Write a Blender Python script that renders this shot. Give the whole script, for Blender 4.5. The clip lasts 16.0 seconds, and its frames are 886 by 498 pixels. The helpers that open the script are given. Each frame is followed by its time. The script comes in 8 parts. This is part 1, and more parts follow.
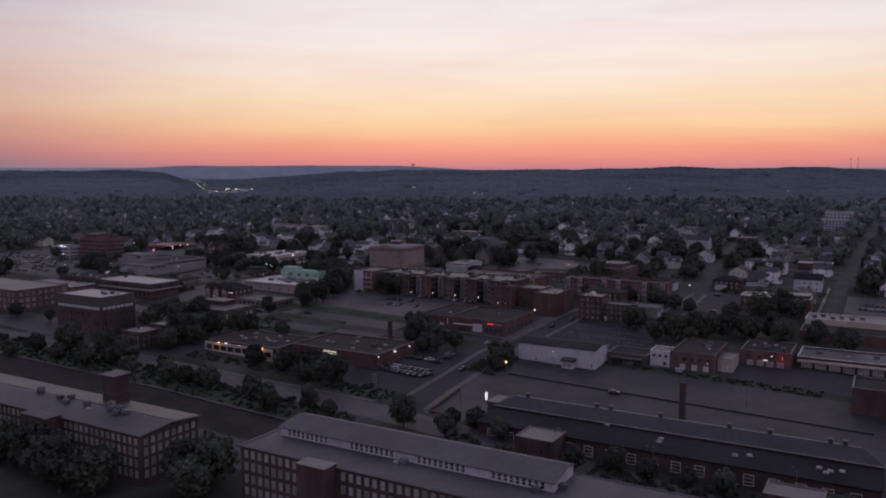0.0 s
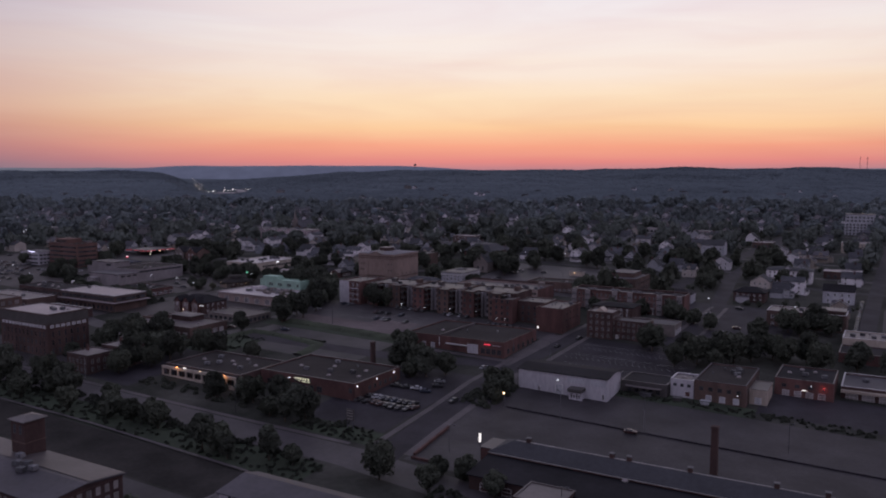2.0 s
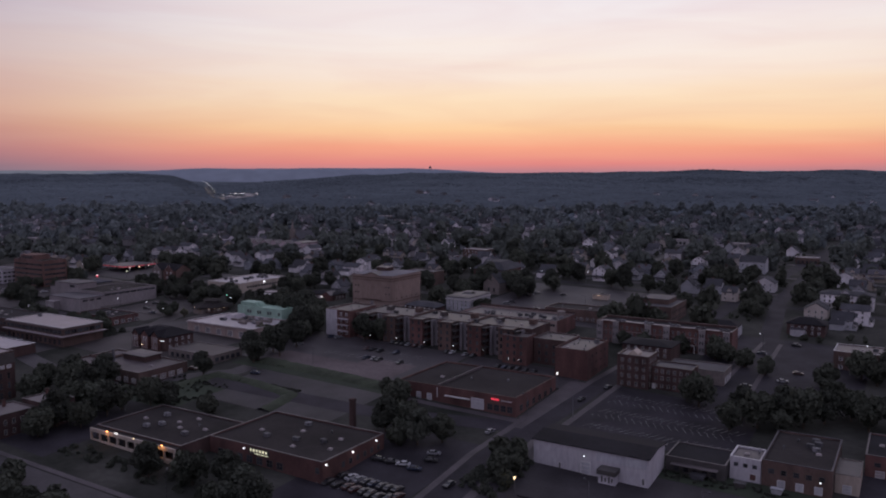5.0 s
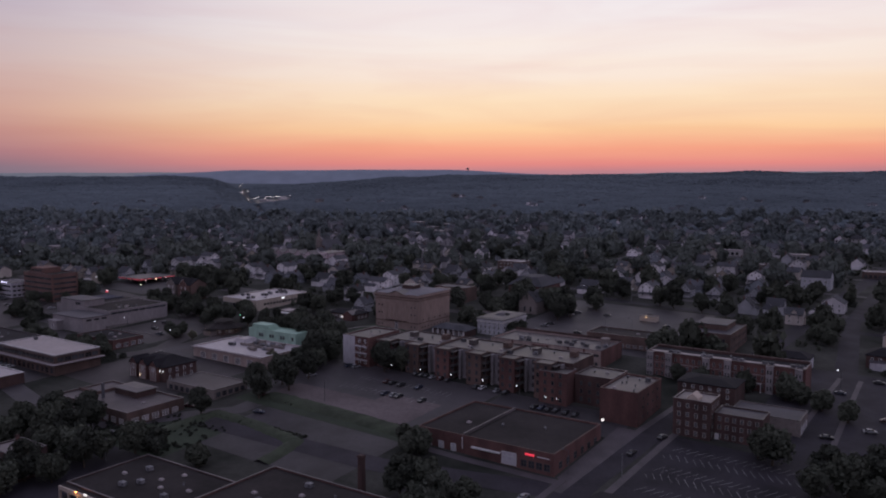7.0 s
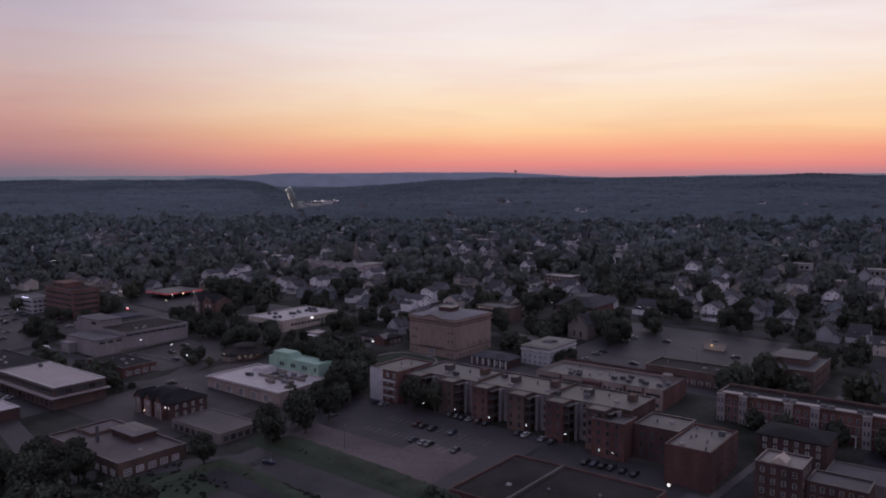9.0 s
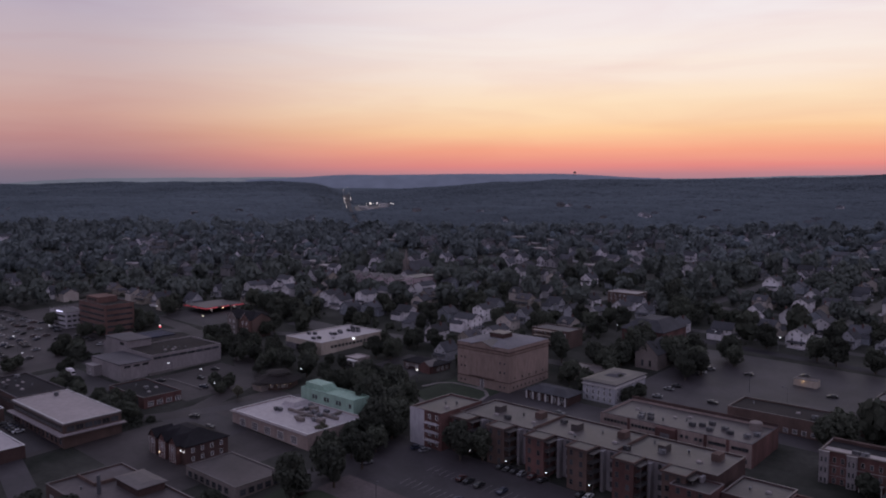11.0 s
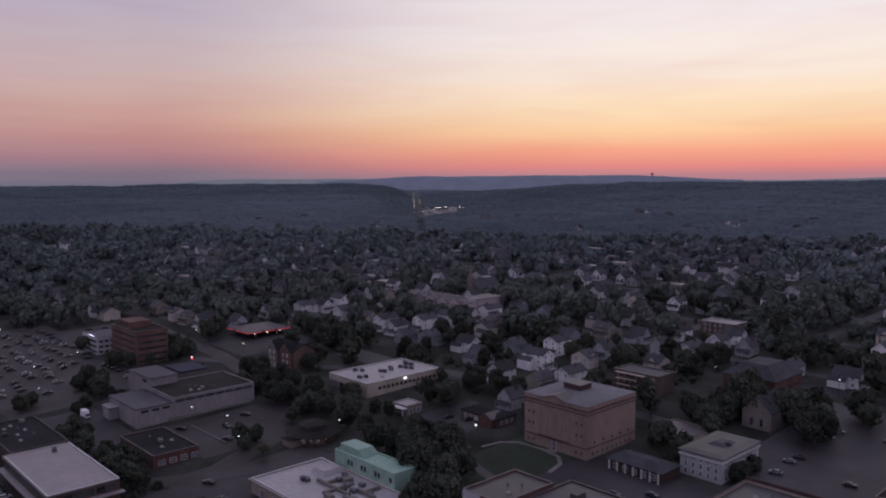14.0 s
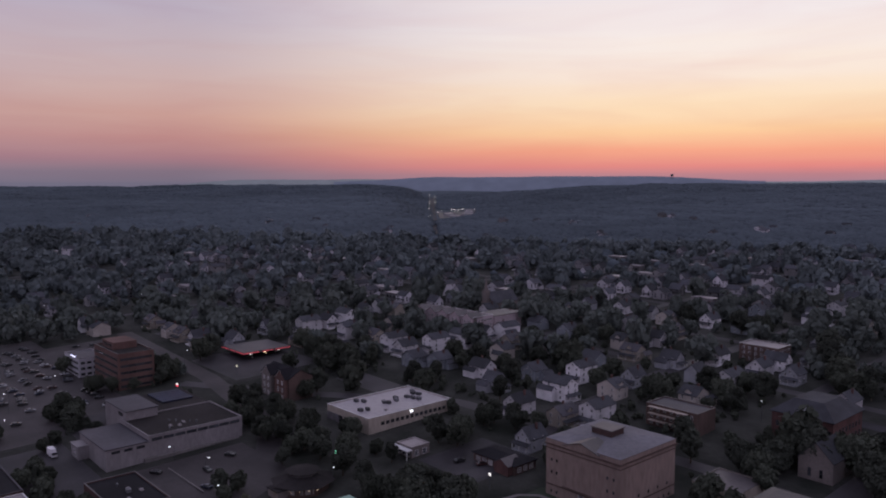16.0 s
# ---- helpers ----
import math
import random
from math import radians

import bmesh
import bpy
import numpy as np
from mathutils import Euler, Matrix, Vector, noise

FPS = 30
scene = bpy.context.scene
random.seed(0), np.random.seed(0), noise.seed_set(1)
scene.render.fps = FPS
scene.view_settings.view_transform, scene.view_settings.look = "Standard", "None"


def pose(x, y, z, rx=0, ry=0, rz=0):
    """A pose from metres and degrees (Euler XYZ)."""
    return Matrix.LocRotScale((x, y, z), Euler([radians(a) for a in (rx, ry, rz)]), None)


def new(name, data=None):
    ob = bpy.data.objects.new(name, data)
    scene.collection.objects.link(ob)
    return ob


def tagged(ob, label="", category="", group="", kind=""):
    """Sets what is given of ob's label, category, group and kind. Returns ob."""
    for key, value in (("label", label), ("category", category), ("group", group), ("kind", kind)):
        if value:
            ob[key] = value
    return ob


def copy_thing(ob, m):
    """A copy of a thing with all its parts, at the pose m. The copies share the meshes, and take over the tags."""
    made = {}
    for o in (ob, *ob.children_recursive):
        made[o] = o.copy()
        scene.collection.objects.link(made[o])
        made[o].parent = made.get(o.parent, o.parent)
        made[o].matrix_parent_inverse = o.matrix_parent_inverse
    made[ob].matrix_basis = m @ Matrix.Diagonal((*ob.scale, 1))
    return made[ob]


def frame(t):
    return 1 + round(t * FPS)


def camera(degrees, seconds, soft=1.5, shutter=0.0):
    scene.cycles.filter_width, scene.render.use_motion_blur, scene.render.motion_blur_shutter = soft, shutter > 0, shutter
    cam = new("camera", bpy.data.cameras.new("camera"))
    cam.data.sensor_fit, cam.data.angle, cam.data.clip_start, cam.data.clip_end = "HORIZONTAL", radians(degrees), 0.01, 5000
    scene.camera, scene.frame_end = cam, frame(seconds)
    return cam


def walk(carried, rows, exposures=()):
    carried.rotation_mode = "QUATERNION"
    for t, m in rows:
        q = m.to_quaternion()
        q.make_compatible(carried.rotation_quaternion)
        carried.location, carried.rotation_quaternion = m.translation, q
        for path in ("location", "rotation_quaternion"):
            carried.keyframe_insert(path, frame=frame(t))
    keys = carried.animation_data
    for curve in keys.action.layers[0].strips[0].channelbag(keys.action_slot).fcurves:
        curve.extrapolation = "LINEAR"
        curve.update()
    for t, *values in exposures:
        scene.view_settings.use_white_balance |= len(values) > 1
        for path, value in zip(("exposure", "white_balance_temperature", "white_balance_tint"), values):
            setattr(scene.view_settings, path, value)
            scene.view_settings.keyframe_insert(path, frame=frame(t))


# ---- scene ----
cam = camera(58.9, 16.0, soft=2.0)
METRES, EYE, TILT, LEAN, TURN = 346.0, 100.0, 2.2, 0.0, 29.8
ROWS = [
    (0.0, 0.0, 0.0, 0.0, 0.0, -7.49, -0.01),
    (0.5, 0.0046, 0.034, -0.0013, 0.07, -7.49, -0.01),
    (1.0, 0.009, 0.0678, -0.0025, 0.14, -7.49, -0.02),
    (1.5, 0.013, 0.1028, -0.0036, 0.2, -7.48, -0.02),
    (2.0, 0.0168, 0.1359, -0.0036, 0.26, -7.48, -0.02),
    (2.5, 0.0207, 0.1689, -0.003, 0.33, -7.46, -0.01),
    (3.0, 0.024, 0.2029, -0.0021, 0.38, -7.45, -0.01),
    (3.5, 0.0275, 0.2358, -0.0013, 0.45, -7.42, -0.02),
    (4.0, 0.0305, 0.2679, 0.0002, 0.51, -7.4, -0.02),
    (6.5, 0.0424, 0.4275, 0.0116, 3.69, -7.33, 0.2),
    (7.0, 0.0438, 0.4578, 0.0143, 4.25, -7.31, 0.24),
    (7.5, 0.0448, 0.4895, 0.0168, 5.04, -7.26, 0.3),
    (8.0, 0.0454, 0.5198, 0.0191, 5.91, -7.23, 0.35),
    (8.5, 0.0451, 0.5497, 0.0214, 6.81, -7.18, 0.39),
    (9.0, 0.0451, 0.5804, 0.0243, 7.73, -7.16, 0.46),
    (11.5, 0.0328, 0.7277, 0.037, 12.83, -7.05, 0.66),
    (12.0, 0.0287, 0.7564, 0.0389, 13.71, -7.02, 0.69),
    (12.5, 0.0244, 0.7867, 0.0406, 15.01, -6.99, 0.79),
    (13.0, 0.0193, 0.8154, 0.0431, 15.66, -7.0, 0.77),
    (13.5, 0.0135, 0.8444, 0.0455, 16.63, -6.97, 0.8),
    (14.0, 0.0077, 0.8737, 0.0493, 17.22, -6.98, 0.85),
    (14.5, 0.0012, 0.9024, 0.0513, 17.82, -6.95, 0.83),
    (15.0, -0.0061, 0.9314, 0.0529, 18.31, -6.93, 0.85),
    (15.5, -0.0129, 0.9608, 0.056, 18.44, -6.95, 0.82),
    (16.0, -0.0208, 0.9891, 0.0573, 18.46, -6.96, 0.8),
]
walk(cam, [(t, pose(0, 0, EYE, TILT, LEAN, TURN) @ pose(METRES * x, METRES * y, METRES * z, 90 + pitch, roll, yaw)) for t, x, y, z, yaw, pitch, roll in ROWS],
     exposures=[(0.0, 0.0), (16.0, 0.0)])

# ---------------------------------------------------------------- sky and light
SN, CS = math.sin(radians(TURN)), math.cos(radians(TURN))


def lin(r, g, b):
    return tuple((c / 255 / 12.92) if c <= 10 else ((c / 255 + 0.055) / 1.055) ** 2.4 for c in (r, g, b)) + (1.0,)


world = bpy.data.worlds.new("dusk_sky")
scene.world = world
world.use_nodes = True
wt = world.node_tree
wt.nodes.clear()


def wnode(kind, **inputs):
    n = wt.nodes.new(kind)
    for k, v in inputs.items():
        n.inputs[int(k[1:])].default_value = v
    return n


def wmath(op, a, b=0.0, c=0.0, clamp=False):
    n = wt.nodes.new("ShaderNodeMath")
    n.operation, n.use_clamp = op, clamp
    for i, v in enumerate((a, b, c)):
        if isinstance(v, (int, float)):
            n.inputs[i].default_value = v
        else:
            wt.links.new(v, n.inputs[i])
    return n.outputs[0]


def wramp(fac, stops):
    n = wt.nodes.new("ShaderNodeValToRGB")
    e = n.color_ramp.elements
    while len(e) < len(stops):
        e.new(0.5)
    for el, (p, c) in zip(e, stops):
        el.position, el.color = p, c
    wt.links.new(fac, n.inputs[0])
    return n.outputs[0]


coords = wt.nodes.new("ShaderNodeTexCoord")
split = wt.nodes.new("ShaderNodeSeparateXYZ")
wt.links.new(coords.outputs["Generated"], split.inputs[0])
# streaks of thin cloud: noise drawn out along the horizon
stretch = wt.nodes.new("ShaderNodeMapping")
stretch.inputs["Scale"].default_value = (1.6, 1.6, 26.0)
wt.links.new(coords.outputs["Generated"], stretch.inputs[0])
streak = wnode("ShaderNodeTexNoise")
streak.inputs["Scale"].default_value, streak.inputs["Detail"].default_value = 1.3, 4.0
wt.links.new(stretch.outputs[0], streak.inputs["Vector"])
wisp = wmath("MULTIPLY", wmath("SUBTRACT", streak.outputs[0], 0.5), wmath("MULTIPLY", wmath("ABSOLUTE", split.outputs[2]), 0.30))
lift = wmath("ADD", split.outputs[2], wisp)
# height in the sky as 0..1, finer near the horizon
rise = wmath("POWER", wmath("MAXIMUM", lift, 0.0), 0.5)
AFTERGLOW = radians(90 + TURN - 8)
flat_len = wmath("SQRT", wmath("ADD", wmath("MULTIPLY", split.outputs[0], split.outputs[0]), wmath("MULTIPLY", split.outputs[1], split.outputs[1])))
toward = wmath("DIVIDE", wmath("ADD", wmath("MULTIPLY", split.outputs[0], math.cos(AFTERGLOW)), wmath("MULTIPLY", split.outputs[1], math.sin(AFTERGLOW))), wmath("MAXIMUM", flat_len, 0.001))
q = math.sqrt
sunward = wramp(rise, [(0.0, lin(158, 132, 150)), (q(0.009), lin(190, 134, 142)), (q(0.019), lin(229, 140, 134)), (q(0.038), lin(248, 168, 138)), (q(0.060), lin(254, 207, 161)),
                       (q(0.090), lin(254, 224, 189)), (q(0.130), lin(251, 232, 217)), (q(0.175), lin(248, 237, 233)), (q(0.22), lin(241, 232, 236)), (q(0.40), lin(208, 203, 216)), (1.0, lin(184, 185, 215))])
sideways = wramp(rise, [(0.0, lin(116, 112, 130)), (q(0.014), lin(130, 114, 128)), (q(0.030), lin(172, 124, 130)), (q(0.055), lin(199, 141, 131)), (q(0.080), lin(213, 164, 146)),
                        (q(0.11), lin(212, 177, 166)), (q(0.16), lin(198, 178, 182)), (q(0.22), lin(186, 174, 189)), (q(0.40), lin(183, 178, 199)), (1.0, lin(184, 185, 215))])
behind = wramp(rise, [(0.0, lin(108, 106, 130)), (q(0.05), lin(157, 142, 161)), (q(0.15), lin(184, 173, 194)), (q(0.4), lin(183, 181, 210)), (1.0, lin(184, 185, 215))])
near_mix = wmath("MULTIPLY_ADD", toward, 1 / 0.30, -0.70 / 0.30, clamp=True)
near_mix = wmath("MULTIPLY", wmath("MULTIPLY", near_mix, near_mix), wmath("MULTIPLY_ADD", near_mix, -2.0, 3.0))
far_mix = wmath("MULTIPLY_ADD", toward, 0.75, 0.25, clamp=True)


def wmix(f, a, b):
    n = wt.nodes.new("ShaderNodeMixRGB")
    wt.links.new(f, n.inputs[0]), wt.links.new(a, n.inputs[1]), wt.links.new(b, n.inputs[2])
    return n.outputs[0]


sky = wmix(near_mix, wmix(far_mix, behind, sideways), sunward)
# faint veils of high cloud, a little duller and pinker than the glow behind them
veil_map = wt.nodes.new("ShaderNodeMapping")
veil_map.inputs["Scale"].default_value = (2.2, 2.2, 17.0)
wt.links.new(coords.outputs["Generated"], veil_map.inputs[0])
veil = wnode("ShaderNodeTexNoise")
veil.inputs["Scale"].default_value, veil.inputs["Detail"].default_value, veil.inputs["Distortion"].default_value = 1.7, 5.0, 0.6
wt.links.new(veil_map.outputs[0], veil.inputs["Vector"])
veiled = wt.nodes.new("ShaderNodeMixRGB")
veiled.blend_type = "MULTIPLY"
veiled.inputs[2].default_value = (0.93, 0.85, 0.87, 1)
wt.links.new(wmath("MULTIPLY_ADD", veil.outputs[0], 2.2, -0.9, clamp=True), veiled.inputs[0]), wt.links.new(sky, veiled.inputs[1])
sky = veiled.outputs[0]
glow = wnode("ShaderNodeBackground")
wt.links.new(sky, glow.inputs[0])
glow.inputs[1].default_value = 1.0
wout = wt.nodes.new("ShaderNodeOutputWorld")
wt.links.new(glow.outputs[0], wout.inputs[0])

# ---------------------------------------------------------------- materials


def material(name, colour, rough=0.85, var=0.3, size=2.0, bump=0.15, metal=0.0, spec=0.3, streaks=0.0, per_object=0.0, per_island=0.0, tint=None, thin=0.0):
    """A worn surface: colour broken by coarse stains and fine grain at world size, with fine relief."""
    m = bpy.data.materials.new(name)
    m.use_nodes = True
    t = m.node_tree
    b = t.nodes["Principled BSDF"]
    b.inputs["Roughness"].default_value, b.inputs["Metallic"].default_value = rough, metal
    b.inputs["Specular IOR Level"].default_value = spec
    geo = t.nodes.new("ShaderNodeNewGeometry")
    place = geo.outputs["Position"]
    if streaks:
        sm = t.nodes.new("ShaderNodeMapping")
        sm.inputs["Scale"].default_value = (1, 1, streaks)
        t.links.new(place, sm.inputs[0])
        place = sm.outputs[0]
    coarse, fine = t.nodes.new("ShaderNodeTexNoise"), t.nodes.new("ShaderNodeTexNoise")
    coarse.inputs["Scale"].default_value, coarse.inputs["Detail"].default_value = 0.35 / size, 5.0
    fine.inputs["Scale"].default_value, fine.inputs["Detail"].default_value = 4.0 / size, 3.0
    for n in (coarse, fine):
        t.links.new(place, n.inputs["Vector"])
    r = t.nodes.new("ShaderNodeValToRGB")
    r.color_ramp.elements[0].position, r.color_ramp.elements[1].position = 0.3, 0.7
    lo = [c * (1 - var) for c in colour]
    hi = [min(1.0, c * (1 + var)) for c in (tint or colour)]
    r.color_ramp.elements[0].color, r.color_ramp.elements[1].color = (*lo, 1), (*hi, 1)
    t.links.new(coarse.outputs[0], r.inputs[0])
    mix = t.nodes.new("ShaderNodeMixRGB")
    mix.blend_type, mix.inputs[0].default_value = "OVERLAY", 0.35
    t.links.new(r.outputs[0], mix.inputs[1]), t.links.new(fine.outputs[0], mix.inputs[2])
    col = mix.outputs[0]
    for amount, src in ((per_object, "object"), (per_island, "island")):
        if amount:
            rnd = t.nodes.new("ShaderNodeObjectInfo").outputs["Random"] if src == "object" else geo.outputs["Random Per Island"]
            hsv = t.nodes.new("ShaderNodeHueSaturation")
            mr = t.nodes.new("ShaderNodeMapRange")
            mr.inputs["To Min"].default_value, mr.inputs["To Max"].default_value = 1 - amount, 1 + amount
            t.links.new(rnd, mr.inputs["Value"]), t.links.new(mr.outputs[0], hsv.inputs["Value"]), t.links.new(col, hsv.inputs["Color"])
            col = hsv.outputs[0]
    t.links.new(col, b.inputs["Base Color"])
    if thin:  # leaves let part of the light through
        tr, mx = t.nodes.new("ShaderNodeBsdfTranslucent"), t.nodes.new("ShaderNodeMixShader")
        mx.inputs[0].default_value = thin
        t.links.new(col, tr.inputs["Color"]), t.links.new(b.outputs[0], mx.inputs[1]), t.links.new(tr.outputs[0], mx.inputs[2])
        t.links.new(mx.outputs[0], t.nodes["Material Output"].inputs["Surface"])
    if bump:
        bp = t.nodes.new("ShaderNodeBump")
        bp.inputs["Strength"].default_value, bp.inputs["Distance"].default_value = bump, 0.1
        t.links.new(fine.outputs[0], bp.inputs["Height"]), t.links.new(bp.outputs[0], b.inputs["Normal"])
    return m


def shining(name, colour, strength):
    m = bpy.data.materials.new(name)
    m.use_nodes = True
    b = m.node_tree.nodes["Principled BSDF"]
    b.inputs["Base Color"].default_value = (*colour, 1)
    b.inputs["Emission Color"].default_value, b.inputs["Emission Strength"].default_value = (*colour, 1), strength
    return m


ASPHALT = material("asphalt", (0.0248, 0.0222, 0.0279), 0.75, 0.38, 4.0, spec=0.14)
ASPHALT_OLD = material("worn_asphalt", (0.0291, 0.0256, 0.0293), 0.64, 0.42, 5.0, spec=0.25)
ASPHALT_PALE = material("bleached_asphalt", (0.0367, 0.0319, 0.0368), 0.62, 0.34, 6.0, spec=0.28)
ASPHALT_BROWN = material("dusty_asphalt", (0.0365, 0.0304, 0.0321), 0.66, 0.4, 6.0, spec=0.25)
GRAVEL = material("pale_gravel", (0.0298, 0.0263, 0.0304), 0.66, 0.38, 5.0, spec=0.2)
CONCRETE = material("concrete", (0.145, 0.13, 0.13), 0.9, 0.24, 4.0)
BANK_GRASS = material("rank_bank_grass", (0.032, 0.040, 0.025), 0.95, 0.35, 3.0, 0.5)
GRASS = material("grass", (0.026, 0.035, 0.022), 0.95, 0.35, 7.0, 0.4)
EARTH = material("ground_cover", (0.0269, 0.0306, 0.0247), 0.95, 0.45, 9.0, 0.4, spec=0.1, tint=(0.040, 0.039, 0.036))
WALL_LILAC = material("pale_lilac_render", (0.2068, 0.1874, 0.1954), 0.85, 0.18, 4.0, 0.1, streaks=0.4)
WALL_BLUSH = material("tan_pink_render", (0.265, 0.205, 0.19), 0.85, 0.16, 4.0, 0.1, streaks=0.4)
PAINT_LINE = material("line_paint", (0.20, 0.195, 0.20), 0.8, 0.5, 1.0)
SILT = material("brown_silt", (0.0245, 0.0223, 0.0216), 0.9, 0.4, 5.0, 0.3, spec=0.12)
BRICK_RED = material("red_brick", (0.092, 0.047, 0.044), 0.9, 0.36, 2.0, 0.25, streaks=0.4, per_object=0.15)
# mill walls face away from the sunset; that shade is in this brick's colour
BRICK_MILL = material("shade_dark_mill_brick", (0.064, 0.040, 0.039), 0.9, 0.36, 2.0, 0.25, streaks=0.4, per_object=0.1)
BRICK_DARK = material("dark_brick", (0.058, 0.035, 0.033), 0.9, 0.34, 2.0, 0.25, streaks=0.4)
BRICK_BROWN = material("brown_brick", (0.092, 0.061, 0.054), 0.9, 0.32, 2.0, 0.25, streaks=0.4)
BRICK_TAN = material("tan_stone", (0.2255, 0.1681, 0.1492), 0.9, 0.18, 5.0, 0.15, streaks=0.3)
BRICK_ORANGE = material("orange_brick", (0.122, 0.070, 0.062), 0.9, 0.2, 3.0, 0.2, streaks=0.4)
WALL_WHITE = material("white_wall", (0.36, 0.345, 0.375), 0.8, 0.16, 4.0, 0.1, streaks=0.3)
WALL_GREY = material("grey_wall", (0.34, 0.34, 0.37), 0.85, 0.2, 4.0, 0.1, streaks=0.3)
WALL_CREAM = material("cream_wall", (0.34, 0.29, 0.25), 0.85, 0.18, 4.0, 0.1, streaks=0.3)
WALL_STONE = material("grey_brown_stone", (0.155, 0.132, 0.126), 0.9, 0.22, 3.0, 0.2)
WALL_MINT = material("mint_paint", (0.235, 0.345, 0.285), 0.8, 0.12, 4.0, 0.1, streaks=0.3)
WALL_PINK = material("pinkish_stucco", (0.37, 0.30, 0.32), 0.85, 0.15, 4.0)
SIDING_WHITE = material("white_siding", (0.56, 0.53, 0.555), 0.75, 0.16, 2.0, 0.1, per_object=0.3)
SIDING_CREAM = material("cream_siding", (0.38, 0.335, 0.31), 0.75, 0.12, 2.0, 0.1, per_object=0.12)
SIDING_GREY = material("grey_siding", (0.28, 0.28, 0.305), 0.8, 0.14, 2.0, 0.1, per_object=0.15)
SIDING_TAN = material("tan_siding", (0.265, 0.23, 0.20), 0.8, 0.14, 2.0, 0.1, per_object=0.15)
SIDING_BLUE = material("blue_grey_siding", (0.20, 0.215, 0.245), 0.8, 0.14, 2.0, 0.1, per_object=0.15)
ROOF_WHITE = material("white_membrane_roof", (0.2898, 0.2622, 0.2806), 0.5, 0.12, 7.0, spec=0.5)
ROOF_LIGHT = material("light_grey_roof", (0.2162, 0.1858, 0.1960), 0.5, 0.14, 7.0, spec=0.5)
ROOF_PALE = material("pale_roof", (0.0790, 0.0672, 0.0702), 0.52, 0.3, 6.0, spec=0.42, per_object=0.3)
ROOF_BLUE = material("pale_blue_roof", (0.135, 0.128, 0.145), 0.85, 0.2, 6.0)
ROOF_DULL = material("dull_felt_roof", (0.0526, 0.0429, 0.0465), 0.6, 0.4, 5.0, spec=0.28, per_object=0.25)
SIDEWALK = material("grey_sidewalk", (0.0613, 0.0522, 0.0583), 0.66, 0.28, 3.0, spec=0.25)
ROOF_GREY = material("grey_roof", (0.0492, 0.0445, 0.0553), 0.6, 0.3, 6.0, spec=0.28)
ROOF_BROWN = material("brown_gravel_roof", (0.0253, 0.0218, 0.0223), 0.85, 0.38, 6.0, spec=0.12)
ROOF_BLACK = material("black_tar_roof", (0.0141, 0.0131, 0.0162), 0.8, 0.4, 6.0, spec=0.12)
SIDING_FAR = material("far_pale_siding", (0.40, 0.375, 0.405), 0.8, 0.12, 2.0, 0.0, per_island=0.6)
SIDING_DUSK = material("far_dull_siding", (0.19, 0.18, 0.185), 0.8, 0.12, 2.0, 0.0, per_island=0.5)
ROOF_FAR = material("far_shingles", (0.046, 0.046, 0.055), 0.9, 0.25, 2.0, 0.0, per_island=0.6)
ROOF_FLATS = material("pinkish_felt_roof", (0.0496, 0.0424, 0.0436), 0.52, 0.36, 5.0, spec=0.42, per_object=0.12)
GREY_WALL_DULL = material("dull_lilac_render", (0.175, 0.162, 0.172), 0.9, 0.22, 3.0, 0.1, streaks=0.4)
PALE_CONCRETE = material("pinkish_concrete", (0.108, 0.089, 0.091), 0.95, 0.22, 6.0, spec=0.15)
ROOF_SLATE = material("slate_shingles", (0.042, 0.042, 0.050), 0.85, 0.28, 2.0, 0.3, per_object=0.35)
ROOF_METAL = material("grey_metal_roof", (0.0320, 0.0320, 0.0384), 0.8, 0.15, 5.0, 0.1, spec=0.3)
TRIM = material("white_trim", (0.48, 0.465, 0.47), 0.7, 0.14, 1.0, 0.05)
TRIM_MILL = material("weathered_trim", (0.23, 0.215, 0.21), 0.8, 0.25, 1.0, 0.05)
TRIM_DARK = material("dark_trim", (0.06, 0.055, 0.055), 0.7, 0.2, 1.0, 0.05)
STEEL = material("galvanised_steel", (0.12, 0.12, 0.13), 0.65, 0.35, 0.5, 0.05, metal=0.5, per_object=0.6)
STEEL_DARK = material("dark_metal", (0.07, 0.07, 0.08), 0.6, 0.2, 0.5, 0.05)
GLASS = material("window_glass", (0.035, 0.038, 0.045), 0.12, 0.5, 1.5, 0.0, spec=0.6, per_object=0.6)
BLIND = material("window_with_blind", (0.20, 0.18, 0.18), 0.35, 0.3, 0.8, 0.0, spec=0.6, per_object=0.55)
DOOR = material("door_paint", (0.12, 0.11, 0.12), 0.7, 0.2, 1.0)
BARK = material("bark", (0.07, 0.055, 0.042), 0.95, 0.3, 0.6, 0.5)
LEAF = material("leaves", (0.061, 0.067, 0.052), 0.85, 0.18, 3.0, 0.0, per_island=0.1, per_object=0.3, spec=0.15, thin=0.2)
LEAF_DARK = material("dark_leaves", (0.052, 0.057, 0.046), 0.85, 0.18, 3.0, 0.0, per_island=0.1, per_object=0.3, spec=0.15, thin=0.2)
LEAF_PALE = material("thin_pale_leaves", (0.120, 0.118, 0.088), 0.85, 0.2, 2.0, 0.0, per_island=0.2, spec=0.15, thin=0.3)
# leaf colours paled and blued to stand for haze, more for farther trees
LEAF_HAZE_DEEP = material("deep_haze_canopy", (0.136, 0.156, 0.163), 0.9, 0.25, 90.0, 0.0, per_island=0.05, spec=0.15, thin=0.25)
LEAF_HAZE = material("haze_canopy", (0.106, 0.119, 0.110), 0.85, 0.25, 50.0, 0.0, per_island=0.06, spec=0.15, thin=0.25)
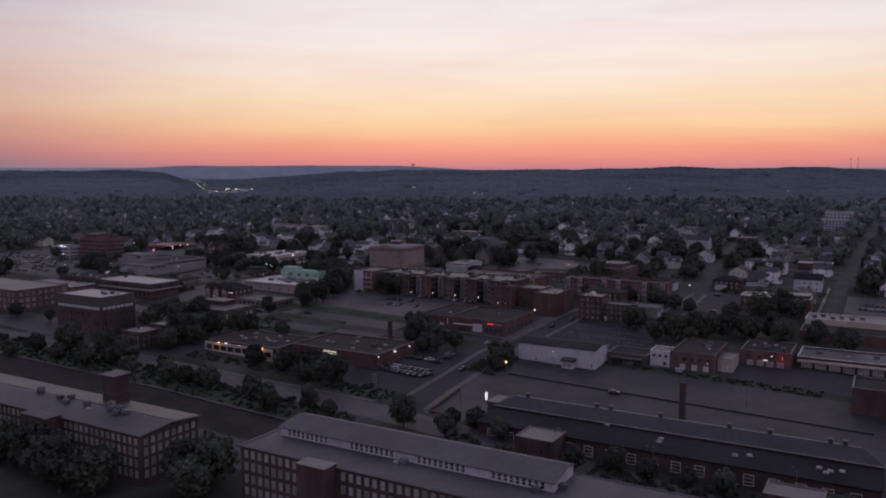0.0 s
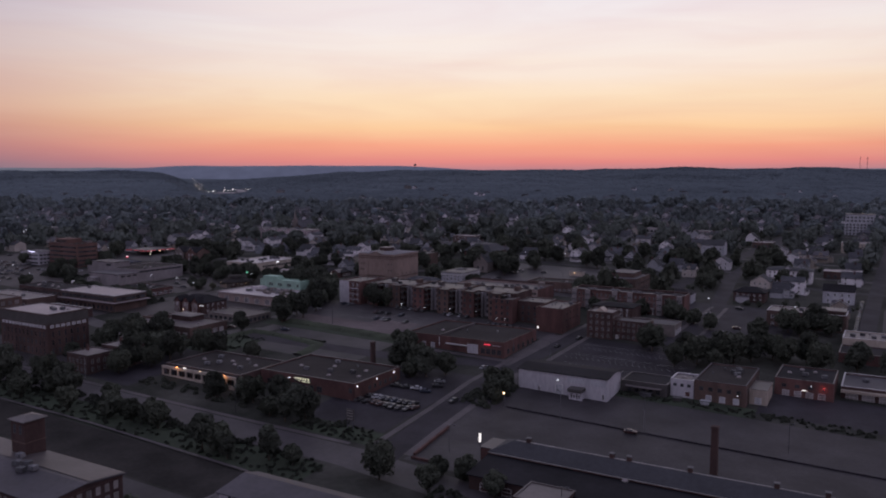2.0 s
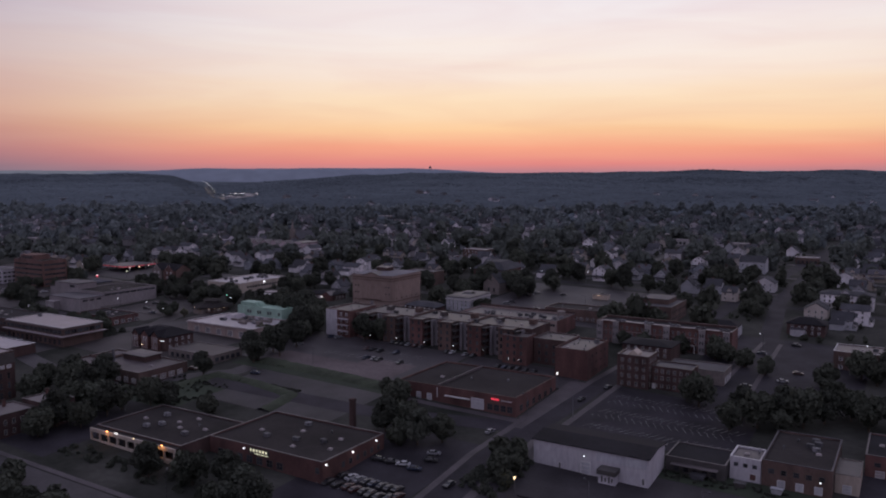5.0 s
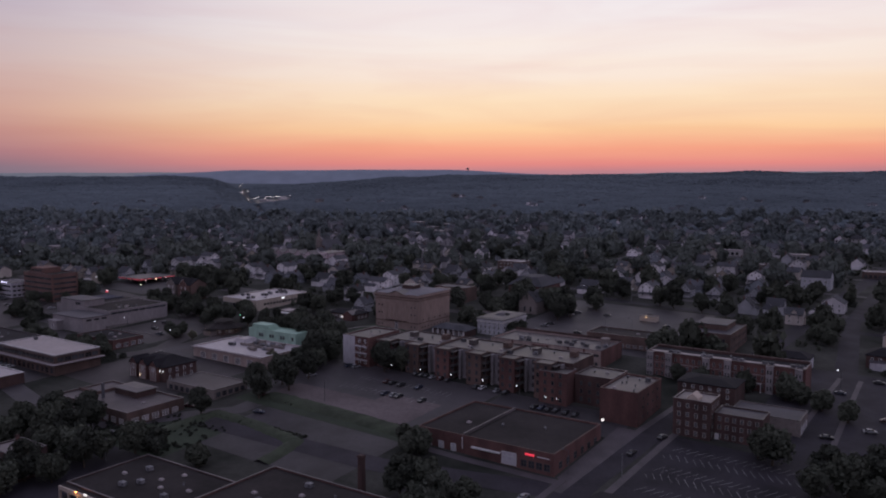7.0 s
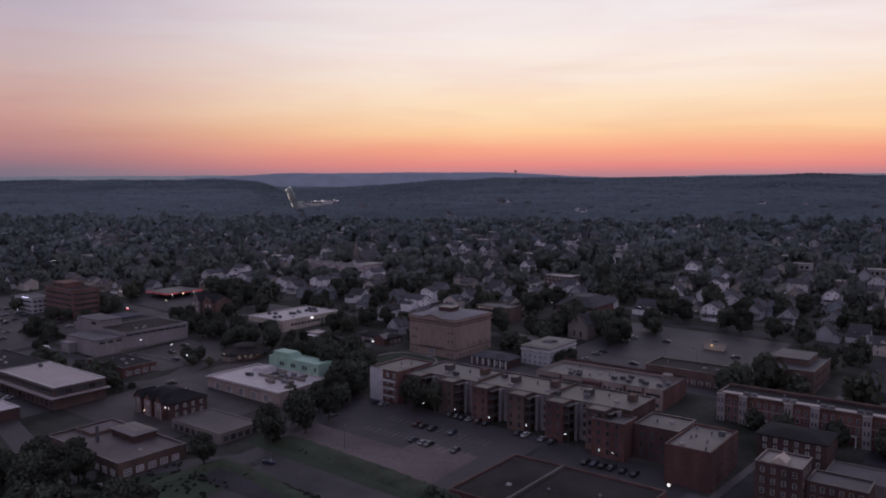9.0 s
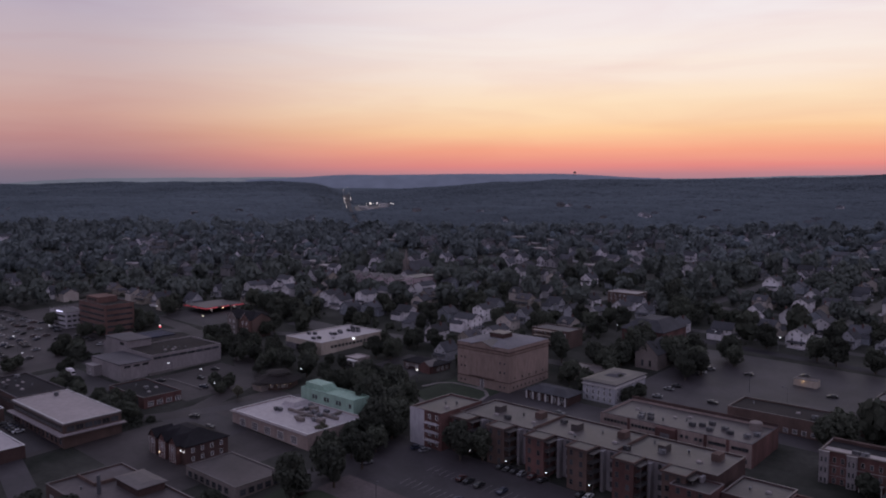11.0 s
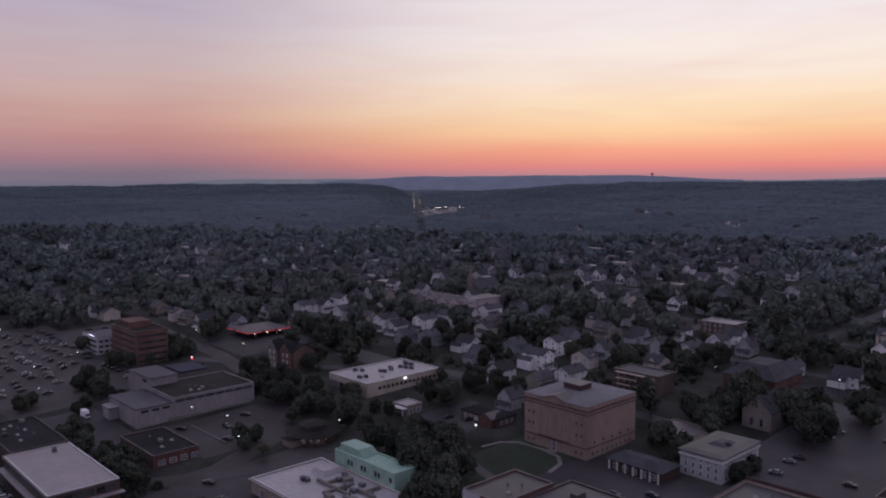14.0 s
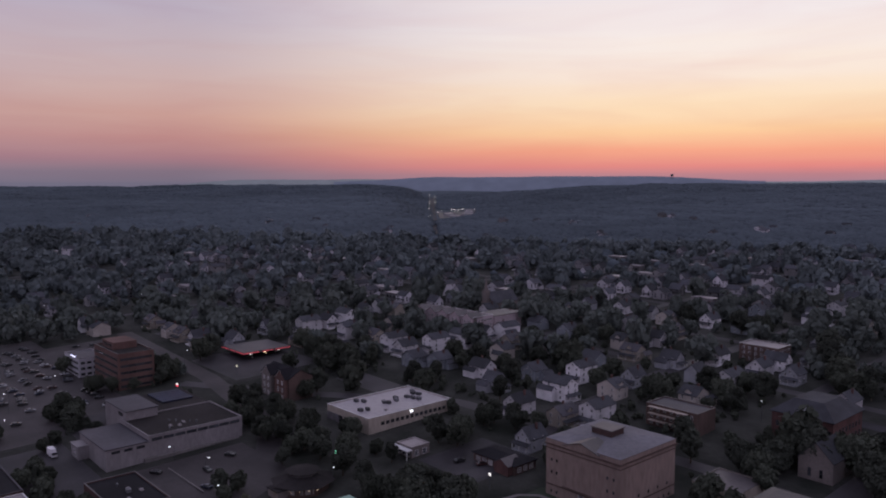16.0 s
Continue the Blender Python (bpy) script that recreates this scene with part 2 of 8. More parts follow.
# blue in the woods' colour stands for haze over the hills
HAZE_WOODS = material("haze_blue_woods", (0.086, 0.101, 0.116), 1.0, 0.16, 260.0, 0.0, spec=0.0, per_island=0.05)
RUBBER = material("tyre_rubber", (0.02, 0.02, 0.02), 0.9, 0.2, 0.3)
LAMP_WHITE = shining("cool_lamp", (0.90, 0.93, 1.0), 2.2)
LAMP_WARM = shining("warm_lamp", (1.0, 0.74, 0.45), 2.2)
LAMP_ORANGE = shining("sodium_lamp", (1.0, 0.36, 0.10), 6.0)
SIGN_LIT = shining("lit_sign_yellow", (0.85, 0.82, 0.55), 0.8)
SIGN_RED = shining("red_neon", (1.0, 0.06, 0.10), 0.7)
SIGN_WHITE = shining("lit_sign_white", (0.95, 0.9, 0.85), 1.0)

# ---------------------------------------------------------------- mesh tools


class Shape:
    """Collects faces with a material each; mesh() makes one mesh of them."""

    def __init__(self):
        self.v, self.f, self.m = [], [], []

    def add(self, verts, faces, mat=0):
        n = len(self.v)
        self.v += [tuple(p) for p in verts]
        self.f += [tuple(i + n for i in f) for f in faces]
        self.m += [mat] * len(faces)
        return self

    def box(self, x0, x1, y0, y1, z0, z1, mat=0, taper=0.0):
        a = taper
        return self.add([(x0, y0, z0), (x1, y0, z0), (x1, y1, z0), (x0, y1, z0), (x0 + a, y0 + a, z1), (x1 - a, y0 + a, z1), (x1 - a, y1 - a, z1), (x0 + a, y1 - a, z1)],
                        [(3, 2, 1, 0), (4, 5, 6, 7), (0, 1, 5, 4), (1, 2, 6, 5), (2, 3, 7, 6), (3, 0, 4, 7)], mat)

    def tube(self, x, y, z0, z1, r0, r1=None, n=10, mat=0):
        r1 = r0 if r1 is None else r1
        ring = [(math.cos(2 * math.pi * i / n), math.sin(2 * math.pi * i / n)) for i in range(n)]
        vs = [(x + r0 * c, y + r0 * s, z0) for c, s in ring] + [(x + r1 * c, y + r1 * s, z1) for c, s in ring]
        fs = [(i, (i + 1) % n, n + (i + 1) % n, n + i) for i in range(n)] + [tuple(range(n))[::-1], tuple(range(n, 2 * n))]
        return self.add(vs, fs, mat)

    def limb(self, a, b, r0, r1, n=6, mat=0):
        a, b = Vector(a), Vector(b)
        u = (b - a).normalized()
        s = u.cross(Vector((0.3, 0.9, 0.2))).normalized()
        w = u.cross(s)
        vs = []
        for c, r in ((a, r0), (b, r1)):
            vs += [c + r * (math.cos(2 * math.pi * i / n) * s + math.sin(2 * math.pi * i / n) * w) for i in range(n)]
        return self.add(vs, [(i, (i + 1) % n, n + (i + 1) % n, n + i) for i in range(n)] + [tuple(range(n, 2 * n))], mat)

    def gable(self, x0, x1, y0, y1, z, rise, over=0.4, thick=0.25, along="x", mat=0):
        """A pitched roof of two slabs with its ridge along x or y."""
        def put(p):
            return p if along == "x" else (p[1], p[0], p[2])
        if along == "y":
            x0, x1, y0, y1 = y0, y1, x0, x1
        ym, e = (y0 + y1) / 2, rise / ((y1 - y0) / 2) * over
        prof = [(y0 - over, z - e), (ym, z + rise), (y1 + over, z - e), (y1 + over, z - e + thick), (ym, z + rise + thick), (y0 - over, z - e + thick)]
        vs = [put((x, y, h)) for x in (x0 - over, x1 + over) for y, h in prof]
        fs = [(0, 1, 4, 5), (1, 2, 3, 4), (6, 11, 10, 7), (7, 10, 9, 8)] + [(i, 6 + i, 6 + (i + 1) % 6, (i + 1) % 6) for i in range(6)]
        return self.add(vs, fs, mat)

    def gable_wall(self, x0, x1, y0, y1, z0, z1, rise, along="x", mat=0):
        """A house body with its two pointed ends."""
        if along == "x":
            ym = (y0 + y1) / 2
            end = [(y0, z0), (y1, z0), (y1, z1), (ym, z1 + rise), (y0, z1)]
            vs = [(x, y, z) for x in (x0, x1) for y, z in end]
        else:
            xm = (x0 + x1) / 2
            end = [(x0, z0), (x1, z0), (x1, z1), (xm, z1 + rise), (x0, z1)]
            vs = [(x, y, z) for y in (y0, y1) for x, z in end]
        return self.add(vs, [(4, 3, 2, 1, 0), (5, 6, 7, 8, 9)] + [(i, (i + 1) % 5, 5 + (i + 1) % 5, 5 + i) for i in range(5)], mat)

    def hip(self, x0, x1, y0, y1, z, rise, inset, over=0.5, thick=0.25, mat=0):
        a = (x0 - over, x1 + over, y0 - over, y1 + over)
        self.box(a[0], a[1], a[2], a[3], z, z + thick, mat)
        ix = min(inset, (a[1] - a[0]) / 2 - 0.05)
        iy = min(inset, (a[3] - a[2]) / 2 - 0.05)
        z0, z1 = z + thick, z + thick + rise
        return self.add([(a[0], a[2], z0), (a[1], a[2], z0), (a[1], a[3], z0), (a[0], a[3], z0), (a[0] + ix, a[2] + iy, z1), (a[1] - ix, a[2] + iy, z1), (a[1] - ix, a[3] - iy, z1), (a[0] + ix, a[3] - iy, z1)],
                        [(4, 5, 6, 7), (0, 1, 5, 4), (1, 2, 6, 5), (2, 3, 7, 6), (3, 0, 4, 7)], mat)

    def mesh(self, name, mats):
        me = bpy.data.meshes.new(name)
        me.from_pydata(self.v, [], self.f)
        for m in (mats if isinstance(mats, (list, tuple)) else [mats]):
            me.materials.append(m)
        me.polygons.foreach_set("material_index", self.m)
        me.update()
        return me


def part(name, shape, mats, parent, label="", at=(0, 0, 0), turn=0):
    me = shape if isinstance(shape, bpy.types.Mesh) else shape.mesh(name, mats)
    o = new(name, me)
    o.parent = parent
    o.matrix_basis = pose(*at, 0, 0, turn)
    return tagged(o, label) if label else o


def thing(name, label, category, x, y, z, turn=0, group="", kind=""):
    o = new(name)
    o.empty_display_size = 0.5
    o.matrix_basis = pose(x, y, z, 0, 0, turn)
    return tagged(o, label, category, group, kind)


# ---------------------------------------------------------------- the land


def ease(a, b, v):
    k = min(1.0, max(0.0, (v - a) / (b - a)))
    return k * k * (3 - 2 * k)


SLOPE = math.tan(radians(TILT))
HIGH = SLOPE * 1900 + 4.5


def land(x, y):
    """Height of the ground: a long slope up from the mills, then wooded hills with a valley cut through them."""
    s, r = -x * SN + y * CS, x * CS + y * SN
    rough = noise.noise((x / 170, y / 170, 3.0)) * 7.0
    if s < 1300:
        return SLOPE * s + 4.5 * ease(230, 520, s)
    if s < 1900:
        z = SLOPE * s + 4.5 + rough * ease(1300, 1700, s)
    else:
        az = r / s
        crest = 114 + 4 * ease(-0.3, 0.1, az) + 10 * ease(0.17, 0.3, az) + 4 * ease(0.38, 0.46, az) - 14 * ease(0.47, 0.58, az) + 5 * ease(-0.36, -0.30, -az) - 9 * ease(0.5, 0.9, -az)
        crest += 2.5 * noise.noise((az * 7, 0.3, 1.7)) + 2.5 * noise.noise((az * 25, 2.3, 0.7))
        foot = 1900 + 600 * ease(0.26, 0.36, -az)
        z = HIGH + (crest - HIGH) * ease(foot, 3300, s) - 50 * ease(3420, 4300, s) + rough
        z += 15 * noise.noise((x / 430, y / 430, 9.0)) * ease(1900, 2300, s) * (1 - ease(2700, 3200, s)) + 7 * ease(0.28, 0.36, -az) * ease(1950, 2300, s) * (1 - ease(2300, 2500, s))
    d = r - (-374 - (s - 1406) * 0.353)
    v = math.exp(-((d / (50 + 0.024 * (s - 1400) if d < 0 else 90 + 0.19 * (s - 1400))) ** 2)) * ease(1350, 1800, s)
    return z * (1 - v) + valley_floor(s) * v


def valley_floor(s):
    return 57 - 0.006 * (s - 1400) if s < 2230 else 52 + 0.02 * (min(s, 3950) - 2230)


def from_sr(s, r):
    return -s * SN + r * CS, s * CS + r * SN


def grid_mesh(name, us, ws, place, mat):
    nu, nw = len(us), len(ws)
    vs = [place(u, w) for u in us for w in ws]
    fs = [(i * nw + j, (i + 1) * nw + j, (i + 1) * nw + j + 1, i * nw + j + 1) for i in range(nu - 1) for j in range(nw - 1)]
    me = bpy.data.meshes.new(name)
    me.from_pydata(vs, [], fs)
    me.materials.append(mat)
    me.polygons.foreach_set("use_smooth", [True] * len(fs))
    me.update()
    return me


def land_at(r, s):
    x, y = from_sr(s, r)
    return x, y, land(x, y)


s_steps = [-700, -500, -300] + list(range(-200, 1400, 20)) + list(range(1400, 3600, 40)) + list(range(3600, 5201, 160))
r_steps = [-4200, -3600, -3100] + list(range(-2700, -1000, 100)) + list(range(-1000, 800, 20)) + list(range(800, 2700, 100)) + [3000, 3500, 4200]
ground_mesh = grid_mesh("ground", r_steps, s_steps, land_at, EARTH)
ground_mesh.materials.append(HAZE_WOODS)  # forest floor and undergrowth on the hills, in the same haze-blue tone
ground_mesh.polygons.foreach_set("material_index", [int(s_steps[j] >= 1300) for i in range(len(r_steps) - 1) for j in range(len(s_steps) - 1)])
tagged(new("ground", ground_mesh), "dark grassy ground rising gently toward wooded hills", "ground", kind="structure")


def ridge(name, dist, a0, a1, top, low, mat, label):
    us = [a0 + (a1 - a0) * i / 90 for i in range(91)]

    def place(a, k):
        f = (a - a0) / (a1 - a0)
        env = ease(0, 0.3, f) * (1 - ease(0.75, 1.0, f))
        z = 50 + (low + (top - low) * env - 50 + 3.0 * noise.noise((a * 22, dist / 900, 0.5)) + 1.2 * noise.noise((a * 90, dist / 900, 2.5))) * (1 - abs(k) ** 1.5)
        x, y = from_sr(dist + 250 * k, a * (dist + 250 * k))
        return x, y, z
    me = grid_mesh(name, us, [-1, -0.6, -0.25, 0, 0.5, 1], place, mat)
    return tagged(new(name, me), label, "hill", kind="structure")


# haze of distance put into these hills' colour and a faint glow
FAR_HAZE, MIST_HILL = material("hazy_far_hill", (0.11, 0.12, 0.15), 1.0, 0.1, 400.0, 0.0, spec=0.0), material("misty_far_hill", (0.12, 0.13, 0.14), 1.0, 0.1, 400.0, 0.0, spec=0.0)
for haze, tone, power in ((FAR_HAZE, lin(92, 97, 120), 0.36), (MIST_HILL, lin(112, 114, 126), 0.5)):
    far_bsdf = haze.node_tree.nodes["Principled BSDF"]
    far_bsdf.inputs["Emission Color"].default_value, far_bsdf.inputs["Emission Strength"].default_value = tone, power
ridge("backdrop_ridge", 4600, -0.46, 0.06, 162, 136, FAR_HAZE, "far wooded ridge toned blue-grey as by haze under the sunset")
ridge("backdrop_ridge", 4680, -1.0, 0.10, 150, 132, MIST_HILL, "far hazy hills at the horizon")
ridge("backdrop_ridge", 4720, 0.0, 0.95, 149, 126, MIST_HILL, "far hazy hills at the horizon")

TAKEN = []  # rectangles that no tree or house of the town may cover


def lot(name, x0, x1, y0, y1, mat, lift, label, clear=True):
    nx, ny = max(2, round((x1 - x0) / 10) + 1), max(2, round((y1 - y0) / 10) + 1)
    xs = [x0 + (x1 - x0) * i / (nx - 1) for i in range(nx)]
    ys = [y0 + (y1 - y0) * i / (ny - 1) for i in range(ny)]
    if clear:
        TAKEN.append((x0, x1, y0, y1))
    return tagged(new(name, grid_mesh(name, xs, ys, lambda x, y: (x, y, land(x, y) + lift), mat)), label, "pavement", kind="structure")


def way(name, pts, width, mat, lift, label, clear=True):
    """A road along a line of points."""
    pts = [Vector(p) for p in pts]
    line = []
    for a, b in zip(pts, pts[1:]):
        n = max(1, round((b - a).length / 12))
        line += [a + (b - a) * i / n for i in range(n)]
    line.append(pts[-1])
    vs, fs = [], []
    for i, p in enumerate(line):
        d = (line[min(i + 1, len(line) - 1)] - line[max(i - 1, 0)]).normalized()
        nrm = Vector((-d.y, d.x))
        for k in (0.5, 0, -0.5):
            q2 = p + nrm * width * k
            vs.append((q2.x, q2.y, land(q2.x, q2.y) + lift))
        if clear:
            TAKEN.append((p.x - width / 2 - 1, p.x + width / 2 + 1, p.y - width / 2 - 1, p.y + width / 2 + 1))
    for i in range(len(line) - 1):
        for k in (0, 1):
            a = i * 3 + k
            fs.append((a, a + 1, a + 4, a + 3))
    me = bpy.data.meshes.new(name)
    me.from_pydata(vs, [], fs)
    me.materials.append(mat)
    me.update()
    return tagged(new(name, me), label, "road", kind="structure")


# ---------------------------------------------------------------- roads, lots and lawns
way("road", [(-156, 243), (-157.5, 256), (-159.5, 285), (-161.5, 320), (-160, 365), (-156, 425), (-146, 560), (-132, 760), (-110, 1000)], 10, ASPHALT, 0.10, "dark asphalt street running uphill between the shops")
way("pavement", [(-150.2, 249), (-152.2, 272), (-153.6, 300), (-154.6, 345)], 3, SIDEWALK, 0.16, "pale concrete pavement beside the street")
way("pavement", [(-164.5, 250), (-166, 290), (-168, 325), (-165, 412)], 2.4, SIDEWALK, 0.16, "pale concrete pavement beside the street")
way("road", [(-760, 232), (-560, 232), (-391, 235), (-231, 237.5), (-166, 239), (-118, 234), (-20, 218)], 14, ASPHALT_PALE, 0.08, "worn grey asphalt street behind the mills")
way("road", [(-420, 318), (-335, 300), (-320, 322), (-300, 348), (-300, 372)], 9, ASPHALT_PALE, 0.09, "worn side street beside the low brick shops")
way("road", [(-300, 333), (-222, 338), (-168, 352)], 10, ASPHALT, 0.11, "asphalt side street beside the car park")
way("road", [(-470, 300), (-420, 350), (-402, 385), (-420, 425), (-470, 456), (-560, 470), (-700, 476)], 10, ASPHALT_BROWN, 0.12, "worn town street winding between low buildings")
way("road", [(-402, 385), (-380, 440), (-372, 500), (-395, 560), (-400, 640), (-396, 800)], 8, ASPHALT_PALE, 0.14, "town street lined with trees")
way("road", [(-560, 455), (-500, 492), (-440, 536), (-330, 548), (-290, 548)], 8, ASPHALT_PALE, 0.07, "town street past a white roofed shop")
way("road", [(-112, 400), (-108, 520), (-120, 640), (-112, 900)], 9.5, ASPHALT, 0.09, "straight street running up to the hills")
way("road", [(-30, 430), (-26, 700), (-14, 1160)], 8.5, ASPHALT, 0.09, "long straight street running up to the hills")
way("road", [(-330, 640), (-200, 630), (-60, 612), (120, 600)], 8, ASPHALT, 0.06, "cross street among houses")
way("road", [(-1023, 1034), (-1200, 1186), (-1441, 1393), (-1900, 1790), (-2345, 2174), (-3000, 2740)], 15, ASPHALT, 0.6, "grey road running away up the valley", clear=False)
way("pavement", [(-353, 474), (-351, 483), (-346, 487.5), (-335, 488.5), (-326, 487), (-321, 482), (-319, 473)], 1.7, CONCRETE, 0.15, "curved concrete path across the lawn")
way("pavement", [(-352, 462), (-318, 452), (-300, 458)], 4, SIDEWALK, 0.13, "concrete drive behind the flats")
way("pavement", [(-164.5, 352), (-161, 415), (-156, 470), (-150, 540)], 2.6, SIDEWALK, 0.16, "pale concrete pavement beside the street")
way("pavement", [(-152, 352), (-149.5, 415), (-145, 470)], 2.6, SIDEWALK, 0.16, "pale concrete pavement beside the street")
way("pavement", [(-222, 357.5), (-200, 357), (-168, 358)], 3.4, SIDEWALK, 0.15, "worn concrete pavement along the corner store")
way("pavement", [(-113.5, 440), (-110, 520)], 2.0, SIDEWALK, 0.15, "narrow concrete pavement")
way("pavement", [(-101, 420), (-102, 520)], 2.0, SIDEWALK, 0.15, "narrow concrete pavement")
way("pavement", [(-391, 243.5), (-300, 244.8), (-231, 246), (-172, 247.5)], 2.0, SIDEWALK, 0.15, "narrow concrete pavement along the street")
lot("forecourt", -169, -162, 361, 412, SIDEWALK, 0.07, "worn concrete forecourt of the corner store")
lot("parking_lot", -205, -168, 261, 332, ASPHALT, 0.05, "asphalt car park beside the low brick shops")
lot("parking_lot", -150, -123, 246, 268, ASPHALT_OLD, 0.055, "worn asphalt apron at the yard gate")
lot("parking_lot", -330, -286, 250, 300, ASPHALT, 0.05, "dark asphalt yard in front of the low shops")
lot("parking_lot", -158, 2, 268, 338, GRAVEL, 0.05, "wide pale asphalt yard behind the long shed")
lot("parking_lot", -292, -226, 318, 357, ASPHALT_OLD, 0.04, "empty worn car park")
lot("parking_lot", -318, -224, 368, 424, ASPHALT_PALE, 0.05, "car park in front of the brick flats")
lot("gravel_strip", -304, -236, 368, 386, PALE_CONCRETE, 0.09, "pale pinkish concrete strip of the car park", clear=False)
lot("gravel_strip", -262, -236, 386, 396, PALE_CONCRETE, 0.09, "pale pinkish concrete corner of the car park", clear=False)
lot("parking_lot", -222, -166, 400, 424, ASPHALT_OLD, 0.045, "narrow car park beside the brick flats")
lot("parking_lot", -152, -92, 360, 414, ASPHALT, 0.05, "dark asphalt car park with painted bays")
lot("parking_lot", -280, -190, 506, 622, ASPHALT_PALE, 0.05, "large half-empty asphalt car park")
lot("parking_lot", -320, -262, 456, 500, ASPHALT_PALE, 0.06, "asphalt yard behind the flats")
lot("parking_lot", -720, -520, 352, 425, ASPHALT_BROWN, 0.05, "large car park full of parked cars")
lot("parking_lot", -690, -620, 425, 470, ASPHALT_BROWN, 0.05, "car park beside an office block")
lot("parking_lot", -512, -450, 340, 384, ASPHALT_OLD, 0.05, "asphalt yard beside a white roofed hall")
lot("parking_lot", -462, -418, 392, 438, ASPHALT_BROWN, 0.06, "car park beside a long pale building")
lot("parking_lot", -540, -506, 390, 445, ASPHALT_OLD, 0.06, "asphalt yard beside a long pale building")
lot("parking_lot", -410, -366, 372, 392, ASPHALT_OLD, 0.065, "forecourt of a low white roofed shop")
lot("parking_lot", -398, -368, 478, 512, ASPHALT_OLD, 0.065, "filling station forecourt")
lot("parking_lot", -600, -545, 478, 530, ASPHALT_OLD, 0.065, "filling station forecourt with red lights")
lot("parking_lot", -130, -62, 425, 530, ASPHALT, 0.055, "wide street corner used as a car park")
lot("parking_lot", -22, 60, 500, 560, ASPHALT_OLD, 0.055, "car park beside the long street")
lot("parking_lot", -60, 10, 345, 376, ASPHALT, 0.055, "dark yard behind the shops")
lot("parking_lot", -500, -408, 296, 333, ASPHALT_OLD, 0.045, "yard between brick works")
lot("parking_lot", -440, -330, 246, 272, ASPHALT_OLD, 0.045, "yard in front of a dark brick works")
lot("lawn", -350, -300, 440, 494, GRASS, 0.05, "dark mown lawn around the stone hall")
lot("lawn", -420, -168, 215, 230, GRASS, 0.05, "rough grass bank beside the street", clear=False)
lot("lawn", -200, -166, 249, 260, GRASS, 0.12, "rough grass verge at the street corner", clear=False)
lot("lawn", -312, -224, 357, 368, GRASS, 0.11, "overgrown green bank below the car park")
lot("lawn", -150, -60, 338, 349, GRASS, 0.10, "weedy strip behind the shops", clear=False)
lot("forecourt", -402, -336, 336, 389, ASPHALT_BROWN, 0.03, "worn asphalt open ground between the shops", clear=False)
lot("forecourt", -404, -381, 389, 428, ASPHALT_BROWN, 0.03, "worn asphalt open ground beside the market", clear=False)
lot("parking_lot", -450, -404, 300, 333, ASPHALT_BROWN, 0.03, "worn asphalt yard below the white roofed hall", clear=False)
way("pavement", [(-520, 213), (-357, 214), (-263, 216), (-186, 214), (-166, 205)], 1.2, SIDEWALK, 0.5, "pale coping along the edge of the canal", clear=False)
lot("canal_bed", -520, -160, 194, 214, SILT, 0.05, "dark silted bed of the old mill canal", clear=False)
lot("yard", -520, -160, 174, 193, ASPHALT_OLD, 0.05, "worn grey yard beside the mill", clear=False)
lot("lawn", -325, -286, 300, 334, GRASS, 0.06, "rough grass beside the side street", clear=False)


def stripes(x, y, n, step, length, slant=0.0):
    s = Shape()
    for i in range(n):
        a = i * step
        s.add([(a, 0, 0), (a + 0.14, 0, 0), (a + 0.14 + slant, length, 0), (a + slant, length, 0), (a, 0, 0.03), (a + 0.14, 0, 0.03), (a + 0.14 + slant, length, 0.03), (a + slant, length, 0.03)],
              [(4, 5, 6, 7), (0, 1, 5, 4), (1, 2, 6, 5), (2, 3, 7, 6), (3, 0, 4, 7)])
    o = new("bay_markings", s.mesh("bay_markings", PAINT_LINE))
    sx, sy = SLOPE * -SN, SLOPE * CS
    o.matrix_basis = pose(x, y, land(x, y) + 0.08, math.degrees(math.atan(sy)), -math.degrees(math.atan(sx)), 0)
    tagged(o, "white painted parking bay lines on asphalt", "markings", kind="structure")


for yy, lean in ((366, 2.6), (377, -2.6), (383, 2.6), (394, -2.6), (401, 2.6)):
    stripes(-146, yy, 20, 2.6, 4.6, lean)
stripes(-200, 281, 10, 2.7, 5.0)
stripes(-286, 392, 18, 2.7, 5.0)
stripes(-286, 405, 18, 2.7, 5.0)

# ---------------------------------------------------------------- building kit
WINDOWS = {}


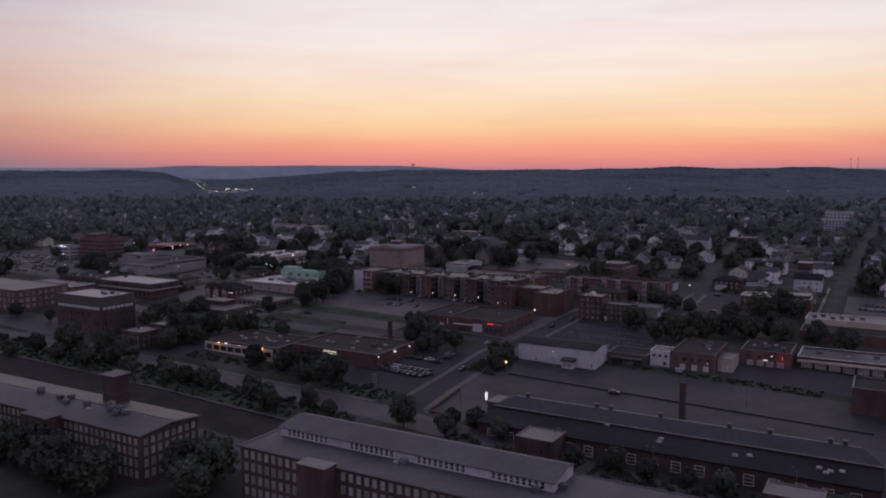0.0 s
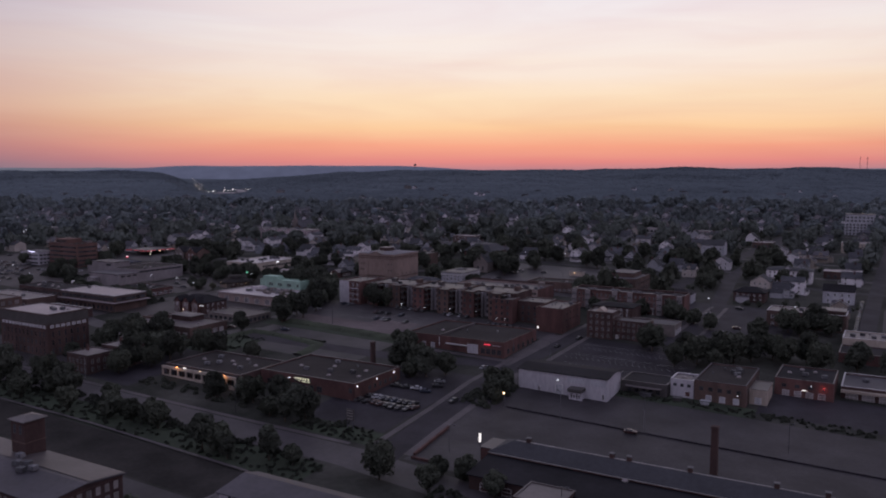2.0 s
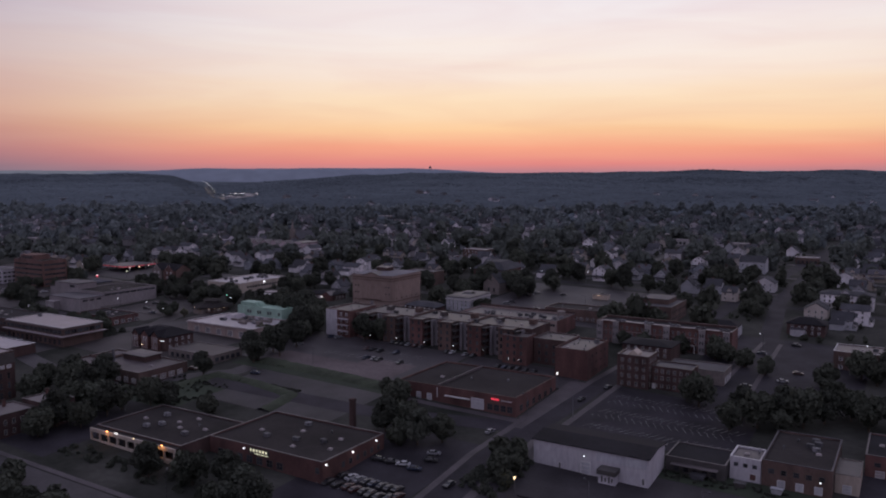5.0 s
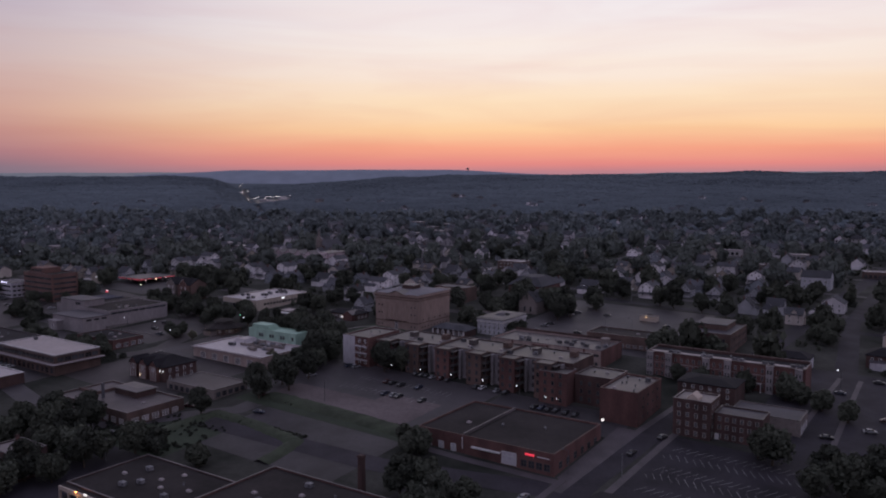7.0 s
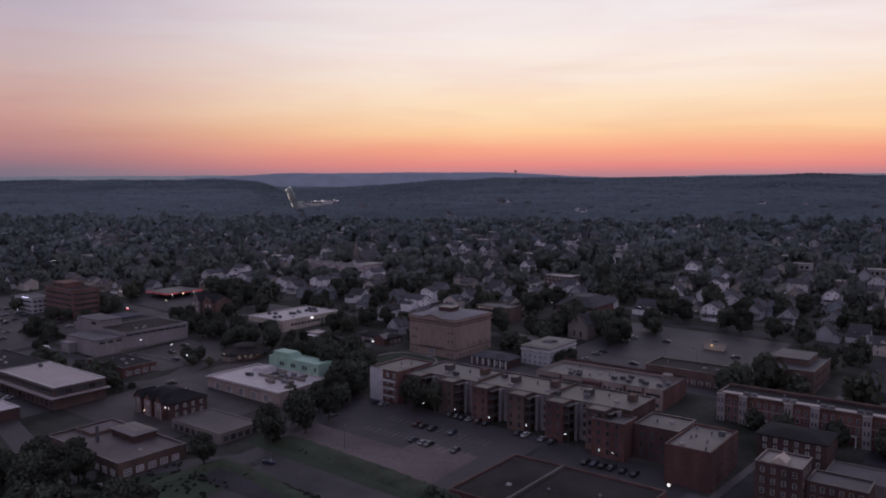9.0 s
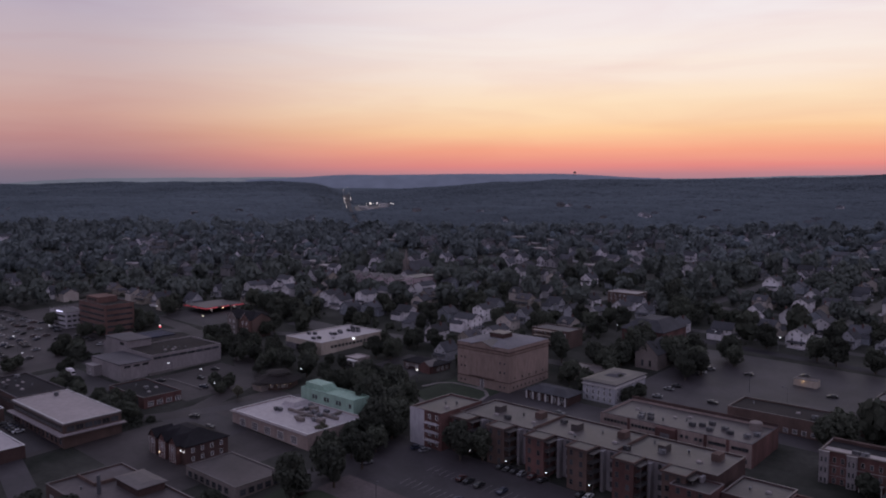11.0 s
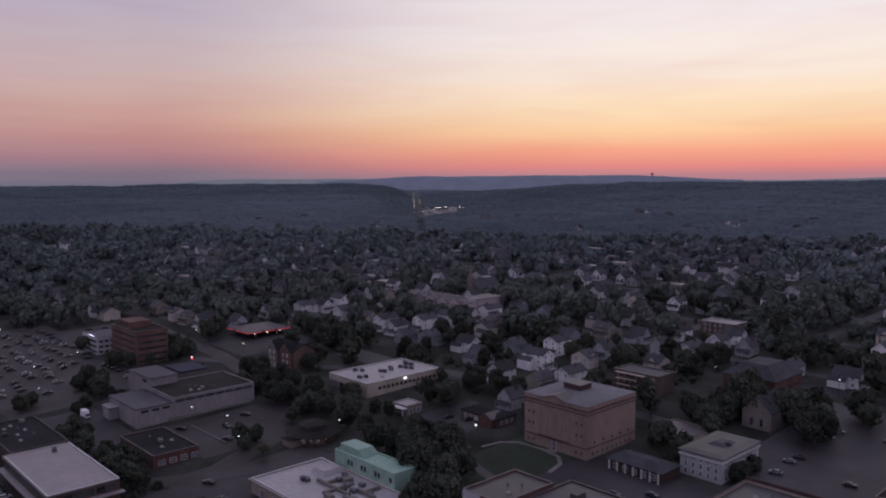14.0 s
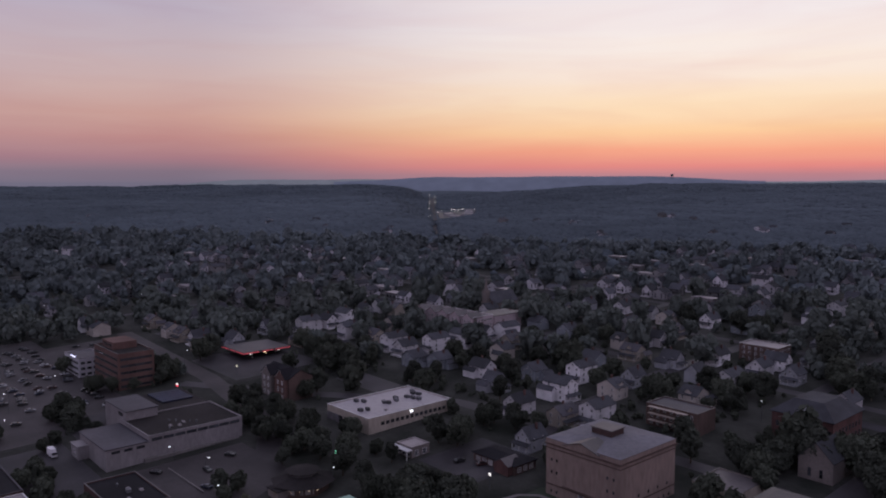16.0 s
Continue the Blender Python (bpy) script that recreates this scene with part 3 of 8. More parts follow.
def sash(w, h, b, cols, rows, mats, deep=0.06):
    """A frame with recessed panes as one connected mesh, looking along -y, its foot at z = 0."""
    xs = [-w / 2]
    for i in range(cols):
        a = -w / 2 + w * i / cols
        xs += [a + (b if i == 0 else b * 0.4), a + w / cols - (b if i == cols - 1 else b * 0.4)]
    xs.append(w / 2)
    zs = [0.0]
    for i in range(rows):
        a = h * i / rows
        zs += [a + (b if i == 0 else b * 0.4), a + h / rows - (b if i == rows - 1 else b * 0.4)]
    zs.append(h)
    vs, fs, ms, index = [], [], [], {}

    def v(x, y, z):
        k = (round(x, 4), round(y, 4), round(z, 4))
        if k not in index:
            index[k] = len(vs)
            vs.append(k)
        return index[k]
    y0, y1 = -0.09, -0.09 + deep
    for i in range(len(xs) - 1):
        for j in range(len(zs) - 1):
            c = [(xs[i], zs[j]), (xs[i + 1], zs[j]), (xs[i + 1], zs[j + 1]), (xs[i], zs[j + 1])]
            if i % 2 and j % 2:
                for k in range(4):
                    (xa, za), (xb, zb) = c[k], c[(k + 1) % 4]
                    fs.append((v(xa, y0, za), v(xb, y0, zb), v(xb, y1, zb), v(xa, y1, za))), ms.append(0)
                fs.append(tuple(v(x, y1, z) for x, z in c)), ms.append(1)
            else:
                fs.append(tuple(v(x, y0, z) for x, z in c)), ms.append(0)
    for x, flip in ((xs[0], 1), (xs[-1], 0)):
        for j in range(len(zs) - 1):
            fs.append((v(x, y0, zs[j]), v(x, 0.05, zs[j]), v(x, 0.05, zs[j + 1]), v(x, y0, zs[j + 1]))), ms.append(0)
    for z in (zs[0], zs[-1]):
        for i in range(len(xs) - 1):
            fs.append((v(xs[i], y0, z), v(xs[i + 1], y0, z), v(xs[i + 1], 0.05, z), v(xs[i], 0.05, z))), ms.append(0)
    me = bpy.data.meshes.new("window")
    me.from_pydata(vs, [], fs)
    for m in mats:
        me.materials.append(m)
    me.polygons.foreach_set("material_index", ms)
    me.update()
    return me


def window_mesh(w, h, frame_mat=TRIM, pane_mat=GLASS, bars=1, sill=True):
    key = (w, h, frame_mat.name, pane_mat.name, bars)
    if key not in WINDOWS:
        WINDOWS[key] = sash(w, h, min(0.16, w * 0.12), bars, 2 if h > 1.3 else 1, [frame_mat, pane_mat])
    return WINDOWS[key]


SIDES = {"S": 0, "E": 90, "N": 180, "W": -90}


def openings(root, size, side, zs, n, a, b, me, name="window", label=""):
    """A row of n windows or doors between a and b along a side, at each height of zs. size: length along x and depth along y."""
    for z in zs:
        for i in range(n):
            u = a + (b - a) * (i + 0.5) / n
            p = {"S": (u, 0, z), "N": (u, size[1], z), "E": (size[0], u, z), "W": (0, u, z)}[side]
            part(name, me, None, root, label, p, SIDES[side])


def door_mesh(w, h, mat=DOOR):
    key = ("door", w, h, mat.name)
    if key not in WINDOWS:
        WINDOWS[key] = sash(w, h, 0.16, 1, 3 if h > 2.5 else 1, [TRIM, mat], 0.04)
    return WINDOWS[key]


def block(name, label, category, x0, x1, y0, y1, h, wall, roof, parapet=0.5, coping=None, clear=True, sink=3.0):
    """A flat-roofed building: walls with thickness and a parapet, a roof slab inside them and a coping on top."""
    zb = land((x0 + x1) / 2, y0)
    root = thing(name, label, category, x0, y0, zb)
    L, D, w = x1 - x0, y1 - y0, 0.35
    top = h + parapet
    s = Shape()
    s.box(0, L, 0, w, -sink, top), s.box(0, L, D - w, D, -sink, top), s.box(0, w, w, D - w, -sink, top), s.box(L - w, L, w, D - w, -sink, top)
    part("wall", s, wall, root)
    part("roof", Shape().box(w, L - w, w, D - w, h - 0.3, h), roof, root)
    c = Shape()
    e = 0.08
    c.box(-e, L + e, -e, w + e, top, top + 0.12), c.box(-e, L + e, D - w - e, D + e, top, top + 0.12), c.box(-e, w + e, w + e, D - w - e, top, top + 0.12), c.box(L - w - e, L + e, w + e, D - w - e, top, top + 0.12)
    part("coping", c, coping or ROOF_PALE, root)
    if clear:
        TAKEN.append((x0 - 2, x1 + 2, y0 - 2, y1 + 2))
    return root, (L, D)


def rooms(name, label, category, x0, x1, y0, y1, h, rise, wall, roof, along="x", over=0.4, clear=True):
    """A pitched-roof building."""
    zb = land((x0 + x1) / 2, y0)
    root = thing(name, label, category, x0, y0, zb)
    L, D = x1 - x0, y1 - y0
    part("wall", Shape().gable_wall(0, L, 0, D, -3, h, rise, along), wall, root)
    part("roof", Shape().gable(0, L, 0, D, h, rise, over, 0.25, along), roof, root)
    if clear:
        TAKEN.append((x0 - 2, x1 + 2, y0 - 2, y1 + 2))
    return root, (L, D)


def hipped(name, label, category, x0, x1, y0, y1, h, rise, inset, wall, roof, over=0.5, clear=True):
    zb = land((x0 + x1) / 2, y0)
    root = thing(name, label, category, x0, y0, zb)
    L, D = x1 - x0, y1 - y0
    part("wall", Shape().box(0, L, 0, D, -3, h), wall, root)
    part("roof", Shape().hip(0, L, 0, D, h, rise, inset, over), roof, root)
    if clear:
        TAKEN.append((x0 - 2, x1 + 2, y0 - 2, y1 + 2))
    return root, (L, D)


def chimney(x, y, h, w, label="square red brick chimney stack", z=None, mat=BRICK_RED):
    root = thing("chimney_stack", label, "chimney", x, y, land(x, y) if z is None else z)
    part("shaft", Shape().box(-w / 2, w / 2, -w / 2, w / 2, -1 if z is None else 0, h, 0, w * 0.06), mat, root)
    part("cap", Shape().box(-w / 2 - 0.12, w / 2 + 0.12, -w / 2 - 0.12, w / 2 + 0.12, h, h + 0.35).box(-w / 2 + 0.1, w / 2 - 0.1, -w / 2 + 0.1, w / 2 - 0.1, h + 0.35, h + 0.6), BRICK_DARK, root)


# rooftop machines: built once, copied
def roof_unit(kind, x, y, z):
    if kind == "ac":
        root = thing("rooftop_unit", "grey metal rooftop air unit on a flat roof", "rooftop unit", x, y, z, group="rooftop units")
        housing = part("housing", Shape().box(-1.1, 1.1, -0.8, 0.8, 0.2, 1.3, 0, 0.04), STEEL, root)
        part("base", Shape().box(-1.0, 1.0, -0.7, 0.7, 0, 0.2), STEEL_DARK, root)
        part("fan_guard", Shape().tube(-0.45, 0, 1.3, 1.42, 0.42, 0.4, 12), STEEL_DARK, housing)
        part("grille", Shape().box(0.2, 0.95, -0.83, -0.8, 0.4, 1.1), STEEL_DARK, housing)
    elif kind == "vent":
        root = thing("roof_vent", "small pale metal roof vent", "roof vent", x, y, z, group="roof vents")
        part("pipe", Shape().tube(0, 0, 0, 0.8, 0.28), STEEL, root)
        part("cowl", Shape().tube(0, 0, 0.8, 1.1, 0.5, 0.15), STEEL, root)
    elif kind == "hatch":
        root = thing("roof_skylight", "small pale roof skylight on a low kerb", "skylight", x, y, z, group="roof skylights")
        part("kerb", Shape().box(-0.8, 0.8, -0.6, 0.6, 0, 0.35), TRIM_MILL, root)
        part("dome", Shape().box(-0.75, 0.75, -0.55, 0.55, 0.35, 0.65, 0, 0.2), ROOF_LIGHT, root)
    else:
        root = thing("roof_stack", "dark brick ventilator on a roof ridge", "ventilator", x, y, z, group="ridge ventilators")
        part("shaft", Shape().box(-0.6, 0.6, -0.6, 0.6, -1.5, 1.5), BRICK_DARK, root)
        part("cap", Shape().box(-0.75, 0.75, -0.75, 0.75, 1.5, 1.7), STEEL_DARK, root)
    return root


UNITS = {}


def unit(kind, x, y, z, turn=0):
    if kind not in UNITS:
        UNITS[kind] = roof_unit(kind, x, y, z)
        UNITS[kind].matrix_basis = pose(x, y, z, 0, 0, turn)
    else:
        copy_thing(UNITS[kind], pose(x, y, z, 0, 0, turn))


def units_on(root, spots, h):
    """Machines on a flat roof: (kind, x, y) from the roof's south-west corner."""
    for i, (kind, x, y) in enumerate(spots):
        unit(kind, root.location.x + x, root.location.y + y, root.location.z + h, (i * 37) % 30 - 15 if kind == "ac" else 0)


def lamp_on(root, at, mat=LAMP_WHITE, r=0.22, power=0.0, colour=(1, 0.9, 0.8)):
    """A small wall lamp; the brighter ones light the wall below."""
    w = part("wall_lamp", Shape().box(-r, r, -0.25, 0.05, -r * 0.6, r * 0.8), mat, root, "lit wall lamp", at)
    if power:
        l = bpy.data.lights.new("wall_lamp_light", "POINT")
        l.energy, l.color, l.shadow_soft_size = power, colour, 0.25
        o = new("wall_lamp_light", l)
        o.location = root.location + Vector(at) + Vector((0, -0.9, -0.2))
    return w


# ---------------------------------------------------------------- brick mills beside the water
MILL_WIN = window_mesh(1.35, 2.35, TRIM_MILL, BLIND)


def mill_west():
    x0, x1, y0, y1, h = -340, -188, 150, 172, 14.0
    root, (L, D) = rooms("mill_building", "long four-storey red brick mill with a low grey roof", "mill", x0, x1, y0, y1, h, 1.1, BRICK_MILL, ROOF_GREY, "x", 0.7)
    part("roof_membrane", Shape().add([(20, 12.5, h + 1.3), (L + 0.3, 12.5, h + 1.3), (L + 0.3, D + 0.5, h + 0.32), (20, D + 0.5, h + 0.32), (20, 12.5, h + 1.36), (L + 0.3, 12.5, h + 1.36), (L + 0.3, D + 0.5, h + 0.38), (20, D + 0.5, h + 0.38)], [(4, 5, 6, 7), (0, 1, 5, 4), (1, 2, 6, 5), (2, 3, 7, 6), (3, 0, 4, 7)]), ROOF_PALE, root, "pale pinkish membrane along the rear slope")
    floors = [0.9 + 3.35 * i for i in range(4)]
    openings(root, (L, D), "S", floors, 14, 116, L - 0.8, MILL_WIN)
    openings(root, (L, D), "S", floors, 14, 66, 101, MILL_WIN)
    openings(root, (L, D), "E", floors, 8, 0.6, D - 0.8, MILL_WIN)
    tower = part("stair_tower", Shape().box(102, 115, -5, 0.2, -3, h + 0.6), BRICK_DARK, root, "plain brick stair tower")
    part("tower_roof", Shape().box(101.6, 115.4, -5.4, 0.2, h + 0.6, h + 0.9), ROOF_GREY, root)
    part("cornice", Shape().box(0, L, -0.35, 0, h - 0.8, h - 0.45).box(L, L + 0.35, 0, D, h - 0.8, h - 0.45), BRICK_DARK, root)
    z = root.location.z
    bell = thing("bell_tower", "square brick tower with overhanging pale cap on the mill", "tower", -223, 169, z)
    part("shaft", Shape().box(-3.0, 3.0, -3.0, 3.0, 12, 24), BRICK_DARK, bell)
    part("ledge", Shape().box(-3.15, 3.15, -3.15, 3.15, 18, 18.3), BRICK_BROWN, bell)
    part("cap", Shape().hip(-3.0, 3.0, -3.0, 3.0, 24, 0.9, 2.9, 0.7), ROOF_PALE, bell)
    for x in (-1.3, 1.3):
        part("louvre", window_mesh(1.1, 2.6, TRIM_DARK, GLASS), None, bell, "", (x, -3.0, 20.4), 0)
    for i, (x, y) in enumerate([(-240, 160), (-237, 162), (-234, 158), (-226, 160), (-219, 164), (-214, 160), (-211, 161), (-209, 158), (-207, 160), (-255, 163), (-252, 161)]):
        unit("ac", x, y, z + h + 0.75 + 0.1 * (11 - abs(y - 161)) - 0.4, i * 31 % 40)
    unit("hatch", -222, 158, z + h + 0.9)


def mill_east():
    x0, x1, y0, y1, h = -158, 40, 160, 187, 17.3
    root, (L, D) = block("mill_building", "long red brick mill with grey roof and white clerestory", "mill", x0, x1, y0, y1, h, BRICK_MILL, ROOF_GREY, 0.05, ROOF_GREY)
    part("eaves_board", Shape().box(-0.7, L, -0.7, 0, h - 0.15, h + 0.12).box(-0.7, 0, 0, D, h - 0.15, h + 0.12), ROOF_GREY, root, "overhanging roof edge")
    floors = [0.6 + 3.6 * i for i in range(5)]
    floors = [z - 1.0 for z in floors][:5]
    win = MILL_WIN
    openings(root, (L, D), "S", floors, 9, 0.8, 23.5, win)
    openings(root, (L, D), "S", floors, 20, 35, 85, win)
    openings(root, (L, D), "W", floors, 10, 0.6, D - 0.8, win)
    part("stair_tower", Shape().box(24.5, 34, -5, 0.2, -3, h + 0.8), BRICK_MILL, root, "plain brick stair tower")
    part("tower_coping", Shape().box(24.3, 34.2, -5.2, 0.2, h + 0.8, h + 1.0), ROOF_PALE, root)
    a, b, c, d = 4.0, 90, 12.6, 26.0
    prof = [(c, h - 0.2), (d, h - 0.2), (d, h + 2.6), (21.5, h + 3.9), (c, h + 2.4)]
    clere = part("clerestory", Shape().add([(x, y, z) for x in (a, b) for y, z in prof], [(4, 3, 2, 1, 0), (5, 6, 7, 8, 9)] + [(k, (k + 1) % 5, 5 + (k + 1) % 5, 5 + k) for k in range(5)]), WALL_WHITE, root, "white clerestory along the roof")
    up = [(c - 0.7, h + 2.35), (21.5, h + 4.0), (d + 0.5, h + 2.5), (d + 0.5, h + 2.75), (21.5, h + 4.25), (c - 0.7, h + 2.6)]
    part("clerestory_roof", Shape().add([(x, y, z) for x in (a - 0.6, b + 0.6) for y, z in up], [(0, 1, 4, 5), (1, 2, 3, 4), (6, 11, 10, 7), (7, 10, 9, 8)] + [(k, 6 + k, 6 + (k + 1) % 6, (k + 1) % 6) for k in range(6)]), ROOF_GREY, root, "low grey roof of the clerestory")
    me = window_mesh(1.35, 1.95, TRIM, GLASS)
    for u0, u1, n in ((6.5, 21.5, 9), (29, 44, 9), (51, 66, 9), (73, 88, 9)):
        for k in range(n):
            o = new("clerestory_window", me)
            o.parent = clere
            o.matrix_basis = pose(u0 + (u1 - u0) * (k + 0.5) / n, c, h + 0.25)
    z = root.location.z
    unit("ac", -110, 171, z + h), unit("hatch", -112, 170.5, z + h), unit("ac", -67, 176, z + h), unit("vent", -60, 170, z + h), unit("ac", -72, 171, z + h)


mill_west()
mill_east()

# small pump houses by the mill
for x0, x1, y0, y1, h in ((-103, -90, 227, 239, 6.5), (-27, -12, 222, 232, 6.5)):
    r, sz = block("brick_outbuilding", "small square brick outbuilding with flat grey roof", "outbuilding", x0, x1, y0, y1, h, BRICK_DARK, ROOF_PALE, 0.15, ROOF_PALE)
    openings(r, sz, "S", [2.0], 2, 1, sz[0] - 1, window_mesh(1.2, 1.8, TRIM_DARK, GLASS))
    part("downpipe", Shape().tube(sz[0] - 0.3, -0.15, 0, h, 0.12, n=6), STEEL, r)


def long_shed():
    x0, x1, y0, y1 = -122, 1, 238, 264
    zb = land(-60, 240)
    root = thing("long_shed", "very long low brick freight shed with black tar roof", "shed", x0, y0, zb)
    L = x1 - x0
    part("wall", Shape().box(0, L, 0, 13.6, -3, 5.8), BRICK_DARK, root)
    part("low_roof", Shape().add([(-0.6, -0.8, 5.6), (L + 0.6, -0.8, 5.6), (L + 0.6, 13.8, 7.2), (-0.6, 13.8, 7.2), (-0.6, -0.8, 5.9), (L + 0.6, -0.8, 5.9), (L + 0.6, 13.8, 7.5), (-0.6, 13.8, 7.5)],
                                 [(3, 2, 1, 0), (4, 5, 6, 7), (0, 1, 5, 4), (1, 2, 6, 5), (2, 3, 7, 6), (3, 0, 4, 7)]), ROOF_BLACK, root, "black tar roof with patches")
    part("rear_wall", Shape().box(0, L, 13.6, 26, -3, 8.0), BRICK_RED, root)
    part("high_roof", Shape().hip(0, L, 13.8, 26, 8.0, 2.6, 5.8, 0.6), ROOF_METAL, root, "raised blue-grey roof along the rear")
    part("gutter", Shape().box(-0.6, L + 0.6, 13.0, 13.2, 8.0, 8.22), TRIM_MILL, root, "edge of the raised roof")
    part("ridge_cap", Shape().box(5.8, L - 5.8, 19.6, 20.0, 10.75, 10.95), TRIM_MILL, root, "pale ridge capping")
    part("end_block", Shape().box(-4, 3.5, 15, 24, -3, 8.4), BRICK_RED, root, "brick end block")
    part("end_block_roof", Shape().box(-4.3, 3.6, 14.7, 24.3, 8.4, 8.65), ROOF_PALE, root)
    for i in range(17):
        part("loading_door", door_mesh(3.0, 3.4, BRICK_DARK), None, root, "", (5 + i * 7, 0, 0.4))
    for x, y in ((10, 19.9), (36, 19.9), (41, 19.9), (58, 19.9), (80, 19.9), (92, 19.9), (109, 19.9), (113, 19.9)):
        unit("stack", x0 + x, y0 + y, zb + 10.6)
    for x, y in ((42, 13), (61, 9), (61, 6.5), (84, 6), (88, 7.5), (107, 7), (110, 6), (113, 7), (109, 4.5)):
        unit("hatch", x0 + x, y0 + y, zb + 6.0 + y * 0.11)
    for x in (75, 77):
        unit("ac", x0 + x, y0 + 28.5, land(x0 + x, y0 + 28.5))
    TAKEN.append((x0 - 6, x1 + 2, y0 - 2, y1 + 4))


long_shed()
chimney(-62.5, 283, 14.6, 2.1, "square dark brick chimney stack", mat=BRICK_DARK)

# ---------------------------------------------------------------- warehouse and shops by the yard
def warehouse():
    root, (L, D) = rooms("warehouse", "white painted warehouse with a dark low roof", "warehouse", -148, -111, 329, 346, 8.2, 1.0, WALL_WHITE, ROOF_BLACK, "x", 0.5)
    part("grey_panel", Shape().box(21, L - 0.5, -0.12, 0, 5.0, 7.7), WALL_GREY, root, "grey panel across the wall")
    part("roller_door", door_mesh(3.2, 4.0, WALL_GREY), None, root, "grey roller door", (17.5, 0, 0))
    for x in (9, 35.5):
        part("door", door_mesh(1.1, 2.3), None, root, "", (x, 0, 0))
    part("roof_edge", Shape().box(-0.6, L + 0.6, D + 0.45, D + 0.65, 7.7, 8.1), TRIM, root, "white roof edge")
    lamp_on(root, (17, 0, 5.6), LAMP_WHITE, 0.15, 5, (0.9, 0.95, 1.0))
    cab = thing("entrance_kiosk", "small white kiosk with dark top and painted marks", "kiosk", -122.5, 326.5, land(-122.5, 326.5))
    part("body", Shape().box(-2.6, 2.6, -1.2, 2.4, -0.4, 3.0), WALL_WHITE, cab)
    part("canopy", Shape().box(-2.9, 2.9, -1.9, 2.5, 3.0, 4.4), TRIM_DARK, cab, "dark canopy")
    for i, (a, w) in enumerate(((-1.7, 0.5), (-0.6, 0.5), (0.5, 0.5), (1.4, 0.5))):
        part("painted_mark", Shape().box(a, a + w, -1.24, -1.2, 0.5 + (i % 2) * 0.3, 2.4 - (i % 2) * 0.4), TRIM_DARK, cab)
    r, sz = block("low_store", "low dark store with a flat grey roof", "store", -110.4, -92.5, 345, 360, 4.6, TRIM_DARK, ROOF_BLACK, 0.2)
    part("canopy", Shape().box(2, 16, -2.4, 0, 3.0, 3.25), ROOF_PALE, r, "pale flat canopy")
    openings(r, sz, "S", [0.6], 5, 2, 16, window_mesh(1.8, 1.9, TRIM_DARK, GLASS))


warehouse()


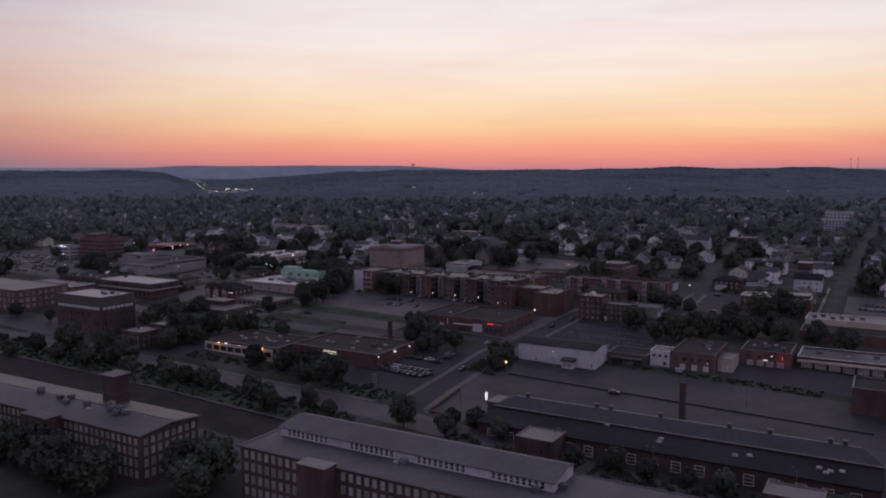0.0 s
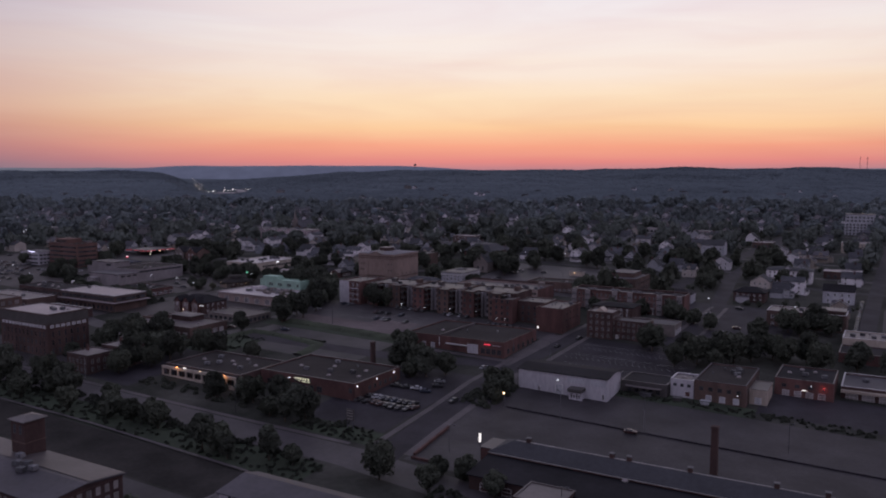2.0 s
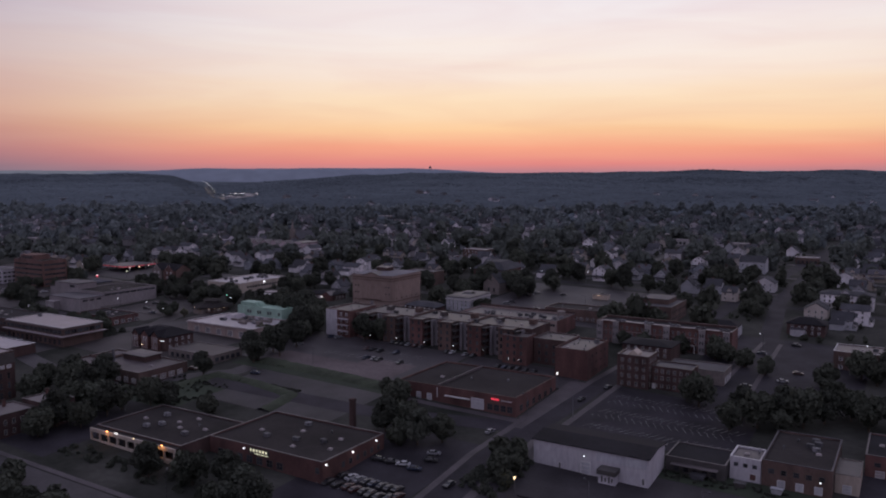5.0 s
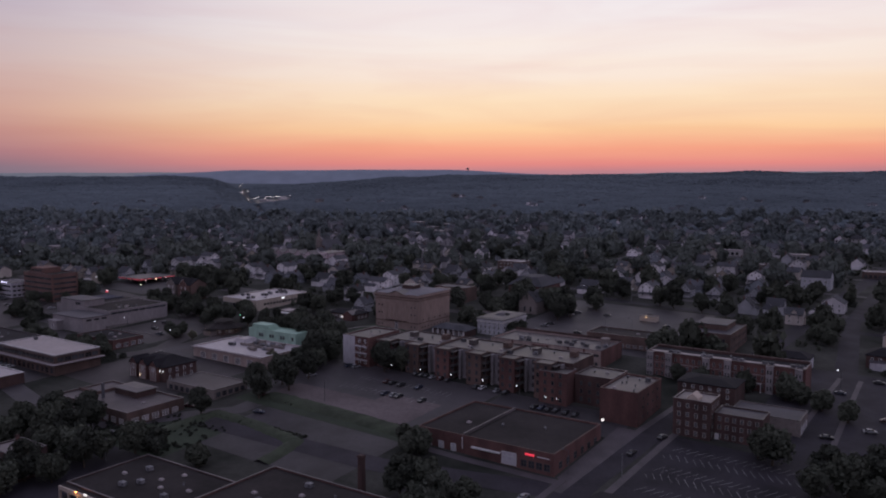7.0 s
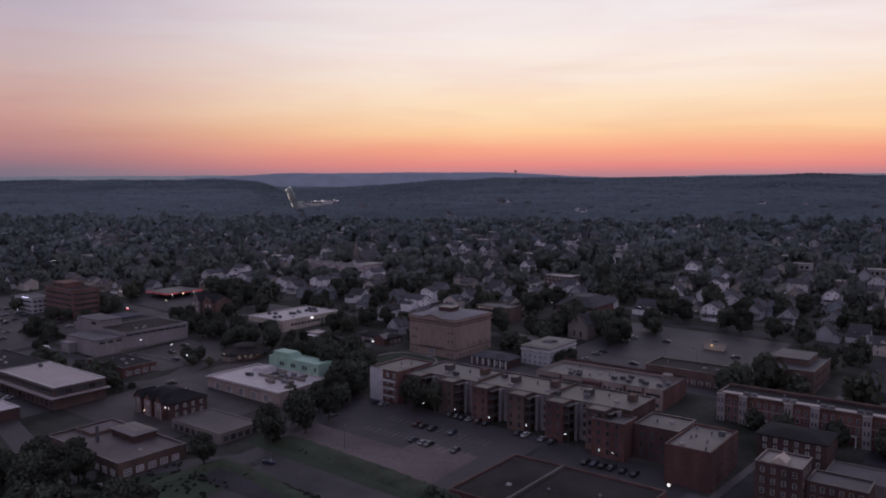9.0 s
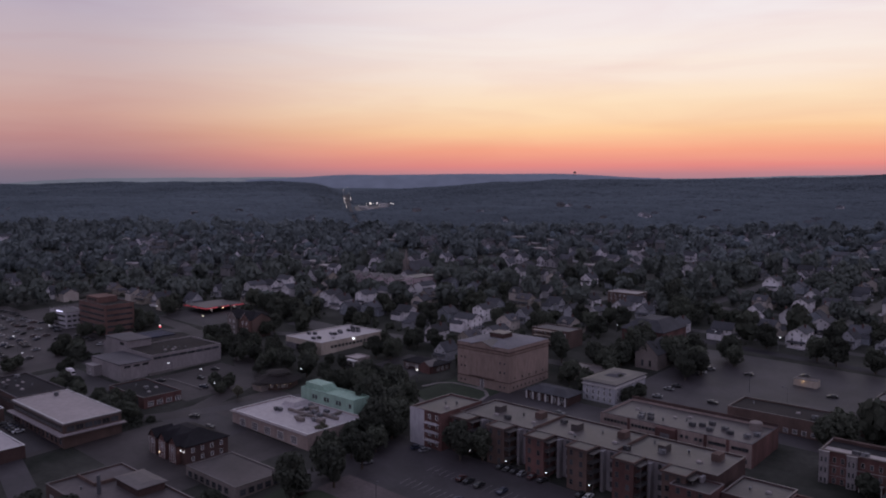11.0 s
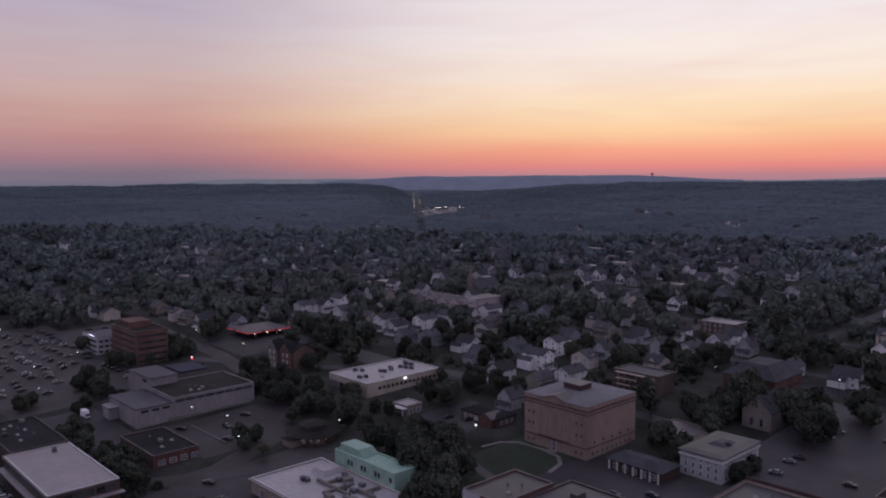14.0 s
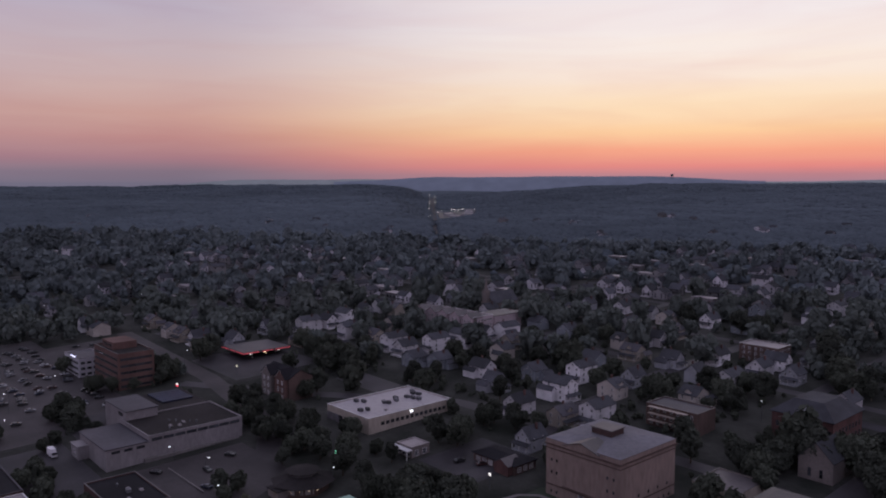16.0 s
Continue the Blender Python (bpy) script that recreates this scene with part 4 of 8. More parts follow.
def shops():
    r, sz = block("white_shop", "small white two-storey shop with a flat roof", "shop", -92, -83.2, 349, 360, 6.6, WALL_WHITE, ROOF_PALE, 0.5, TRIM)
    openings(r, sz, "S", [4.3], 3, 0.4, 8.4, window_mesh(1.3, 1.2, TRIM_DARK, GLASS))
    part("door", door_mesh(2.0, 2.1, BRICK_RED), None, r, "", (6.6, 0, 0.6))
    units_on(r, [("hatch", 4, 5), ("vent", 7, 8)], 6.6)
    r, sz = block("brick_shop", "brick commercial block with rooftop machines", "shop", -83, -64, 349, 381, 7.6, BRICK_BROWN, ROOF_BROWN, 0.5, ROOF_GREY)
    openings(r, sz, "S", [4.3], 5, 1, 18, window_mesh(1.7, 1.6, TRIM_DARK, GLASS))
    openings(r, sz, "S", [0.4], 3, 3, 18, door_mesh(2.2, 2.4, WALL_GREY), "door")
    openings(r, sz, "E", [4.3], 6, 2, 30, window_mesh(1.4, 1.6, TRIM_DARK, GLASS))
    units_on(r, [("ac", 11, 20), ("ac", 13, 23), ("ac", 12, 26), ("vent", 7, 24), ("vent", 4, 15), ("hatch", 14, 14), ("ac", 13, 17)], 7.6)
    lamp_on(r, (16, 0, 4.1), LAMP_WHITE, 0.15, 5, (0.95, 0.95, 1))
    r, sz = block("annexe", "cream rendered annexe with a sloping front", "annexe", -63.8, -57.4, 355, 370, 5.6, WALL_CREAM, ROOF_PALE, 0.2)
    part("door", door_mesh(2.4, 2.6, WALL_GREY), None, r, "", (3.2, 0, 0.2))
    r, sz = block("brick_shop", "red brick shop with dark flat roof and a red lit front", "shop", -57, -36, 372, 396, 6.6, BRICK_RED, ROOF_BLACK, 0.4)
    openings(r, sz, "S", [3.6], 4, 1, 20, window_mesh(1.8, 1.4, TRIM_DARK, GLASS))
    openings(r, sz, "S", [0.3], 4, 2, 19, window_mesh(2.6, 2.2, TRIM, BLIND))
    part("lit_sign", Shape().box(9.8, 11.6, -0.35, -0.05, 2.9, 3.15), SIGN_WHITE, r, "lit white sign board")
    lamp_on(r, (13.2, 0, 5.0), LAMP_WHITE, 0.14)
    lamp_on(r, (17.5, 0, 4.6), SIGN_RED, 0.12, 70, (1, 0.12, 0.1))
    units_on(r, [("hatch", 4, 12), ("ac", 10, 10), ("hatch", 13, 17), ("ac", 17, 9), ("hatch", 8, 19)], 6.6)
    r, sz = block("store_row", "long low store row with a pale roof band", "store", -34, 30, 380, 404, 5.0, BRICK_DARK, ROOF_GREY, 0.6, TRIM)
    part("fascia", Shape().box(0, 64, -1.6, 0, 3.4, 4.4), WALL_CREAM, r, "pale fascia over the shop fronts")
    openings(r, sz, "S", [0.3], 11, 1, 63, window_mesh(4.2, 2.6, TRIM, BLIND, 3))
    units_on(r, [("ac", 8, 14), ("hatch", 20, 12), ("ac", 31, 15)], 5.0)
    r, sz = block("store_row", "low pale-roofed store with many roof machines", "store", -38, 30, 458, 478, 5.6, WALL_CREAM, ROOF_PALE, 0.5, TRIM)
    openings(r, sz, "S", [0.6], 10, 1, 60, window_mesh(3.4, 2.2, TRIM, BLIND, 2))
    units_on(r, [("ac", 4, 8), ("ac", 8, 12), ("ac", 13, 7), ("ac", 17, 11), ("ac", 22, 8), ("ac", 27, 12), ("vent", 11, 15)], 5.6)
    r, sz = block("brick_shop", "low brick store with a pale flat roof edge", "store", -38, 30, 432, 452, 5.0, BRICK_RED, ROOF_BLACK, 0.4, ROOF_PALE)
    units_on(r, [("hatch", 10, 8), ("ac", 24, 10)], 5.0)
    r, sz = block("brick_works", "tall dark brick works building at the yard's end", "works", -10, 12, 326, 346, 9.6, BRICK_DARK, ROOF_BLACK, 0.4)
    openings(r, sz, "W", [1.0, 5.2], 4, 1, 19, window_mesh(1.8, 2.2, TRIM_DARK, GLASS))
    r, sz = block("brick_shop", "low brick block with a pale roof beside the street", "store", -76, -38, 488, 506, 8.2, BRICK_BROWN, ROOF_PALE, 0.4, TRIM)
    openings(r, sz, "S", [0.8, 4.6], 9, 1, 37, window_mesh(1.6, 1.7, TRIM, GLASS))
    units_on(r, [("hatch", 8, 7), ("hatch", 11, 8), ("ac", 16, 9)], 8.2)
    part("raised_roof", Shape().box(24, 37, 5, 16, 8.2, 9.8), BRICK_DARK, r), part("raised_slab", Shape().box(23.6, 37.4, 4.6, 16.4, 9.8, 10.1), ROOF_PALE, r)


shops()


def plaza():
    r, sz = block("brick_store", "low red brick store with brown gravel roof", "store", -243, -195, 281.5, 313, 5.6, BRICK_RED, ROOF_BROWN, 0.5, ROOF_PALE)
    openings(r, sz, "S", [0.4], 7, 3, 33, window_mesh(2.6, 2.4, TRIM_DARK, GLASS, 2))
    openings(r, sz, "E", [1.6], 6, 8, 30, window_mesh(1.6, 1.8, TRIM_DARK, GLASS))
    part("window", window_mesh(1.6, 1.9, TRIM_DARK, GLASS), None, r, "", (46, 0, 2.2))
    sign = part("sign_board", Shape().box(18, 26.6, -0.22, -0.03, 3.5, 5.6), TRIM_DARK, r, "dark board of a lit sign")
    for i in range(6):
        part("sign_bar", Shape().box(18.6 + i * 1.3, 19.15 + i * 1.3, -0.3, -0.22, 4.4, 5.2), SIGN_LIT, sign)
    part("sign_line", Shape().box(20.4, 26.2, -0.3, -0.22, 3.75, 3.9), SIGN_LIT, sign)
    lamp_on(r, (15.6, 0, 4.6), LAMP_WHITE, 0.2)
    for y in (1.5, 14.5, 27):
        w = part("wall_lamp", Shape().box(-0.05, 0.28, -0.22, 0.22, -0.15, 0.2), LAMP_WHITE, r, "lit wall lamp", (48, y, 4.9))
        l = bpy.data.lights.new("wall_lamp_light", "POINT")
        l.energy, l.color, l.shadow_soft_size = 18, (1, 0.9, 0.8), 0.2
        new("wall_lamp_light", l).location = r.location + Vector((49.2, y, 4.7))
    units_on(r, [("hatch", 10, 14), ("ac", 16, 10), ("hatch", 23, 20), ("ac", 27, 12), ("hatch", 30, 7), ("ac", 36, 15), ("hatch", 39, 20), ("ac", 20, 26), ("hatch", 42, 11), ("vent", 32, 24)], 5.6)
    r, sz = block("brick_store", "low store with a pale lit portico and brown roof", "store", -286, -243.4, 270, 298, 4.6, BRICK_DARK, ROOF_BROWN, 0.4, ROOF_PALE)
    openings(r, sz, "S", [0.4], 9, 1, 42, window_mesh(3.6, 2.7, TRIM_DARK, GLASS, 2))
    part("portico_beam", Shape().box(0, 42.6, -2.6, -2.0, 3.4, 4.6), WALL_CREAM, r, "cream portico beam")
    part("portico_roof", Shape().box(0, 42.6, -2.0, -0.01, 4.2, 4.5), ROOF_BROWN, r)
    for i in range(10):
        part("portico_post", Shape().box(i * 4.66, i * 4.66 + 0.6, -2.6, -2.0, -1, 3.4), WALL_CREAM, r)
    part("low_wall", Shape().box(0, 42.6, -2.5, -2.1, -1, 0.9), WALL_CREAM, r)
    for x, p in ((9.5, 110), (37, 110)):
        lamp_on(r, (x, -2.6, 4.9), LAMP_ORANGE, 0.2, p, (1.0, 0.42, 0.12))
    part("lit_sign", Shape().box(13.4, 14.8, -2.8, -2.6, 4.7, 5.2), SIGN_WHITE, r, "small lit white sign")
    lamp_on(r, (23, -2.6, 4.8), LAMP_WARM, 0.18)
    units_on(r, [("hatch", 8, 14), ("ac", 12, 20), ("ac", 19, 12), ("hatch", 22, 17), ("hatch", 27, 13), ("vent", 31, 18), ("ac", 34, 9), ("hatch", 36, 16), ("ac", 16, 8), ("hatch", 25, 23)], 4.6)
    chimney(-213.5, 320, 11, 1.8, "square dark brick chimney stack", mat=BRICK_DARK)
    TAKEN.append((-217, -210, 316, 324))
    sign = thing("roadside_sign", "black pylon sign board on two posts", "sign", -179.5, 258, land(-179.5, 258))
    for x in (-1.2, 1.2):
        part("post", Shape().box(x - 0.12, x + 0.12, -0.12, 0.12, -0.5, 3.2), STEEL_DARK, sign)
    board = part("board", Shape().box(-1.6, 1.6, -0.2, 0.2, 3.2, 7.2), TRIM_DARK, sign)
    for z in (3.6, 4.6, 5.6, 6.5):
        part("letter_bar", Shape().box(-1.3, 1.1, -0.25, -0.2, z, z + 0.3), TRIM_MILL, board)


plaza()


def corner_store():
    r, sz = block("corner_store", "red brick corner store with brown flat roof", "store", -222, -170, 361, 398, 6.0, BRICK_RED, ROOF_BROWN, 0.5, BRICK_BROWN)
    part("fire_wall", Shape().box(18, 18.5, 0.4, 36.5, 5.9, 7.0), ROOF_PALE, r, "raised dividing wall")
    openings(r, sz, "S", [0.4], 3, 2, 17, door_mesh(2.2, 2.6, WALL_GREY), "door")
    part("awning", Shape().box(22, 33, -1.0, 0, 3.1, 3.5), TRIM, r, "white awning strip")
    part("roller_door", door_mesh(5.5, 4.2, WALL_WHITE), None, r, "white roller door", (36, 0, 0))
    part("neon_sign", Shape().box(42, 45.2, -0.35, -0.05, 4.6, 5.1), SIGN_RED, r, "glowing red neon sign")
    part("neon_line", Shape().box(46.2, 50.5, -0.35, -0.05, 4.6, 4.8), TRIM, r)
    part("sign_arm", Shape().box(18.2, 18.5, -0.5, -0.4, 2, 6), TRIM, r)
    openings(r, sz, "S", [0.5], 4, 40, 51, window_mesh(2.2, 2.4, TRIM_DARK, GLASS, 2))
    openings(r, sz, "E", [0.6], 6, 2, 35, window_mesh(2.4, 2.4, TRIM_DARK, GLASS, 2))
    units_on(r, [("vent", 24, 17), ("vent", 38, 22), ("hatch", 12, 14)], 6.0)


corner_store()


# ---------------------------------------------------------------- brick flats
def flats():
    x0, y0, h = -309, 428, 13.0
    r, sz = block("end_house", "four-storey brick house with a white side wall", "apartment house", -309, -293.5, 421, 444, 13.2, BRICK_RED, ROOF_FLATS, 0.5, ROOF_PALE)
    part("white_side", Shape().box(-0.12, 7, -0.12, 0, -3, 13.6).box(-0.12, 0, 0, 23, -3, 13.6), WALL_WHITE, r, "white rendered side wall")
    openings(r, sz, "S", [1.2 + 3.2 * i for i in range(4)], 2, 8, 15, window_mesh(1.3, 1.8))
    for i in range(3):
        b = part("balcony", Shape().box(8, 14.5, -1.8, 0, 2.9 + 3.2 * i, 3.1 + 3.2 * i), WALL_WHITE, r)
        part("rail", Shape().box(8, 14.5, -1.8, -1.7, 3.9 + 3.2 * i, 4.0 + 3.2 * i).box(8, 8.1, -1.8, -1.7, 3.1 + 3.2 * i, 3.9 + 3.2 * i).box(14.4, 14.5, -1.8, -1.7, 3.1 + 3.2 * i, 3.9 + 3.2 * i), TRIM, b)
    units_on(r, [("vent", 7, 12), ("vent", 10, 15), ("hatch", 11, 8)], 13.2)
    r, sz = block("apartment_block", "long four-storey brick apartment block with projecting bays", "apartment block", -293, -196, 431, 452, 13.0, BRICK_DARK, ROOF_FLATS, 0.4, ROOF_PALE)
    win = window_mesh(1.3, 1.8, TRIM_DARK, GLASS)
    floors = [1.2 + 3.2 * i for i in range(4)]
    glass_door = window_mesh(2.0, 2.2, TRIM_DARK, GLASS)
    for i in range(6):
        a = 1.5 + i * 16.3
        part("bay", Shape().box(a, a + 7.2, -6.5, 0, -3, 13.0), BRICK_BROWN if i % 2 else BRICK_RED, r, "projecting brick bay")
        part("bay_roof", Shape().box(a - 0.5, a + 7.7, -7.0, 0, 13.0, 13.3), ROOF_FLATS, r)
        part("bay_parapet", Shape().box(a - 0.5, a + 7.7, -7.0, -6.7, 13.3, 13.7).box(a - 0.5, a - 0.2, -6.7, 0, 13.3, 13.7).box(a + 7.4, a + 7.7, -6.7, 0, 13.3, 13.7), BRICK_BROWN, r)
        for z in floors:
            for u in (1.6, 5.2):
                part("window", win, None, r, "", (a + u, -6.5, z), 0)
            part("balcony_door", glass_door, None, r, "", (a + 7.2, -3.6, z - 0.2), 90)
            if i < 5:
                part("window", win, None, r, "", (a + 12.6, -0.12, z), 0)
        if i < 5:
            part("grey_bay", Shape().box(a + 8.4, a + 16.2, -0.12, 0, -3, 13.0), GREY_WALL_DULL, r, "dull lilac-grey rendered wall between the bays")
        part("stair_shaft", Shape().box(a + 9.6, a + 10.6, -2.2, -0.12, -3, 12.8), GREY_WALL_DULL, r, "dull grey pier beside the balconies")
        for z in (2.9, 6.1, 9.3, 12.4):
            b = part("balcony", Shape().box(a + 7.2, a + 9.5, -6.3, -0.6, z, z + 0.22), TRIM_DARK if z < 12 else ROOF_FLATS, r)
            if z < 12:
                part("rail", Shape().box(a + 9.4, a + 9.5, -6.3, -0.6, z + 0.95, z + 1.05).box(a + 9.42, a + 9.48, -6.3, -0.6, z + 0.5, z + 0.56).box(a + 7.2, a + 9.4, -6.3, -6.2, z + 0.95, z + 1.05), STEEL_DARK, b)
        part("balcony_post", Shape().box(a + 9.3, a + 9.5, -6.3, -6.1, -2, 12.4), TRIM_DARK, r)
        lamp_on(r, (a + 8.4, -6.6, 2.6), LAMP_WHITE, 0.14, 4 if i % 2 else 0, (1, 0.95, 0.85))
    units_on(r, [("hatch", 12, 6), ("hatch", 28, 7), ("hatch", 44, 6), ("hatch", 60, 7), ("ac", 76, 8), ("vent", 20, 12), ("vent", 52, 13), ("hatch", 88, 8), ("vent", 8, 15), ("ac", 36, 14), ("vent", 70, 15), ("ac", 66, 4), ("vent", 31, 3), ("vent", 47, 3.5), ("ac", 18, 5), ("vent", 82, 14)], 13.0)
    for i, u in enumerate((9, 25, 42, 58, 74, 90)):
        part("stair_head", Shape().box(u, u + 2.6, 9 + i % 2 * 3, 13 + i % 2 * 3, 13, 15.2), BRICK_BROWN if i % 2 else ROOF_FLATS, r, "small rooftop stair head")
    part("dividing_wall", Shape().box(32, 32.3, 0.4, 20.6, 13, 13.9), BRICK_BROWN, r), part("dividing_wall", Shape().box(64.5, 64.8, 0.4, 20.6, 13, 13.9), BRICK_BROWN, r)
    r, sz = block("apartment_wing", "brick apartment wing reaching forward to the car park", "apartment wing", -206, -194, 421, 431, 12.6, BRICK_RED, ROOF_FLATS, 0.4)
    openings(r, sz, "S", floors[:4], 3, 1, 11, win)
    lamp_on(r, (3, 0, 2.4), LAMP_WHITE, 0.13, 10, (1, 0.9, 0.8)), lamp_on(r, (8, 0, 2.4), LAMP_WHITE, 0.13)
    r, sz = block("apartment_link", "dark brick link between two apartment blocks", "apartment link", -193.6, -178, 428, 444, 11.4, BRICK_DARK, ROOF_FLATS, 0.4)
    openings(r, sz, "S", floors[:3], 4, 1, 15, win)
    units_on(r, [("vent", 5, 8), ("hatch", 10, 9)], 11.4)
    r, sz = block("brick_block", "plain red brick block with a pale flat roof", "brick block", -177.6, -163, 415, 441, 12.0, BRICK_RED, ROOF_PALE, 0.6, BRICK_BROWN)
    openings(r, sz, "E", [2.0, 5.5, 9.0], 4, 3, 24, window_mesh(0.9, 1.2, TRIM_DARK, GLASS))
    units_on(r, [("vent", 4, 12), ("vent", 5, 14), ("vent", 8, 20), ("vent", 10, 10), ("ac", 11, 21), ("hatch", 4, 4), ("vent", 12, 3), ("vent", 2.5, 22)], 12.0)


flats()


def office_white():
    r, sz = block("office_building", "low tan office building with strip windows and pale roof", "office", -261, -203, 476.5, 502, 7.0, WALL_BLUSH, ROOF_PALE, 0.9, ROOF_GREY)
    part("brick_end", Shape().box(58, 58.12, 0, 25.5, -3, 7.85), BRICK_RED, r, "plain brick end wall")
    for u0, u1, n in ((1.5, 11.5, 7), (13, 23, 7), (32, 36, 2), (37.5, 41, 2), (43, 49, 6), (51, 57, 5)):
        openings(r, sz, "S", [4.9], n, u0, u1, window_mesh(1.15, 1.2, TRIM_DARK, GLASS, sill=False))
    for u0, u1 in ((1.5, 11.5), (13, 22), (32, 41), (43, 57)):
        openings(r, sz, "S", [0.8], int((u1 - u0) / 2.2), u0, u1, window_mesh(1.4, 1.5, TRIM_DARK, GLASS, sill=False))
    for u in (12.2, 41.8, 49.8):
        part("pilaster", Shape().box(u - 0.5, u + 0.5, -0.3, 0, -3, 7.9), BRICK_RED, r, "brick pilaster")
    part("porch", Shape().box(24, 31.5, -2.5, 0, -3, 7.6), BRICK_RED, r, "brick entrance block")
    part("porch_recess", Shape().box(26, 29.5, -2.6, -2.4, 0, 6), DOOR, r)
    part("roof_tank", Shape().tube(52, 20, 7, 9.6, 2.2, 2.2, 14).tube(52, 20, 9.6, 9.9, 2.4, 2.0, 14), WALL_STONE, r, "round dull rooftop tank")
    part("rear_parapet", Shape().box(0, 58, 25.1, 25.45, 7.85, 9.0), BRICK_DARK, r, "dark raised rear parapet")
    units_on(r, [("ac", 13, 9), ("ac", 14, 6), ("ac", 16, 10), ("ac", 18, 6), ("hatch", 24, 14), ("vent", 22, 8), ("ac", 33, 9), ("ac", 36, 11), ("ac", 40, 8), ("ac", 44, 12), ("ac", 47, 9), ("hatch", 8, 15), ("vent", 29, 13), ("ac", 38, 15), ("hatch", 28, 18), ("ac", 53, 9), ("ac", 55, 13), ("vent", 11, 20)], 7.0)
    part("garden_wall", Shape().box(-14, 0, 0.2, 0.6, -1.5, 2.0), WALL_CREAM, r, "low pale boundary wall")
    r, sz = block("brick_store", "low long brick store with brown roof", "store", -228, -193, 518, 536, 6.0, BRICK_BROWN, ROOF_BROWN, 0.5)
    openings(r, sz, "S", [0.6], 6, 14, 34, window_mesh(1.8, 1.6, TRIM, GLASS))
    units_on(r, [("vent", 6, 12), ("hatch", 24, 9), ("ac", 31, 6)], 6.0)
    r, sz = block("ticket_shed", "small shed with a warm lit yellow wall", "shed", -224, -214, 584, 589, 3.0, WALL_CREAM, ROOF_PALE, 0.2)
    lamp_on(r, (4, 0, 2.6), LAMP_WARM, 0.15, 14, (1.0, 0.6, 0.2))


office_white()


def long_row():
    r, sz = block("row_house", "long three-storey brick row with white trimmed bays", "row house", -183, -118, 482, 496, 10.8, BRICK_RED, ROOF_BLACK, 0.5, ROOF_PALE)
    win = window_mesh(1.1, 1.8, TRIM_MILL, GLASS)
    bays = (0.0, 8.2, 24.4, 33.4, 50.2, 61.2)
    for a in bays:
        part("bay", Shape().box(a, a + 2.8, -1.3, 0, -3, 10.9), WALL_LILAC, r, "pale projecting bay window")
        part("bay_cap", Shape().box(a - 0.2, a + 3.0, -1.5, 0, 10.9, 11.2), TRIM_MILL, r)
        for z in (0.8, 4.2, 7.6):
            for u in (0.8, 2.0):
                part("window", window_mesh(0.8, 1.7, TRIM_MILL, GLASS), None, r, "", (a + u, -1.3, z))
            part("band", Shape().box(a - 0.06, a + 2.86, -1.36, 0, z + 2.3, z + 2.5), TRIM_MILL, r)
    for a, b, n in ((2.8, 8.2, 2), (11.0, 24.4, 5), (27.2, 33.4, 2), (36.2, 50.2, 5), (53.0, 61.2, 3)):
        openings(r, sz, "S", [0.8, 4.2, 7.6], n, a + 0.3, b - 0.3, win)
        part("string_course", Shape().box(a, b, -0.1, 0, 6.5, 6.75).box(a, b, -0.1, 0, 3.2, 3.4), TRIM_MILL, r, "pale string course")
    for a, b in ((12.0, 18.6), (37.4, 48.6)):
        porch = part("porch", Shape().box(a, b, -2.0, 0, 3.0, 3.3), TRIM_MILL, r, "white two-storey entrance porch")
        for k in range(4):
            u = a + (b - a - 0.3) * k / 3
            part("porch_post", Shape().box(u, u + 0.3, -2.0, -1.7, -2, 3.0), TRIM, porch)
    part("front_strip", Shape().box(0.4, 64.6, 0.4, 5.4, 10.8, 10.86), ROOF_LIGHT, r, "pale roof strip along the front")
    part("rear_strip", Shape().box(0.4, 64.6, 12.0, 13.6, 10.8, 11.9), BRICK_DARK, r, "raised dark rear wall")
    part("cornice", Shape().box(0, 65, -0.5, 0, 10.9, 11.3), BRICK_BROWN, r)
    units_on(r, [(k, x + d, 2.4) for x in (10, 24, 37, 49, 60) for k, d in (("ac", 0), ("ac", 2.6))] + [("vent", 22, 9), ("vent", 34, 8)], 10.8)
    r, sz = block("apartment_house", "four-storey dark brick corner house with pale stepped roof", "apartment house", -150.5, -137.5, 416.5, 429, 13.0, BRICK_DARK, ROOF_PALE, 0.4, ROOF_PALE)
    openings(r, sz, "S", [0.8 + 3.2 * i for i in range(4)], 4, 0.6, 12.6, window_mesh(1.2, 1.7, TRIM_MILL))
    openings(r, sz, "E", [0.8 + 3.2 * i for i in range(4)], 3, 1, 11, window_mesh(1.2, 1.7, TRIM_MILL))
    openings(r, sz, "W", [0.8 + 3.2 * i for i in range(4)], 3, 1, 11, window_mesh(1.2, 1.7))
    part("gable_end", Shape().gable_wall(4.5, 8.5, 0.5, 6, 13, 14.0, 1.6, "y"), WALL_CREAM, r, "small pale roof gable")
    r, sz = block("apartment_house", "three-storey dark brick wing of a corner house", "apartment house", -137.1, -121, 420, 431, 9.2, BRICK_DARK, ROOF_GREY, 0.4, ROOF_PALE)
    openings(r, sz, "S", [0.8, 4.0, 6.9], 6, 0.6, 15.6, window_mesh(1.2, 1.6, TRIM_MILL))
    part("door", door_mesh(1.4, 2.4, TRIM), None, r, "", (1.0, 0, 0))
    r, sz = block("garage_block", "low garage block with a pale roof", "garage", -136, -112, 437, 452, 5.4, WALL_STONE, ROOF_GREY, 0.3, ROOF_PALE)
    openings(r, sz, "E", [0.2], 3, 1, 14, door_mesh(2.6, 2.8, WALL_GREY), "door")
